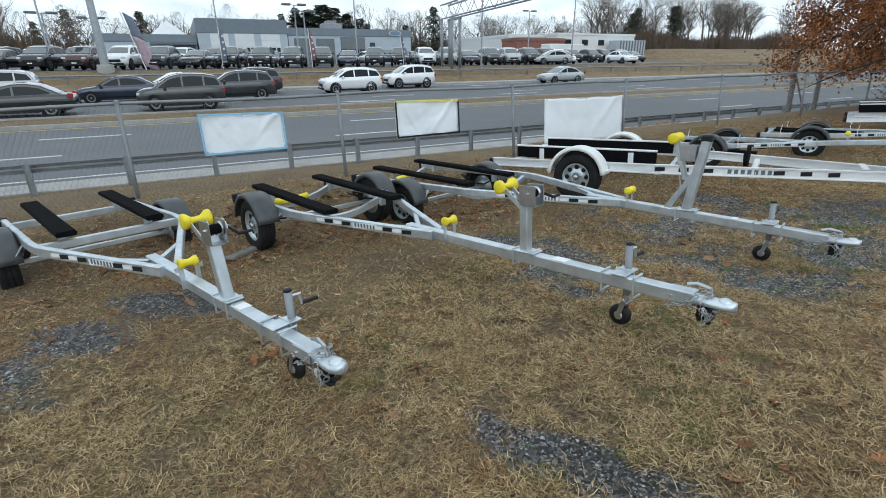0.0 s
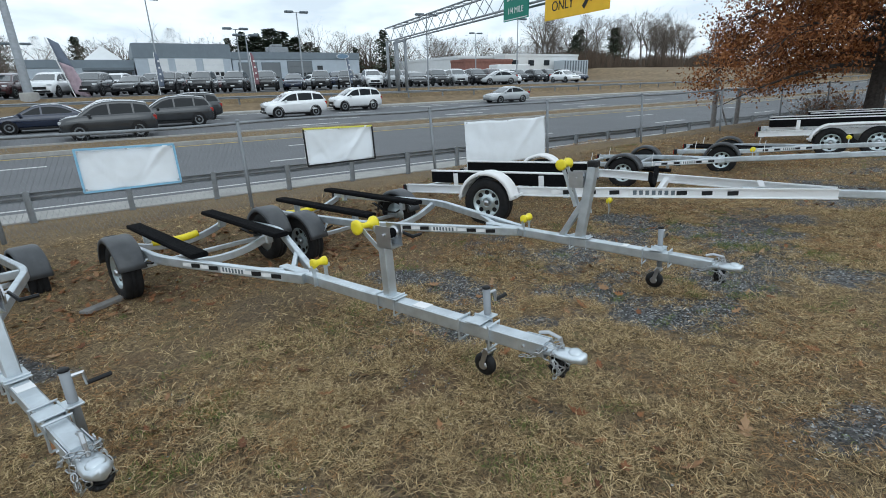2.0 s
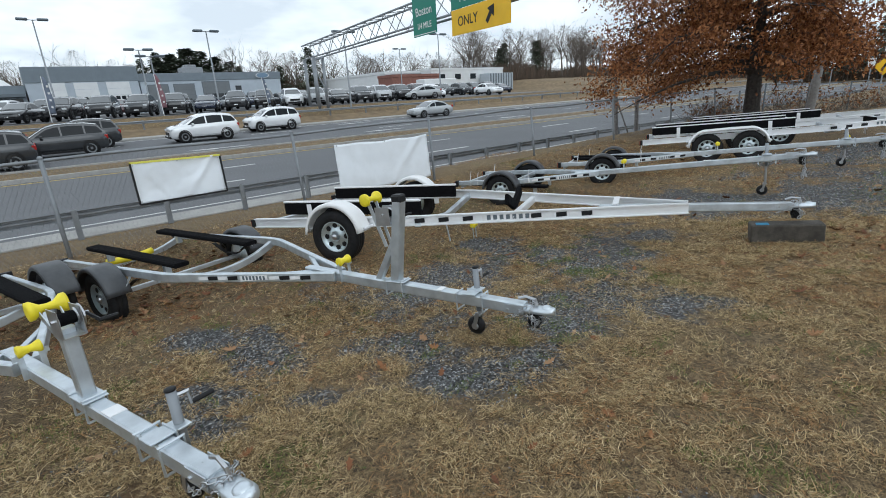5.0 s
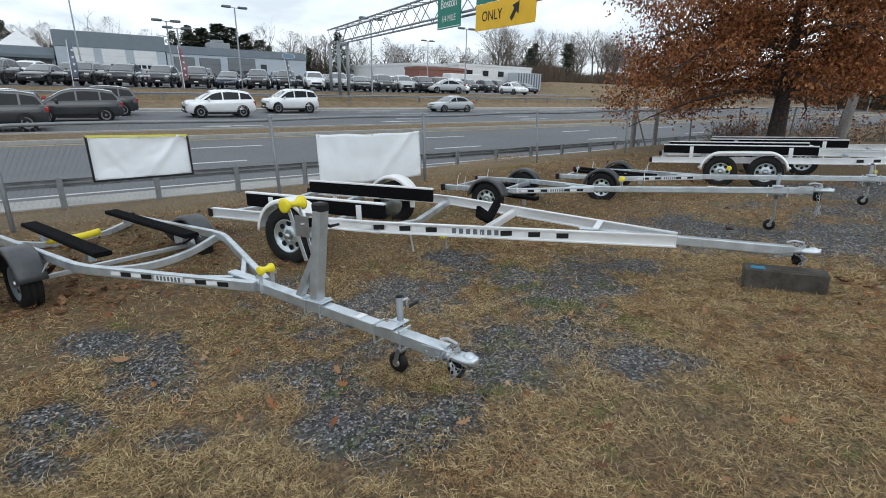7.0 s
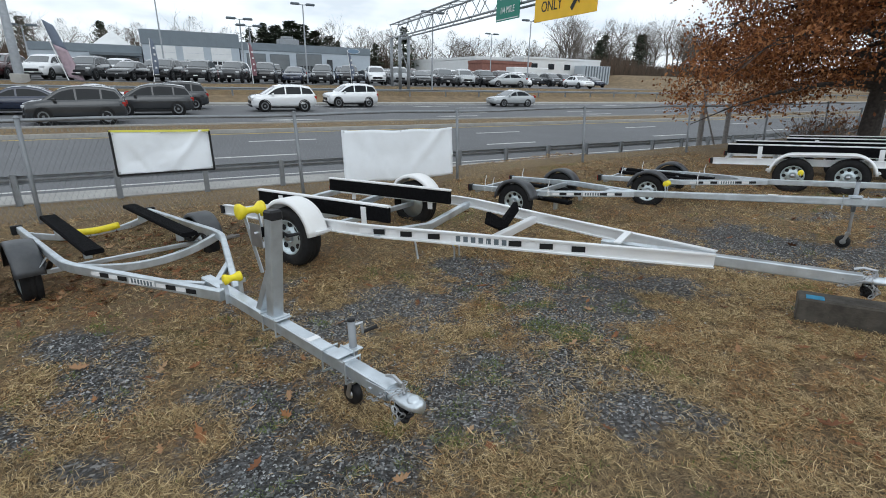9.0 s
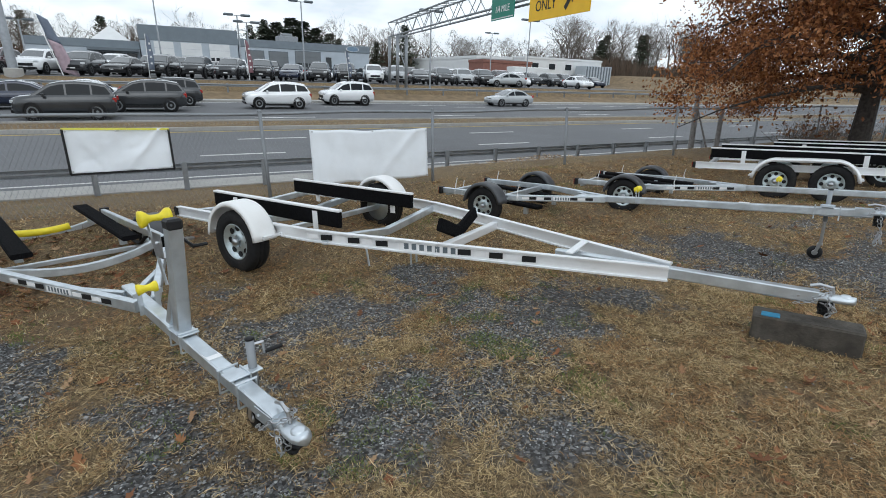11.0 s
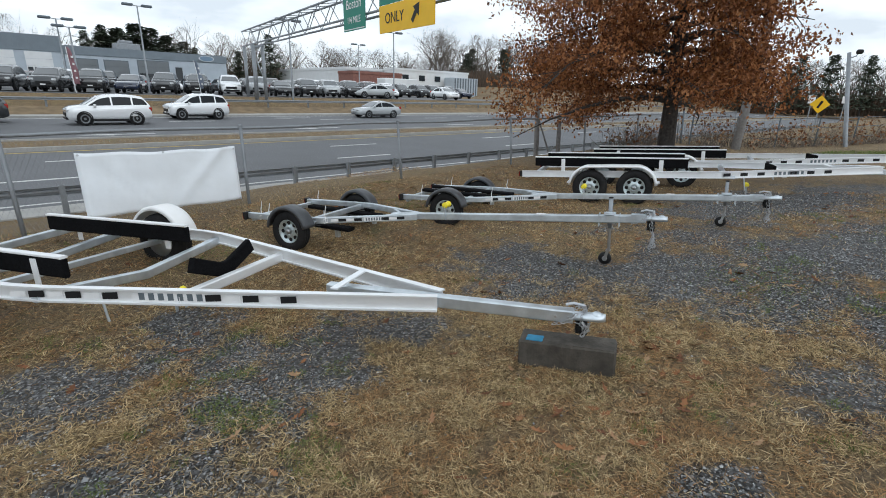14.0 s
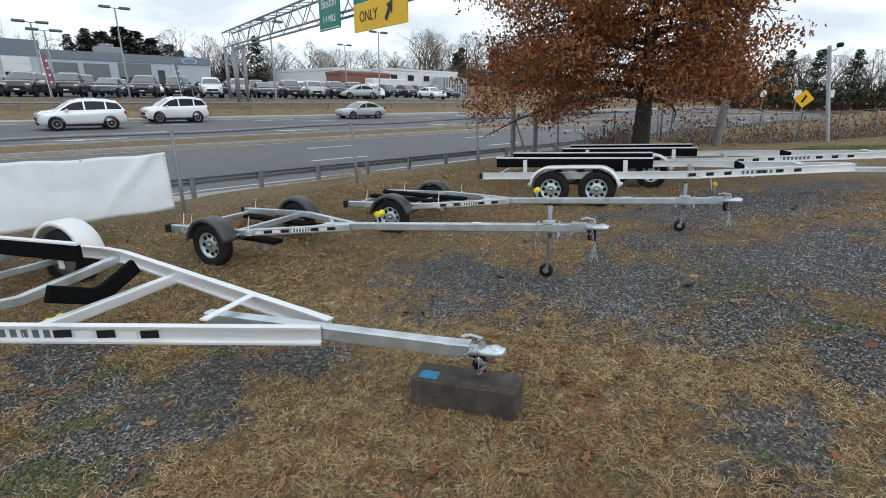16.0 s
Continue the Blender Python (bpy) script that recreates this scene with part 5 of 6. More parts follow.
def dealership():
    b = thing("dealership_building", front(0.98, 66, 1.43) @ Matrix.Scale(0.66, 4), "long grey metal car dealership with service bays", "building")
    building_block(b, 2.3, 17.4, 26, 7.6, WALLGREY, FASCIA, 2.3, ribs=0.6)
    building_block(b, 17.6, 42.4, 24, 6.4, WALLGREY, FASCIA, 1.3, y0=0.3)
    building_block(b, -13, 2.1, 24, 5.0, WALLGREY, FASCIA, 1.2, y0=1.0)
    for x0, x1 in ((4.3, 7.2), (8.3, 11.5), (12.7, 16.0)): bay_door(b, x0, x1, 5.2, DOORWHITE)
    for x0, x1 in ((18.7, 21.8), (22.8, 26.1)): bay_door(b, x0, x1, 4.5, DOORGREY, 0.3, False)
    bay_door(b, 27.6, 32.3, 4.8, DOORGREY, 0.3)
    bm = B()
    box(bm, 33.4, 34.5, .2, .32, -.1, 4.0)
    part("door", bm, GLASS_DARK, b, "dark entrance door")
    bm = B()
    lathe(bm, [(.6, 0), (1, .0), (1, .14), (.6, .16)], 28, Matrix.Translation((38.8, .1, 5.75)) @ Matrix.Rotation(radians(90), 4, "X") @ Matrix.Diagonal((1.2, .45, 1, 1)))
    s = part("oval_sign", bm, OVAL, b, "blue oval sign with a pale rim")
    bm = B()
    lathe(bm, [(1.0, .1), (1.1, .1), (1.1, .18), (1.0, .18)], 28, Matrix.Translation((38.8, .1, 5.75)) @ Matrix.Rotation(radians(90), 4, "X") @ Matrix.Diagonal((1.2, .45, 1, 1)), True)
    part("rim", bm, STICKER, s)
    for k in range(4):
        bm = B()
        box(bm, -4.6 + k * 1.6, -3.2 + k * 1.6, .85, 1.02, 0, 3.1, None, .03)
        part("window", bm, GLASS_DARK, b, "dark showroom window")
    bm = B()
    box(bm, -5, 2, -1.4, 1, 3.3, 3.8, None, .05)
    part("canopy", bm, WALLDARK, b)
    bm = B()
    box(bm, 25.6, 29.4, 5, 8, 6.4, 7.7, None, .1)
    box(bm, 26.4, 28.4, 5.4, 7.6, 7.7, 8.2, None, .1)
    part("roof_unit", bm, GALV_DULL, b, "grey rooftop air unit")
    bm = B()
    v = [bm.verts.new(p) for p in ((-5, 4, 5.0), (1, 4, 5.0), (1, 10, 5.0), (-5, 10, 5.0), (-2, 7, 7.6))]
    for i in range(4): bm.faces.new((v[i], v[(i + 1) % 4], v[4]))
    part("roof_peak", bm, DOORWHITE, b, "pale pyramid roof light")


dealership()


def warehouse():
    b = thing("warehouse", front(0, 84), "low white industrial building with a brick wing", "building")
    building_block(b, 60, 91, 30, 4.9, DOORWHITE, DOORWHITE, .5, y0=4)
    building_block(b, 69, 90.5, 3.6, 5.1, DOORWHITE, DOORWHITE, .4)
    building_block(b, 57, 68.5, 5, 3.9, BRICK, BRICK, .5, y0=-3)
    for k in range(3):
        bm = B()
        box(bm, 71 + k * 4.5, 72.6 + k * 4.5, -.1, .05, 2.8, 3.9)
        part("window", bm, GLASS_DARK, b, "dark window")
    bm = B()
    box(bm, 82, 89.6, -4, -1, -.4, 3.7, None, .04)
    cn = part("container", bm, WALLGREY, b, "grey steel storage shed")
    for k in range(9):
        bm = B()
        box(bm, 82.3 + k * .82, 82.6 + k * .82, -4.06, -3.98, 0, 3.6)
        part("rib", bm, WALLDARK, cn)
    bm = B()
    box(bm, 60, 68, -9, -6.4, 0, 2.7, None, .1)
    part("trailer_box", bm, DOORWHITE, b, "long white box body")


warehouse()


# ---- lamp posts, flags, gantry ----
def lamp_post(p, h, label, heads=2, r=.09, base=0.0):
    a = math.atan2(UY, UX)
    t = thing("street_lamp", Matrix.Translation(p) @ Matrix.Rotation(a, 4, "Z"), label, "street lamp", "lamp posts on the sales lot")
    bm = B()
    taper(bm, [(0, 0, -.3), (0, 0, h)], [r, r * .6], 10)
    part("pole", bm, GALV_DULL, t, smooth=True)
    if base:
        bm = B()
        lathe(bm, [(base, -.5), (base, .65), (base * .9, .7)], 16)
        part("base", bm, CONCRETE, t, "round concrete base")
    for s in ((-1, 1) if heads > 1 else (1,)):
        bm = B()
        rod(bm, [(0, 0, h - .05), (s * .45, 0, h)], .035, 6)
        arm = part("arm", bm, GALV_DULL, t)
        bm = B()
        box(bm, s * .75 - .42, s * .75 + .42, -.22, .22, h - .08, h + .12, None, .05)
        part("lamp_head", bm, WALLDARK, arm, "grey box lamp head")
    return t


for x, y, h in ((31.2, 46.3, 7.4), (25.5, 48.2, 5.7), (26.0, 47.4, 5.1), (37.9, 34.7, 6.5), (51.9, 33.5, 7.0), (64.8, 49.6, 7.4), (5.7, 51.8, 7.2), (6.5, 57.1, 4.6), (10.6, 60.3, 4.6), (20.9, 56.4, 8.8)):
    lamp_post(Vector((x, y, 1.2)), h, "tall grey lot lamp post with twin box heads")
lamp_post(Vector((8.0, 44.6, 0.9)), 9.5, "thick grey pole on a concrete base beside the lot", 2, .3, .55)


def feather_flag(p, h, material, label, lean):
    t = thing("feather_flag", Matrix.Translation(p), label, "flag", "flags on the sales lot")
    bm = B()
    rod(bm, [(0, 0, -.1), (lean * .5, 0, h * .6), (lean, 0, h)], .025, 6)
    part("pole", bm, STICKER, t)
    bm = B()
    n = 12
    a = [bm.verts.new((lean * (.2 + .8 * k / n) + .04, .03 * math.sin(k), h * (.25 + .75 * k / n))) for k in range(n + 1)]
    c = [bm.verts.new((lean * (.2 + .8 * k / n) + .04 + .4 * math.sqrt(max(0.02, 1 - (k / n) ** 3)), .08 * math.sin(k * .9 + 1), h * (.25 + .75 * k / n))) for k in range(n + 1)]
    for k in range(n): bm.faces.new((a[k], c[k], c[k + 1], a[k + 1]))
    f = part("cloth", bm, material, t, "", True)
    md = f.modifiers.new("thick", "SOLIDIFY")
    md.thickness = .01
    for k in range(4):
        bm = B()
        zz = h * (.36 + .14 * k)
        box(bm, lean * (zz / h) + .16, lean * (zz / h) + .28, -.1, -.06, zz, zz + .14)
        part("lettering_bar", bm, STICKER, f, "pale lettering bar")


FLAG_RED = mat("red_flag", (0.26, 0.13, 0.15), 0.7, 0, 0.1, 3)
FLAG_NAVY = mat("navy_flag", (0.16, 0.19, 0.25), 0.7, 0, 0.1, 3)
FLAG_PINK = mat("faded_flag", (0.42, 0.32, 0.36), 0.7, 0, 0.2, 3)
feather_flag(Vector((16.0, 43.4, .95)), 3.4, FLAG_NAVY, "blue feather flag with white lettering bars", .1)
feather_flag(Vector((23.0, 41.2, .95)), 3.4, FLAG_RED, "red feather flag with white lettering bars", -.15)
feather_flag(Vector((31.6, 39.0, .95)), 3.0, FLAG_NAVY, "faded blue feather flag, leaning", -.4)


def big_flag():
    t = thing("flag", Matrix.Translation(Vector((10.9, 45.4, .95))), "faded striped flag drooping on a leaning pole", "flag", "flags on the sales lot")
    bm = B()
    rod(bm, [(0, 0, 0), (-1.0, .1, 4.3)], .04, 6)
    part("pole", bm, STICKER, t)
    for nm, z0, z1, m in (("canton", .62, 1.0, FLAG_NAVY), ("stripes", 0.1, .62, FLAG_PINK)):
        bm = B()
        rows = []
        for k in range(9):
            q = z0 + (z1 - z0) * k / 8
            rows.append([bm.verts.new((-1.0 * q * .98 + .08 + s * (1.15 - .45 * q) * .9, .06 * math.sin(s * 5 + q * 4), 4.25 * q + .05 - s * .35)) for s in (0, .33, .66, 1)])
        for a, b in zip(rows, rows[1:]):
            for i in range(3): bm.faces.new((a[i], a[i + 1], b[i + 1], b[i]))
        f = part(nm, bm, m, t, "", True)
        f.modifiers.new("thick", "SOLIDIFY").thickness = .012


big_flag()


def lettering(text, size, parent, m, material, name="lettering"):
    cu = bpy.data.curves.new(name, "FONT")
    cu.body, cu.size, cu.extrude = text, size, 0.006
    cu.align_x, cu.align_y = "CENTER", "CENTER"
    tmp = bpy.data.objects.new(name, cu)
    scene.collection.objects.link(tmp)
    me = bpy.data.meshes.new_from_object(tmp.evaluated_get(bpy.context.evaluated_depsgraph_get()))
    bpy.data.objects.remove(tmp)
    me.materials.clear()
    me.materials.append(material)
    ob = new(name, me)
    ob.parent = parent
    ob.matrix_basis = m
    ob["label"] = "raised sign lettering"
    return ob


def gantry():
    """Sign truss over the road; x here runs across the road towards the lot, 8 degrees off square."""
    m = Matrix.Translation(uv(19.4, 15.3)) @ Matrix.Rotation(math.atan2(VY, VX) - radians(8), 4, "Z") @ Matrix.Translation((-17.8, 0, 0))
    g = thing("sign_gantry", m, "grey steel highway sign gantry of tubular truss", "sign gantry")
    zb, zt, x0, x1 = 5.4, 6.6, -3.0, 48.8
    for nm, y, z in (("chord", -.4, zb), ("chord", .4, zb), ("chord", -.4, zt), ("chord", .4, zt)):
        bm = B()
        rod(bm, [(x0, y, z), (x1, y, z)], .065, 8)
        part(nm, bm, GALV_DULL, g, smooth=True)
    n = 34
    for k in range(n):
        a, b = x0 + (x1 - x0) * k / n, x0 + (x1 - x0) * (k + 1) / n
        for y in (-.4, .4):
            bm = B()
            p, q = ((a, y, zb), (b, y, zt)) if k % 2 else ((a, y, zt), (b, y, zb))
            rod(bm, [p, q], .028, 5)
            part("web", bm, GALV_DULL, g)
        bm = B()
        rod(bm, [(a, -.4, zt), (b, .4, zt)], .024, 5)
        part("web", bm, GALV_DULL, g)
    for x, z0 in ((45.6, .8), (48.4, .9), (0.5, -.9), (-2.2, -.7)):
        for y in (-.4, .4) if x > 30 else (0,):
            bm = B()
            rod(bm, [(x, y, z0), (x, y, zb)], .14, 10)
            part("leg", bm, GALV_DULL, g, smooth=True)
    for xa, xb in ((45.6, 48.4),):
        bm = B()
        rod(bm, [(xa, -.4, 2.5), (xb, -.4, 4.8)], .05, 6)
        part("brace", bm, GALV_DULL, g)
        bm = B()
        rod(bm, [(xa - .3, -.4, zb - .1), (xb + .4, -.4, zb - .1)], .09, 6)
        part("cap_beam", bm, GALV_DULL, g)
    turn = Matrix(((-1, 0, 0, 0), (0, 0, 1, 0), (0, 1, 0, 0), (0, 0, 0, 1)))

    def panel(x0, x1, z0, z1, material, y=.57, lab=""):
        bm = B()
        box(bm, x0, x1, y, y + .05, z0, z1, None, .01)
        p = part("sign_panel", bm, material, g, lab)
        return p
    face = lambda x, z, y=.628: Matrix.Translation((x, y, z)) @ turn
    p = panel(23.9, 26.4, 4.72, 7.8, SIGN_GREEN, lab="green highway sign with white words")
    lettering("Boston", .62, p, face(25.15, 5.93), STICKER)
    lettering("1/4 MILE", .44, p, face(25.15, 5.2), STICKER)
    bm = B()
    lathe(bm, [(.05, 0), (.42, 0), (.42, .02), (.05, .02)], 20, face(25.4, 7.0))
    part("route_shield", bm, BLUE, p, "blue round route shield")
    for q in ((23.9, 26.4, 4.72, 4.76), (23.9, 26.4, 7.7, 7.74)):
        bm = B()
        box(bm, q[0] + .05, q[1] - .05, 0.618, 0.628, q[2] + .05, q[3] + .05)
        part("border", bm, STICKER, p)
    p = panel(17.8, 22.4, 4.33, 5.48, SIGN_YELLOW, lab="yellow exit lane sign panel with a black arrow")
    lettering("ONLY", .62, p, face(21.0, 4.9), BLACK)
    bm = B()
    pts = [(-.1, -.42), (.1, -.42), (.1, .05), (.3, .05), (0, .45), (-.3, .05), (-.1, .05)]
    f = bm.faces.new([bm.verts.new((a, b, 0)) for a, b in pts])
    r = bmesh.ops.extrude_face_region(bm, geom=[f])
    for e in r["geom"]:
        if isinstance(e, bmesh.types.BMVert): e.co.z += .012
    for v in bm.verts: v.co = face(19.2, 4.92) @ Matrix.Rotation(radians(-40), 4, "Z") @ v.co
    part("arrow", bm, BLACK, p, "black diagonal arrow")
    p = panel(17.8, 22.4, 5.5, 7.95, SIGN_GREEN, lab="green highway sign with white words")
    lettering("Portland ME", .62, p, face(20.1, 5.95), STICKER)
    for x in (24.8, 26.2, 18.6, 20.2, 21.8):
        bm = B()
        hrod(bm, (x, .50, 4.8), (x, .50, 7.6), .08, .1)
        part("sign_bracket", bm, GALV_DULL, g)


gantry()


# ---- trees ----
def branch(bm, p, d, L, r, depth, rng, tips, spread_a=0.6, n=5, droop=0.0):
    pts, rad = [p], [r]
    cur, dirn = p.copy(), d.normalized()
    seg = 3 if depth else 2
    for k in range(seg):
        dirn = (dirn + Vector((rng.uniform(-.22, .22), rng.uniform(-.22, .22), rng.uniform(-.1, .16) - droop))).normalized()
        cur = cur + dirn * (L / seg)
        pts.append(cur.copy()); rad.append(r * (1 - .6 * (k + 1) / seg))
    taper(bm, pts, rad, n if depth > 1 else 3)
    tips.append((cur.copy(), dirn.copy(), depth))
    if depth > 0:
        for k in range(rng.choice((3, 4))):
            q = rng.uniform(.35, 1.0)
            i = min(seg - 1, int(q * seg))
            s = pts[i].lerp(pts[i + 1], q * seg - i)
            a = Vector((rng.gauss(0, 1), rng.gauss(0, 1), rng.gauss(.2, .6))).normalized()
            branch(bm, s, (dirn + a * spread_a * 1.6).normalized(), L * rng.uniform(.5, .75), rad[i] * .55, depth - 1, rng, tips, spread_a, n, droop)


def bare_tree_mesh(seed, h):
    rng = random.Random(seed)
    bm = B()
    tips = []
    top = Vector((rng.uniform(-.4, .4), rng.uniform(-.4, .4), h * .55))
    taper(bm, [Vector((0, 0, -.5)), top * .5, top], [h * .022, h * .017, h * .011], 6)
    for k in range(7):
        q = rng.uniform(.45, 1)
        a = rng.uniform(0, 6.28)
        branch(bm, top * q, Vector((math.cos(a) * .8, math.sin(a) * .8, 1.1)), h * rng.uniform(.32, .5), h * .009, 2, rng, tips, .5, 4)
    return finish(bm, "trunk", TWIG)


def pine_mesh(seed, h):
    rng = random.Random(seed)
    verts, faces = [], []
    n = 2400
    for k in range(n):
        q = rng.random() ** 1.15
        z = h * (.14 + .86 * q)
        R = h * .33 * (1 - q) ** .7 * (0.72 + .4 * math.sin(q * 34)) + .2
        a, rr = rng.uniform(0, 6.28), R * math.sqrt(rng.random())
        c = Vector((rr * math.cos(a), rr * math.sin(a), z - rr * .18))
        s = rng.uniform(.25, .5) * h / 11
        d1 = Vector((math.cos(a), math.sin(a), rng.uniform(-.5, .3))) * s
        d2 = Vector((-math.sin(a), math.cos(a), rng.uniform(-.4, .4))) * s * .5
        b = len(verts)
        verts += [c - d2, c + d1 - d2 * .2, c + d1 * .8 + d2, c + d2 * .7]
        faces.append((b, b + 1, b + 2, b + 3))
    me = bpy.data.meshes.new("crown")
    me.from_pydata(verts, [], faces)
    me.materials.append(EVERGREEN)
    return me


def haze_crown(seed, h, material):
    """Fine outer twigs of a bare crown as many small slivers."""
    rng = random.Random(seed)
    verts, faces = [], []
    for k in range(1500):
        a, q = rng.uniform(0, 6.28), rng.random()
        R = h * .27 * math.sin(math.pi * (.15 + .8 * q)) * math.sqrt(rng.uniform(.2, 1)) * (.8 + .4 * math.sin(a * 3 + seed))
        c = Vector((R * math.cos(a), R * math.sin(a), h * (.38 + .64 * q)))
        d = Vector((rng.gauss(0, .5) + math.cos(a) * .5, rng.gauss(0, .5) + math.sin(a) * .5, rng.uniform(.1, 1))).normalized() * rng.uniform(.4, 1.0) * h / 12
        w = Vector((rng.gauss(0, 1), rng.gauss(0, 1), 0)).normalized() * .016 * h / 12
        b = len(verts)
        verts += [c - w, c + w, c + d]
        faces.append((b, b + 1, b + 2))
    me = bpy.data.meshes.new("crown")
    me.from_pydata(verts, [], faces)
    me.materials.append(material)
    return me


trees = []
for k in range(4):
    t = thing("tree", Matrix.Translation((0, 0, -200)), "bare grey-brown deciduous tree in winter", "tree", "far tree line")
    tr = new("trunk", bare_tree_mesh(20 + k, 12)); tr.parent = t
    cr = new("crown", haze_crown(50 + k, 12, TWIG)); cr.parent = t
    trees.append(t)
pines = []
for k in range(3):
    t = thing("pine_tree", Matrix.Translation((0, 0, -200)), "dark green pine tree", "tree", "far tree line")
    bm = B()
    taper(bm, [(0, 0, -.4), (0, 0, 11)], [.22, .04], 6)
    part("trunk", bm, BARK, t)
    cr = new("crown", pine_mesh(70 + k, 12)); cr.parent = t
    pines.append(t)


def plant(kind, u, v, z, s):
    src = (trees if kind == "t" else pines)[rnd.randrange(4 if kind == "t" else 3)]
    c = copy_thing(src, Matrix.Translation(uv(u, v, z)) @ Matrix.Rotation(rnd.uniform(0, 6.28), 4, "Z"))
    c.scale = (s * rnd.uniform(.9, 1.15),) * 2 + (s,)
    return c


for k in range(100):
    u = -90 + k * 2.5 + rnd.uniform(-1.5, 1.5)
    plant("t", u, rnd.uniform(122, 150), 2.0, rnd.uniform(.72, .98) if u < 40 else rnd.uniform(.75, 1.1))
for k in range(44):
    plant("t", 92 + k * 1.7 + rnd.uniform(-1, 1), rnd.uniform(86, 110), 3.9, rnd.uniform(.8, 1.15))
for u, v, s in ((32, 128, 1.05), (27, 130, 1.0), (29.5, 126, .95), (24, 132, .9), (35, 130, .9), (52, 122, .7), (57, 116, 1.0), (100, 94, .85), (106, 98, 1.0), (112, 92, 1.0), (118, 96, 1.05), (-26, 140, .7), (-40, 140, .8), (45, 130, .75)):
    plant("p", u, v, 2.0, s)
for u, v, s in ((25, 120, .82), (28, 122, .9), (31, 119, .98), (34, 121, .95), (36.5, 120, .85), (41, 124, .8)):
    c = plant("p", u, v, 2.0, s)
    c.scale = (s * 1.7, s * 1.7, s)
for k in range(52):
    plant("t", 142 + rnd.uniform(0, 34), 62 - k * 2.15 + rnd.uniform(-1, 1), 0.0, rnd.uniform(.8, 1.1))
for k in range(16):
    plant("p", 139 + rnd.uniform(0, 14), 44 - k * 5.2 + rnd.uniform(-2, 2), 0.0, rnd.uniform(.7, 1.1))


def thicket(u0, u1, v0, v1, z, h, n, seed):
    """Undergrowth of a wood: upright twigs and stems."""
    rng = random.Random(seed)
    verts, faces = [], []
    for k in range(n):
        c = uv(rng.uniform(u0, u1), rng.uniform(v0, v1), z)
        L = h * rng.uniform(.25, 1.0) * (.7 + .6 * noise.noise(c * .09))
        d = Vector((rng.gauss(0, .22), rng.gauss(0, .22), 1)) * L
        w = (uv(1, 0) if u1 - u0 > v1 - v0 else uv(0, 1)) * rng.uniform(.02, .07)
        b = len(verts)
        verts += [c - w, c + w, c + d * .6 + w * 1.4, c + d, c + d * .55 - w * 1.3]
        faces.append((b, b + 1, b + 2, b + 3, b + 4))
    me = bpy.data.meshes.new("thicket")
    me.from_pydata(verts, [], faces)
    me.materials.append(THICKET)
    tagged(new("thicket", me), "brown leafless undergrowth at the edge of a wood", "undergrowth", "", "stuff")


THICKET = island_mat("undergrowth", [(0.055, 0.042, 0.032), (0.10, 0.075, 0.055), (0.15, 0.10, 0.07), (0.09, 0.08, 0.06)], 0.95)
thicket(-110, 120, 124, 150, 1.8, 9.5, 26000, 1)
thicket(93, 170, 85, 110, 3.7, 7.0, 18000, 2)
thicket(140, 182, -70, 70, -.4, 10.5, 15000, 3)
for t in trees + pines:
    t.matrix_basis = Matrix.Translation(uv(-90 + 14 * (trees + pines).index(t), 140, 1.0))


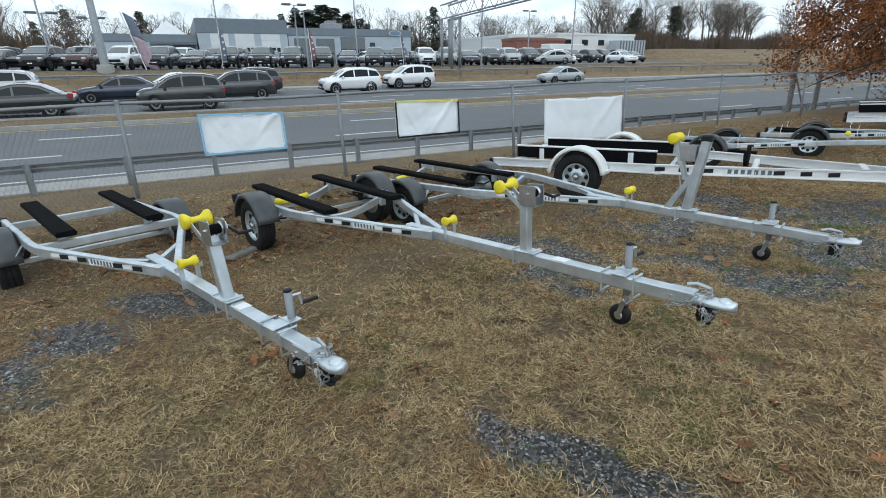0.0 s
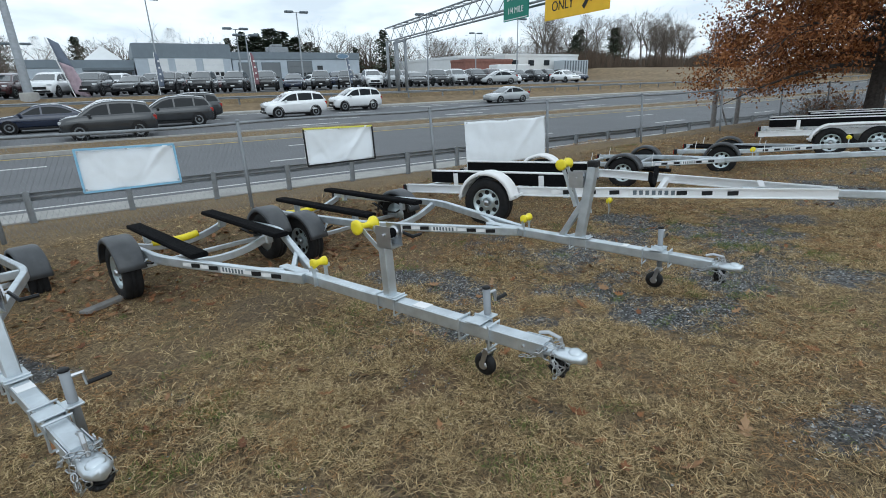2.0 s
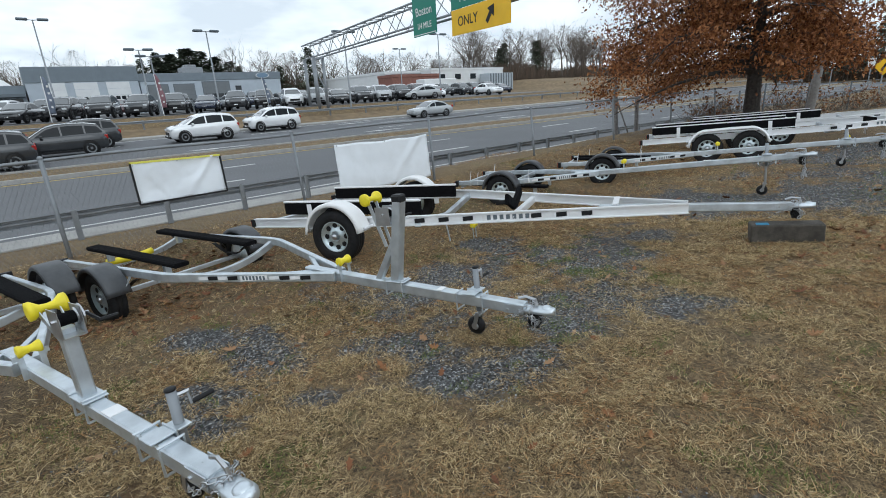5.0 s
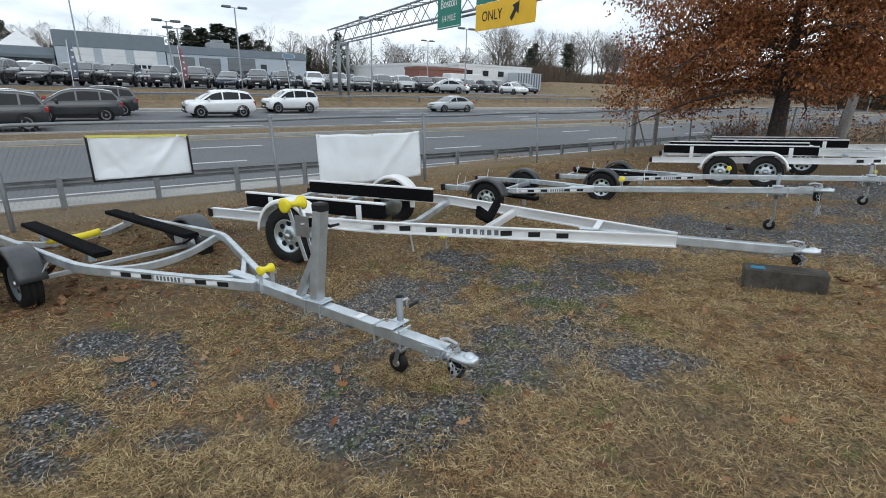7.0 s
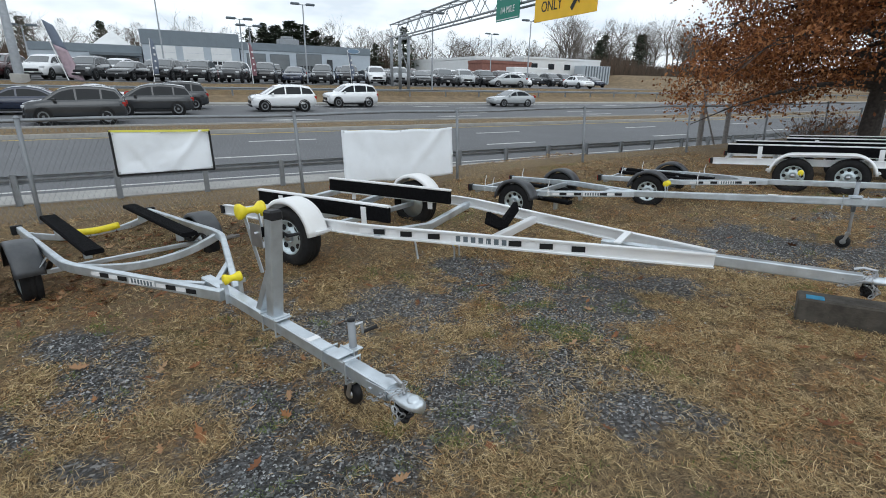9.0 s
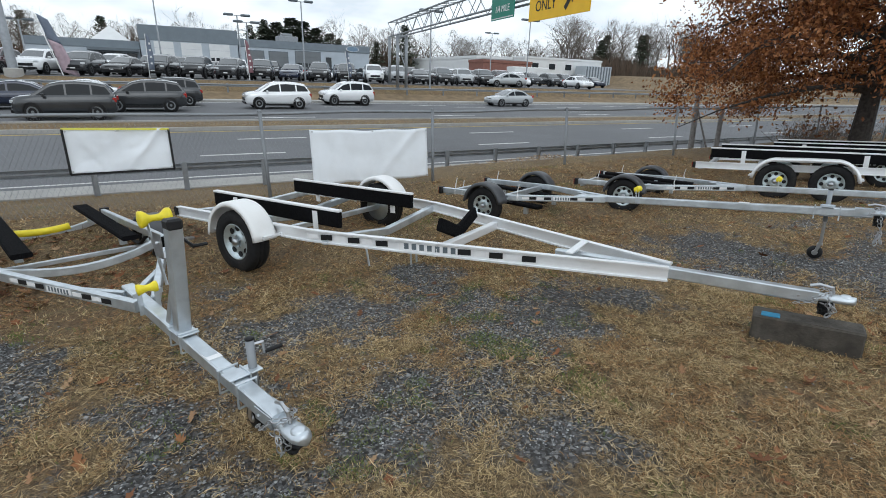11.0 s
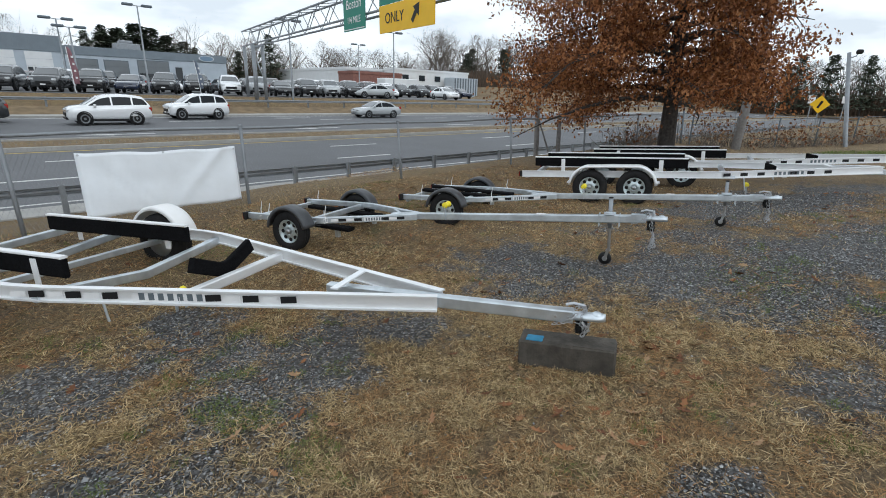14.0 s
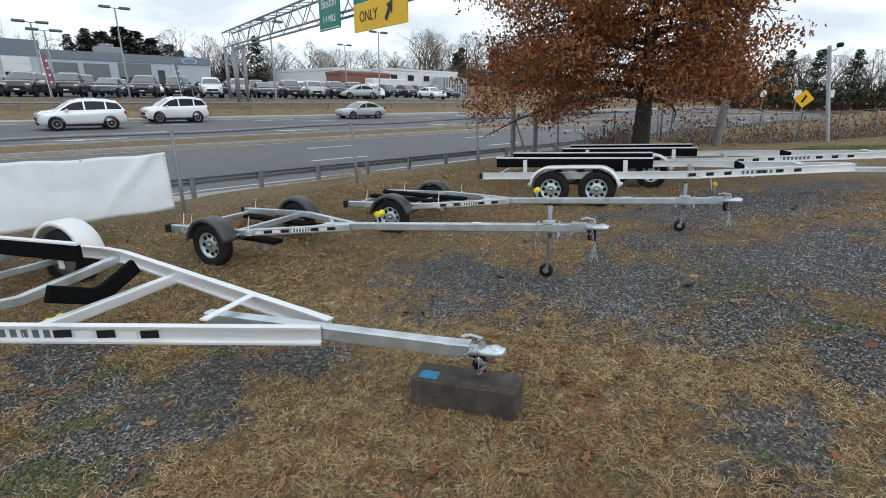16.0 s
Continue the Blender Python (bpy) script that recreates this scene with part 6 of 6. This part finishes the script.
def oak(p):
    """An oak in winter leaf: long limbs, twigs, and sprays of hanging leaves with gaps between them."""
    t = thing("oak_tree", Matrix.Translation(p), "oak tree holding dense rust-brown winter leaves", "tree")
    rng = random.Random(11)
    bm = B()
    taper(bm, [(0, 0, -.4), (0, 0, 0), (0, .02, .4), (.04, .05, 1.6), (-.02, .1, 3.2), (.06, .12, 5.0), (0, .2, 7.6)], [.36, .31, .235, .19, .15, .10, .03], 14)
    shape = [(0, 0), (.4, .2), (1, 0), (.62, -.16), (.3, -.14)]
    verts, faces = [], []

    def leaf(c, s):
        d = Vector((rng.gauss(0, .55), rng.gauss(0, .55), rng.uniform(-1.2, .15))).normalized()
        sd = d.cross(Vector((rng.gauss(0, 1), rng.gauss(0, 1), rng.gauss(0, 1)))).normalized()
        nb = d.cross(sd)
        b = len(verts)
        for x, y in shape: verts.append(c + d * (x * s) + sd * (y * s * 1.3) + nb * (s * .2 * math.sin(x * 3)))
        faces.append(tuple(range(b, b + 5)))

    limbs = 50
    for k in range(limbs):
        q = k / (limbs - 1)
        z, a = 1.6 + 6.4 * q, k * 2.4
        L = (3.75 + 1.1 * math.sin(a)) * (1 - .55 * q ** 2.2) * rng.uniform(.8, 1.1)
        rise, droop = .16 + .5 * q, (.34 if q < .35 else .16) + (.08 if math.sin(a) > .2 and q < .4 else 0)
        out = Vector((math.cos(a), math.sin(a), 0))
        side = Vector((-out.y, out.x, 0))
        ph = rng.uniform(0, 6.28)
        at = lambda s: Vector((0, .05, z)) + out * (L * s) + side * (.22 * L * s * math.sin(2.2 * s + ph)) + Vector((0, 0, L * (rise * s - droop * s * s)))
        taper(bm, [at(s) for s in (0, .2, .4, .6, .8, 1)], [r * (1.15 - .5 * q) for r in (.085, .066, .05, .035, .02, .008)], 6)
        n = int(6 + L * 5.2)
        for i in range(n):
            s = .24 + .78 * (i + rng.random()) / n
            c = at(min(s, 1)) + side * rng.gauss(0, .2 + .42 * s) + Vector((0, 0, rng.gauss(.02, .36)))
            if c.z < 1.98 - .85 * max(0, math.tanh((c.y - .6) / 1.4)) + .25 * noise.noise(c * .8): continue
            if noise.noise(c * .75 + Vector((3, 0, 0))) < (-.16 if c.z > 2.7 and c.y < .5 else -.46): continue
            taper(bm, [at(max(0, s - .1)), (at(max(0, s - .05)) + c) / 2, c], [.014, .009, .004], 3)
            flat = rng.uniform(.14, .26)
            big = rng.uniform(.22, .33)
            for j in range(rng.randrange(115, 180)):
                o = Vector((rng.gauss(0, big), rng.gauss(0, big), rng.gauss(0, flat) - .05))
                leaf(c + o, rng.uniform(.065, .13))
    part("trunk", bm, BARK, t, "dark furrowed trunk and limbs")
    me = bpy.data.meshes.new("crown")
    me.from_pydata(verts, [], faces)
    me.materials.append(OAKLEAF)
    cr = new("crown", me)
    cr.parent = t
    tagged(cr, "rust-brown dead oak leaves")


oak(Vector((19.6, .18, ground_z(19.6, .18))))


# ---- right side: posts, brush fence, lamp, sign ----
def pole(name, a, b, r, material, label, cat, cap=None):
    t = thing(name, Matrix.Translation(a), label, cat)
    bm = B()
    taper(bm, [Vector((0, 0, -.5)), Vector(b) - Vector(a)], [r, r * .85], 10)
    part("shaft", bm, material, t, smooth=True)
    return t


pole("wooden_post", (22.1, 4.8, -.7), (22.15, 4.95, 1.75), .10, POLEWOOD, "stout weathered post beside the fence", "post")
pole("wooden_post", (22.45, 4.1, -.7), (22.5, 4.2, 1.1), .09, POLEWOOD, "short weathered post beside the fence", "post")
pole("post_brace", (22.42, 4.12, -.6), (22.1, 4.9, 1.1), .035, POLEWOOD, "thin diagonal timber brace between two posts", "post")
pole("utility_pole", (26.3, -1.4, -.2), (26.9, -1.8, 7.5), .16, POLEWOOD, "grey leaning utility pole", "utility pole")
pole("gate_post", (25.9, .4, .05), (25.95, .5, 1.55), .045, WALLDARK, "dark steel gate post", "post")
pole("gate_post", (25.6, .95, .0), (25.6, .95, 1.05), .04, WALLDARK, "short dark steel gate post", "post")


def flood_pole():
    t = pole("flood_light_pole", (30.0, -5.28, .1), (30.1, -4.55, 3.66), .08, GALV_DULL, "grey pole with a flood light on top", "street lamp")
    bm = B()
    rod(bm, [(.1, .70, 3.35), (.1, .5, 3.42), (.1, .44, 3.52)], .022, 6)
    arm = part("arm", bm, GALV_DULL, t)
    bm = B()
    box(bm, -.02, .2, .30, .52, 3.5, 3.66, None, .04)
    part("lamp_head", bm, BLACK, arm, "black flood lamp head")


flood_pole()


def diamond_sign(p, s, rz, label):
    t = thing("road_sign", Matrix.Translation(p) @ Matrix.Rotation(radians(rz), 4, "Z"), label, "road sign")
    bm = B()
    rod(bm, [(0, 0, -2.4), (0, 0, .5)], .035, 6)
    part("pole", bm, GALV_DULL, t)
    bm = B()
    box(bm, -s / 2, s / 2, -.05, -.03, -s / 2, s / 2, Matrix.Rotation(radians(45), 4, "Y"), .01)
    f = part("panel", bm, SIGN_YELLOW, t, "yellow diamond sign panel")
    bm = B()
    box(bm, -.06, .06, -.07, -.05, -.22, .22, Matrix.Rotation(radians(25), 4, "Y"))
    part("symbol", bm, BLACK, f)


diamond_sign(Vector((42.8, -5.3, 1.75)), .75, -80, "yellow diamond warning sign on a thin pole")
for x, y, z in ((64.9, -4, 2.3), (58, -6.2, 2.2), (66, -9.5, 2.3)):
    t = thing("road_sign", Matrix.Translation((x, y, z)) @ Matrix.Rotation(radians(-85), 4, "Z"), "small white road sign on a post", "road sign", "small road signs")
    bm = B()
    rod(bm, [(0, 0, -2), (0, 0, .4)], .04, 6)
    part("pole", bm, GALV_DULL, t)
    bm = B()
    box(bm, -.25, .25, -.06, -.03, -.35, .3, None, .01)
    part("panel", bm, STICKER, t)


def brush():
    rng = random.Random(3)
    verts, faces, lv, lf = [], [], [], []

    def stem(p, d, L, w):
        q = p
        for k in range(4):
            d = (d + Vector((rng.gauss(0, .3), rng.gauss(0, .3), rng.gauss(0, .2)))).normalized()
            e = q + d * (L / 4)
            s = d.cross(Vector((rng.gauss(0, 1), rng.gauss(0, 1), .3))).normalized() * w * (1 - k * .2)
            b = len(verts)
            verts.extend((q - s, q + s, e + s * .8, e - s * .8))
            faces.append((b, b + 1, b + 2, b + 3))
            q = e
        return q
    for k in range(1500):
        s = rng.random()
        if s < .3: x, y = 24.6 + rng.uniform(-4.5, 1.5), 1.6 + rng.uniform(-.8, .5) - .0
        else:
            q = (s - .3) / .7
            x, y = 25.6 + q * 9 + rng.gauss(0, .25), .2 - q * 8.6 + rng.gauss(0, .25)
        p = Vector((x, y, ground_z(x, y) - .05))
        tip = stem(p, Vector((rng.gauss(0, .4), rng.gauss(0, .4), 1)), rng.uniform(.5, 1.3) if s > .3 else rng.uniform(.4, 1.1), .008)
        if rng.random() < (.18 if s < .3 else .3):
            for j in range(rng.randrange(2, 7)):
                c = tip + Vector((rng.gauss(0, .12), rng.gauss(0, .12), rng.gauss(-.1, .2)))
                a, d = Vector((rng.gauss(0, 1), rng.gauss(0, 1), rng.gauss(0, 1))).normalized() * .06, Vector((rng.gauss(0, 1), rng.gauss(0, 1), rng.gauss(0, 1))).normalized() * .05
                b = len(lv)
                lv.extend((c - a, c + d, c + a, c - d))
                lf.append((b, b + 1, b + 2, b + 3))
    for nm, V_, F_, m, lab in (("brush", verts, faces, TWIG, "tangle of bare grey brush along a fence"), ("brush_leaves", lv, lf, FALLEN, "few dead brown leaves hanging in brush")):
        me = bpy.data.meshes.new(nm)
        me.from_pydata(V_, [], F_)
        me.materials.append(m)
        tagged(new(nm, me), lab, "brush", "", "stuff")
    f = thing("wire_fence", Matrix(), "dark wire fence overgrown with brush", "fence")
    for k in range(7):
        q = k / 6
        x, y = 25.7 + q * 9, .1 - q * 8.6
        bm = B()
        rod(bm, [(x, y, ground_z(x, y) - .3), (x, y, ground_z(x, y) + 1.15)], .03, 6)
        part("post", bm, WALLDARK, f)
    for h in (.35, .75, 1.12):
        bm = B()
        rod(bm, [(25.7 + q * 9, .1 - q * 8.6, ground_z(25.7 + q * 9, .1 - q * 8.6) + h) for q in np.linspace(0, 1, 13)], .012, 5)
        part("wire", bm, WALLDARK, f)


brush()


# ---- loose cover of the yard: dead grass, stones, leaves ----
def cover():
    rng = np.random.default_rng(4)

    def place(n, x0, x1, y0, y1):
        return rng.uniform(x0, x1, n), rng.uniform(y0, y1, n)

    def near(x, y):
        # distance to the line walked
        t = np.clip((x * .94 - y * .34) / 5.9, 0, 1)
        return np.hypot(x - t * 5.54, y + t * 1.98)
    GX, GY, GS = np.arange(-4, 18.01, .06), np.arange(-7, 8.01, .06), .06
    G = np.array([[gravel(x, y) for x in GX] for y in GY])
    Z = np.array([[yard(x, y) if y < fence_y(x) + 1 else .43 for x in GX] for y in GY])
    smp = lambda A, x, y: A[np.clip(((y + 7) / GS).round().astype(int), 0, len(GY) - 1), np.clip(((x + 4) / GS).round().astype(int), 0, len(GX) - 1)]
    M = np.array(SLOPE.to_3x3())

    def emit(name, verts, faces, m, label, cat):
        me = bpy.data.meshes.new(name)
        nv, nf, k = len(verts), len(faces), faces.shape[1]
        me.vertices.add(nv)
        me.vertices.foreach_set("co", (verts @ M.T).astype(np.float32).ravel())
        me.loops.add(nf * k)
        me.loops.foreach_set("vertex_index", faces.astype(np.int32).ravel())
        me.polygons.add(nf)
        me.polygons.foreach_set("loop_start", np.arange(0, nf * k, k, dtype=np.int32))
        me.polygons.foreach_set("loop_total", np.full(nf, k, dtype=np.int32))
        me.update(calc_edges=True)
        me.validate()
        me.materials.append(m)
        tagged(new(name, me), label, cat, "", "stuff")

    table = rng.random((256, 256))

    def value(x, y, cell, shift):
        # smooth value noise, one random value to a cell
        u, v = x / cell + shift, y / cell + shift * 1.7
        i, j = np.floor(u).astype(int), np.floor(v).astype(int)
        p, q = u - i, v - j
        p, q = p * p * (3 - 2 * p), q * q * (3 - 2 * q)
        T = lambda a, b: table[(i + a) % 256, (j + b) % 256]
        return (T(0, 0) * (1 - p) + T(1, 0) * p) * (1 - q) + (T(0, 1) * (1 - p) + T(1, 1) * p) * q
    clump = lambda x, y, k: np.clip(.05 + 3.4 * (.6 * value(x, y, .085, k) + .4 * value(x, y, .21, k + 9) - .35), .04, 1)

    def blades(n, m, name, label, lo, hi, lift, want, box_, far=0.0):
        x, y = place(n, *box_)
        d = near(x, y)
        fwd = x * .3365 + y * .9416
        keep = (rng.random(n) < np.maximum(far, np.clip((3.0 / np.maximum(d, .6)) ** 1.5, 0, 1)) * want(x, y)) & (fwd > -.05)
        x, y, d = x[keep], y[keep], d[keep]
        k = len(x)
        a = rng.uniform(0, 2 * np.pi, k) + .6 * np.sin(x * 2.1) * np.sin(y * 1.7)
        L = rng.uniform(lo, hi, k)
        w = rng.uniform(.0008, .0019, k) * (1 + np.maximum(0, d - 1.8) / 5)
        el = np.abs(rng.normal(0, lift, k))
        p = np.stack([x, y, smp(Z, x, y) + rng.uniform(-.004, .014, k)], 1)
        dr = np.stack([np.cos(a) * np.cos(el), np.sin(a) * np.cos(el), np.sin(el)], 1) * L[:, None]
        sd = np.stack([-np.sin(a), np.cos(a), rng.normal(0, .4, k)], 1) * w[:, None]
        # each blade is bent at its widest place
        bend = np.stack([-np.sin(a), np.cos(a), rng.normal(.15, .3, k)], 1) * (L * rng.normal(0, .3, k))[:, None]
        mid = p + dr * .45 + bend * .6
        tip = p + dr - bend * .5
        v = np.stack([p, mid - sd, mid + sd, tip], 1).reshape(-1, 3)
        b = np.arange(k)[:, None] * 4
        emit(name, v, np.concatenate([b + [0, 1, 2], b + [1, 3, 2]]), m, label, "grass")
    patchy = lambda x, y: .72 + .28 * (np.sin(x * 3.1 + np.sin(y * 2.3) * 2) * np.sin(y * 2.7 + np.sin(x * 1.9) * 2) > -.45)
    tone = lambda x, y: 3.2 * (.6 * value(x, y, 1.1, 70) + .4 * value(x, y, .4, 90) - .5)
    grassy = lambda x, y: np.clip(1.15 - 1.3 * smp(G, x, y), .07, 1) * patchy(x, y)
    straw = lambda x, y: clump(x, y, 3) * grassy(x, y) * np.clip(.8 - .4 * (tone(x, y) - .3), .6, 1)
    rusty = lambda x, y: clump(x, y, 40) * grassy(x, y) * np.clip(.5 + .6 * (tone(x, y) - .2) + .12 * np.clip(x - 4, -1.5, 3), .08, 1)
    blades(1500000, STRAW, "dead_grass", "matted dead straw-coloured grass", .025, .095, .36, straw, (-3, 16, -6, 6.8))
    blades(1150000, STRAW, "dead_grass", "matted dead straw-coloured grass", .02, .085, .3, straw, (-.5, 9.5, -2.8, 3))
    blades(2500000, RUSTGRASS, "rust_grass", "matted rust-brown dead grass", .02, .08, .25, rusty, (-3, 16, -6, 6.8))
    blob = lambda x, y, cx, cy, a, b: np.exp(-((x - cx) / a) ** 2 - ((y - cy) / b) ** 2)
    sprout = lambda x, y: np.clip((.6 * value(x, y, .15, 150) + .4 * value(x, y, .7, 160) - .70) * 8, 0, 1) + .01 + .5 * blob(x, y, 8.3, 3.6, .6, .4) + .4 * blob(x, y, 10, -1.9, .5, .4) + .5 * blob(x, y, 5.67, .46, .06, .06) + .3 * blob(x, y, 2.6, 2.6, .35, .3)
    blades(1500000, GREENGRASS, "green_grass", "small tufts of green grass", .015, .05, .75, sprout, (-3, 14, -5, 6))
    blades(26000, GREENGRASS, "green_grass", "strip of short green grass before the brush", .05, .12, .6, lambda x, y: 1.0 * (np.abs(y + 4.2 + (x - 24.5) * .55) < 1.3), (20, 27, -7.5, -1.5), 1.0)
    n = 1000000
    x, y = place(n, -2, 16, -6, 5)
    keep = rng.random(n) < np.clip(smp(G, x, y) * 1.2 - .2, .015, 1) * np.clip(1.2 * (2.6 / np.maximum(near(x, y), .6)) ** 1.6, 0, 1) * (x * .3365 + y * .9416 > -.05)
    x, y = x[keep], y[keep]
    k = len(x)
    s = np.exp(rng.normal(math.log(.0046), .3, k)) * (1 + near(x, y) / 8)
    o = np.array([(1, 0, 0), (0, 1, 0), (-1, 0, 0), (0, -1, 0), (.15, .1, .8)]) - (0, 0, .25)
    a = rng.uniform(0, 2 * np.pi, k)
    q = o[None] * s[:, None, None] * rng.uniform(.6, 1.25, (k, 5, 1))
    c, sn = np.cos(a)[:, None], np.sin(a)[:, None]
    v = np.stack([q[..., 0] * c - q[..., 1] * sn + x[:, None], q[..., 0] * sn + q[..., 1] * c + y[:, None], q[..., 2] + (smp(Z, x, y) + s * .4)[:, None]], 2).reshape(-1, 3)
    b = np.arange(k)[:, None] * 5
    f = np.concatenate([b + t for t in ([0, 1, 4], [1, 2, 4], [2, 3, 4], [3, 0, 4])])
    emit("gravel", v, f, STONE, "loose grey crushed stone", "gravel")

    n = 30000
    x, y = place(n, -3, 16, -6, 6.7)
    dens = .018 + .85 * (np.hypot((x - 2.4) / 1.9, (y - 5.2) / .9) < 1) + .9 * (np.hypot((x - 4.2) / 1.6, (y - 4.9) / 1.1) < 1) + .22 * (np.sin(x * 1.9 + y) * np.sin(y * 2.2 - x) > .72) + .12 * (value(x, y, .45, 120) > .8) + .3 * (np.hypot((x - 7.6) / .8, (y + 1.0) / .6) < 1)
    keep = rng.random(n) < np.clip(dens, 0, 1)
    x, y = x[keep], y[keep]
    k = len(x)
    s = rng.uniform(.022, .056, k)
    # lobed outline round a midrib, curled by its own amount
    lobes = [(-1.15, .03), (-.8, .10), (-.62, .34), (-.4, .16), (-.12, .52), (.12, .2), (.42, .44), (.6, .17), (1.0, 0)]
    ring = lobes + [(px, -py) for px, py in lobes[-2::-1]]
    o = np.array([(px, py, .45 * py * py + .22 * px * px) for px, py in [(0, 0)] + ring])
    nv = len(o)
    a = rng.uniform(0, 2 * np.pi, k)
    q = o[None] * s[:, None, None] * np.stack([np.ones((k, nv)), rng.uniform(.75, 1.25, (k, 1)) * np.ones((k, nv)), rng.uniform(-.6, 2.6, (k, 1)) * np.ones((k, nv))], 2)
    q[..., 2] += q[..., 0] * rng.normal(0, .25, (k, 1)) + q[..., 1] * rng.normal(0, .35, (k, 1))
    c, sn = np.cos(a)[:, None], np.sin(a)[:, None]
    v = np.stack([q[..., 0] * c - q[..., 1] * sn + x[:, None], q[..., 0] * sn + q[..., 1] * c + y[:, None], q[..., 2] + (smp(Z, x, y) + .016)[:, None]], 2).reshape(-1, 3)
    b = np.arange(k)[:, None] * nv
    f = np.concatenate([b + [0, i, i % (nv - 1) + 1] for i in range(1, nv)])
    emit("fallen_leaves", v, f, FALLEN, "scattered brown fallen oak leaves", "leaves")


cover()
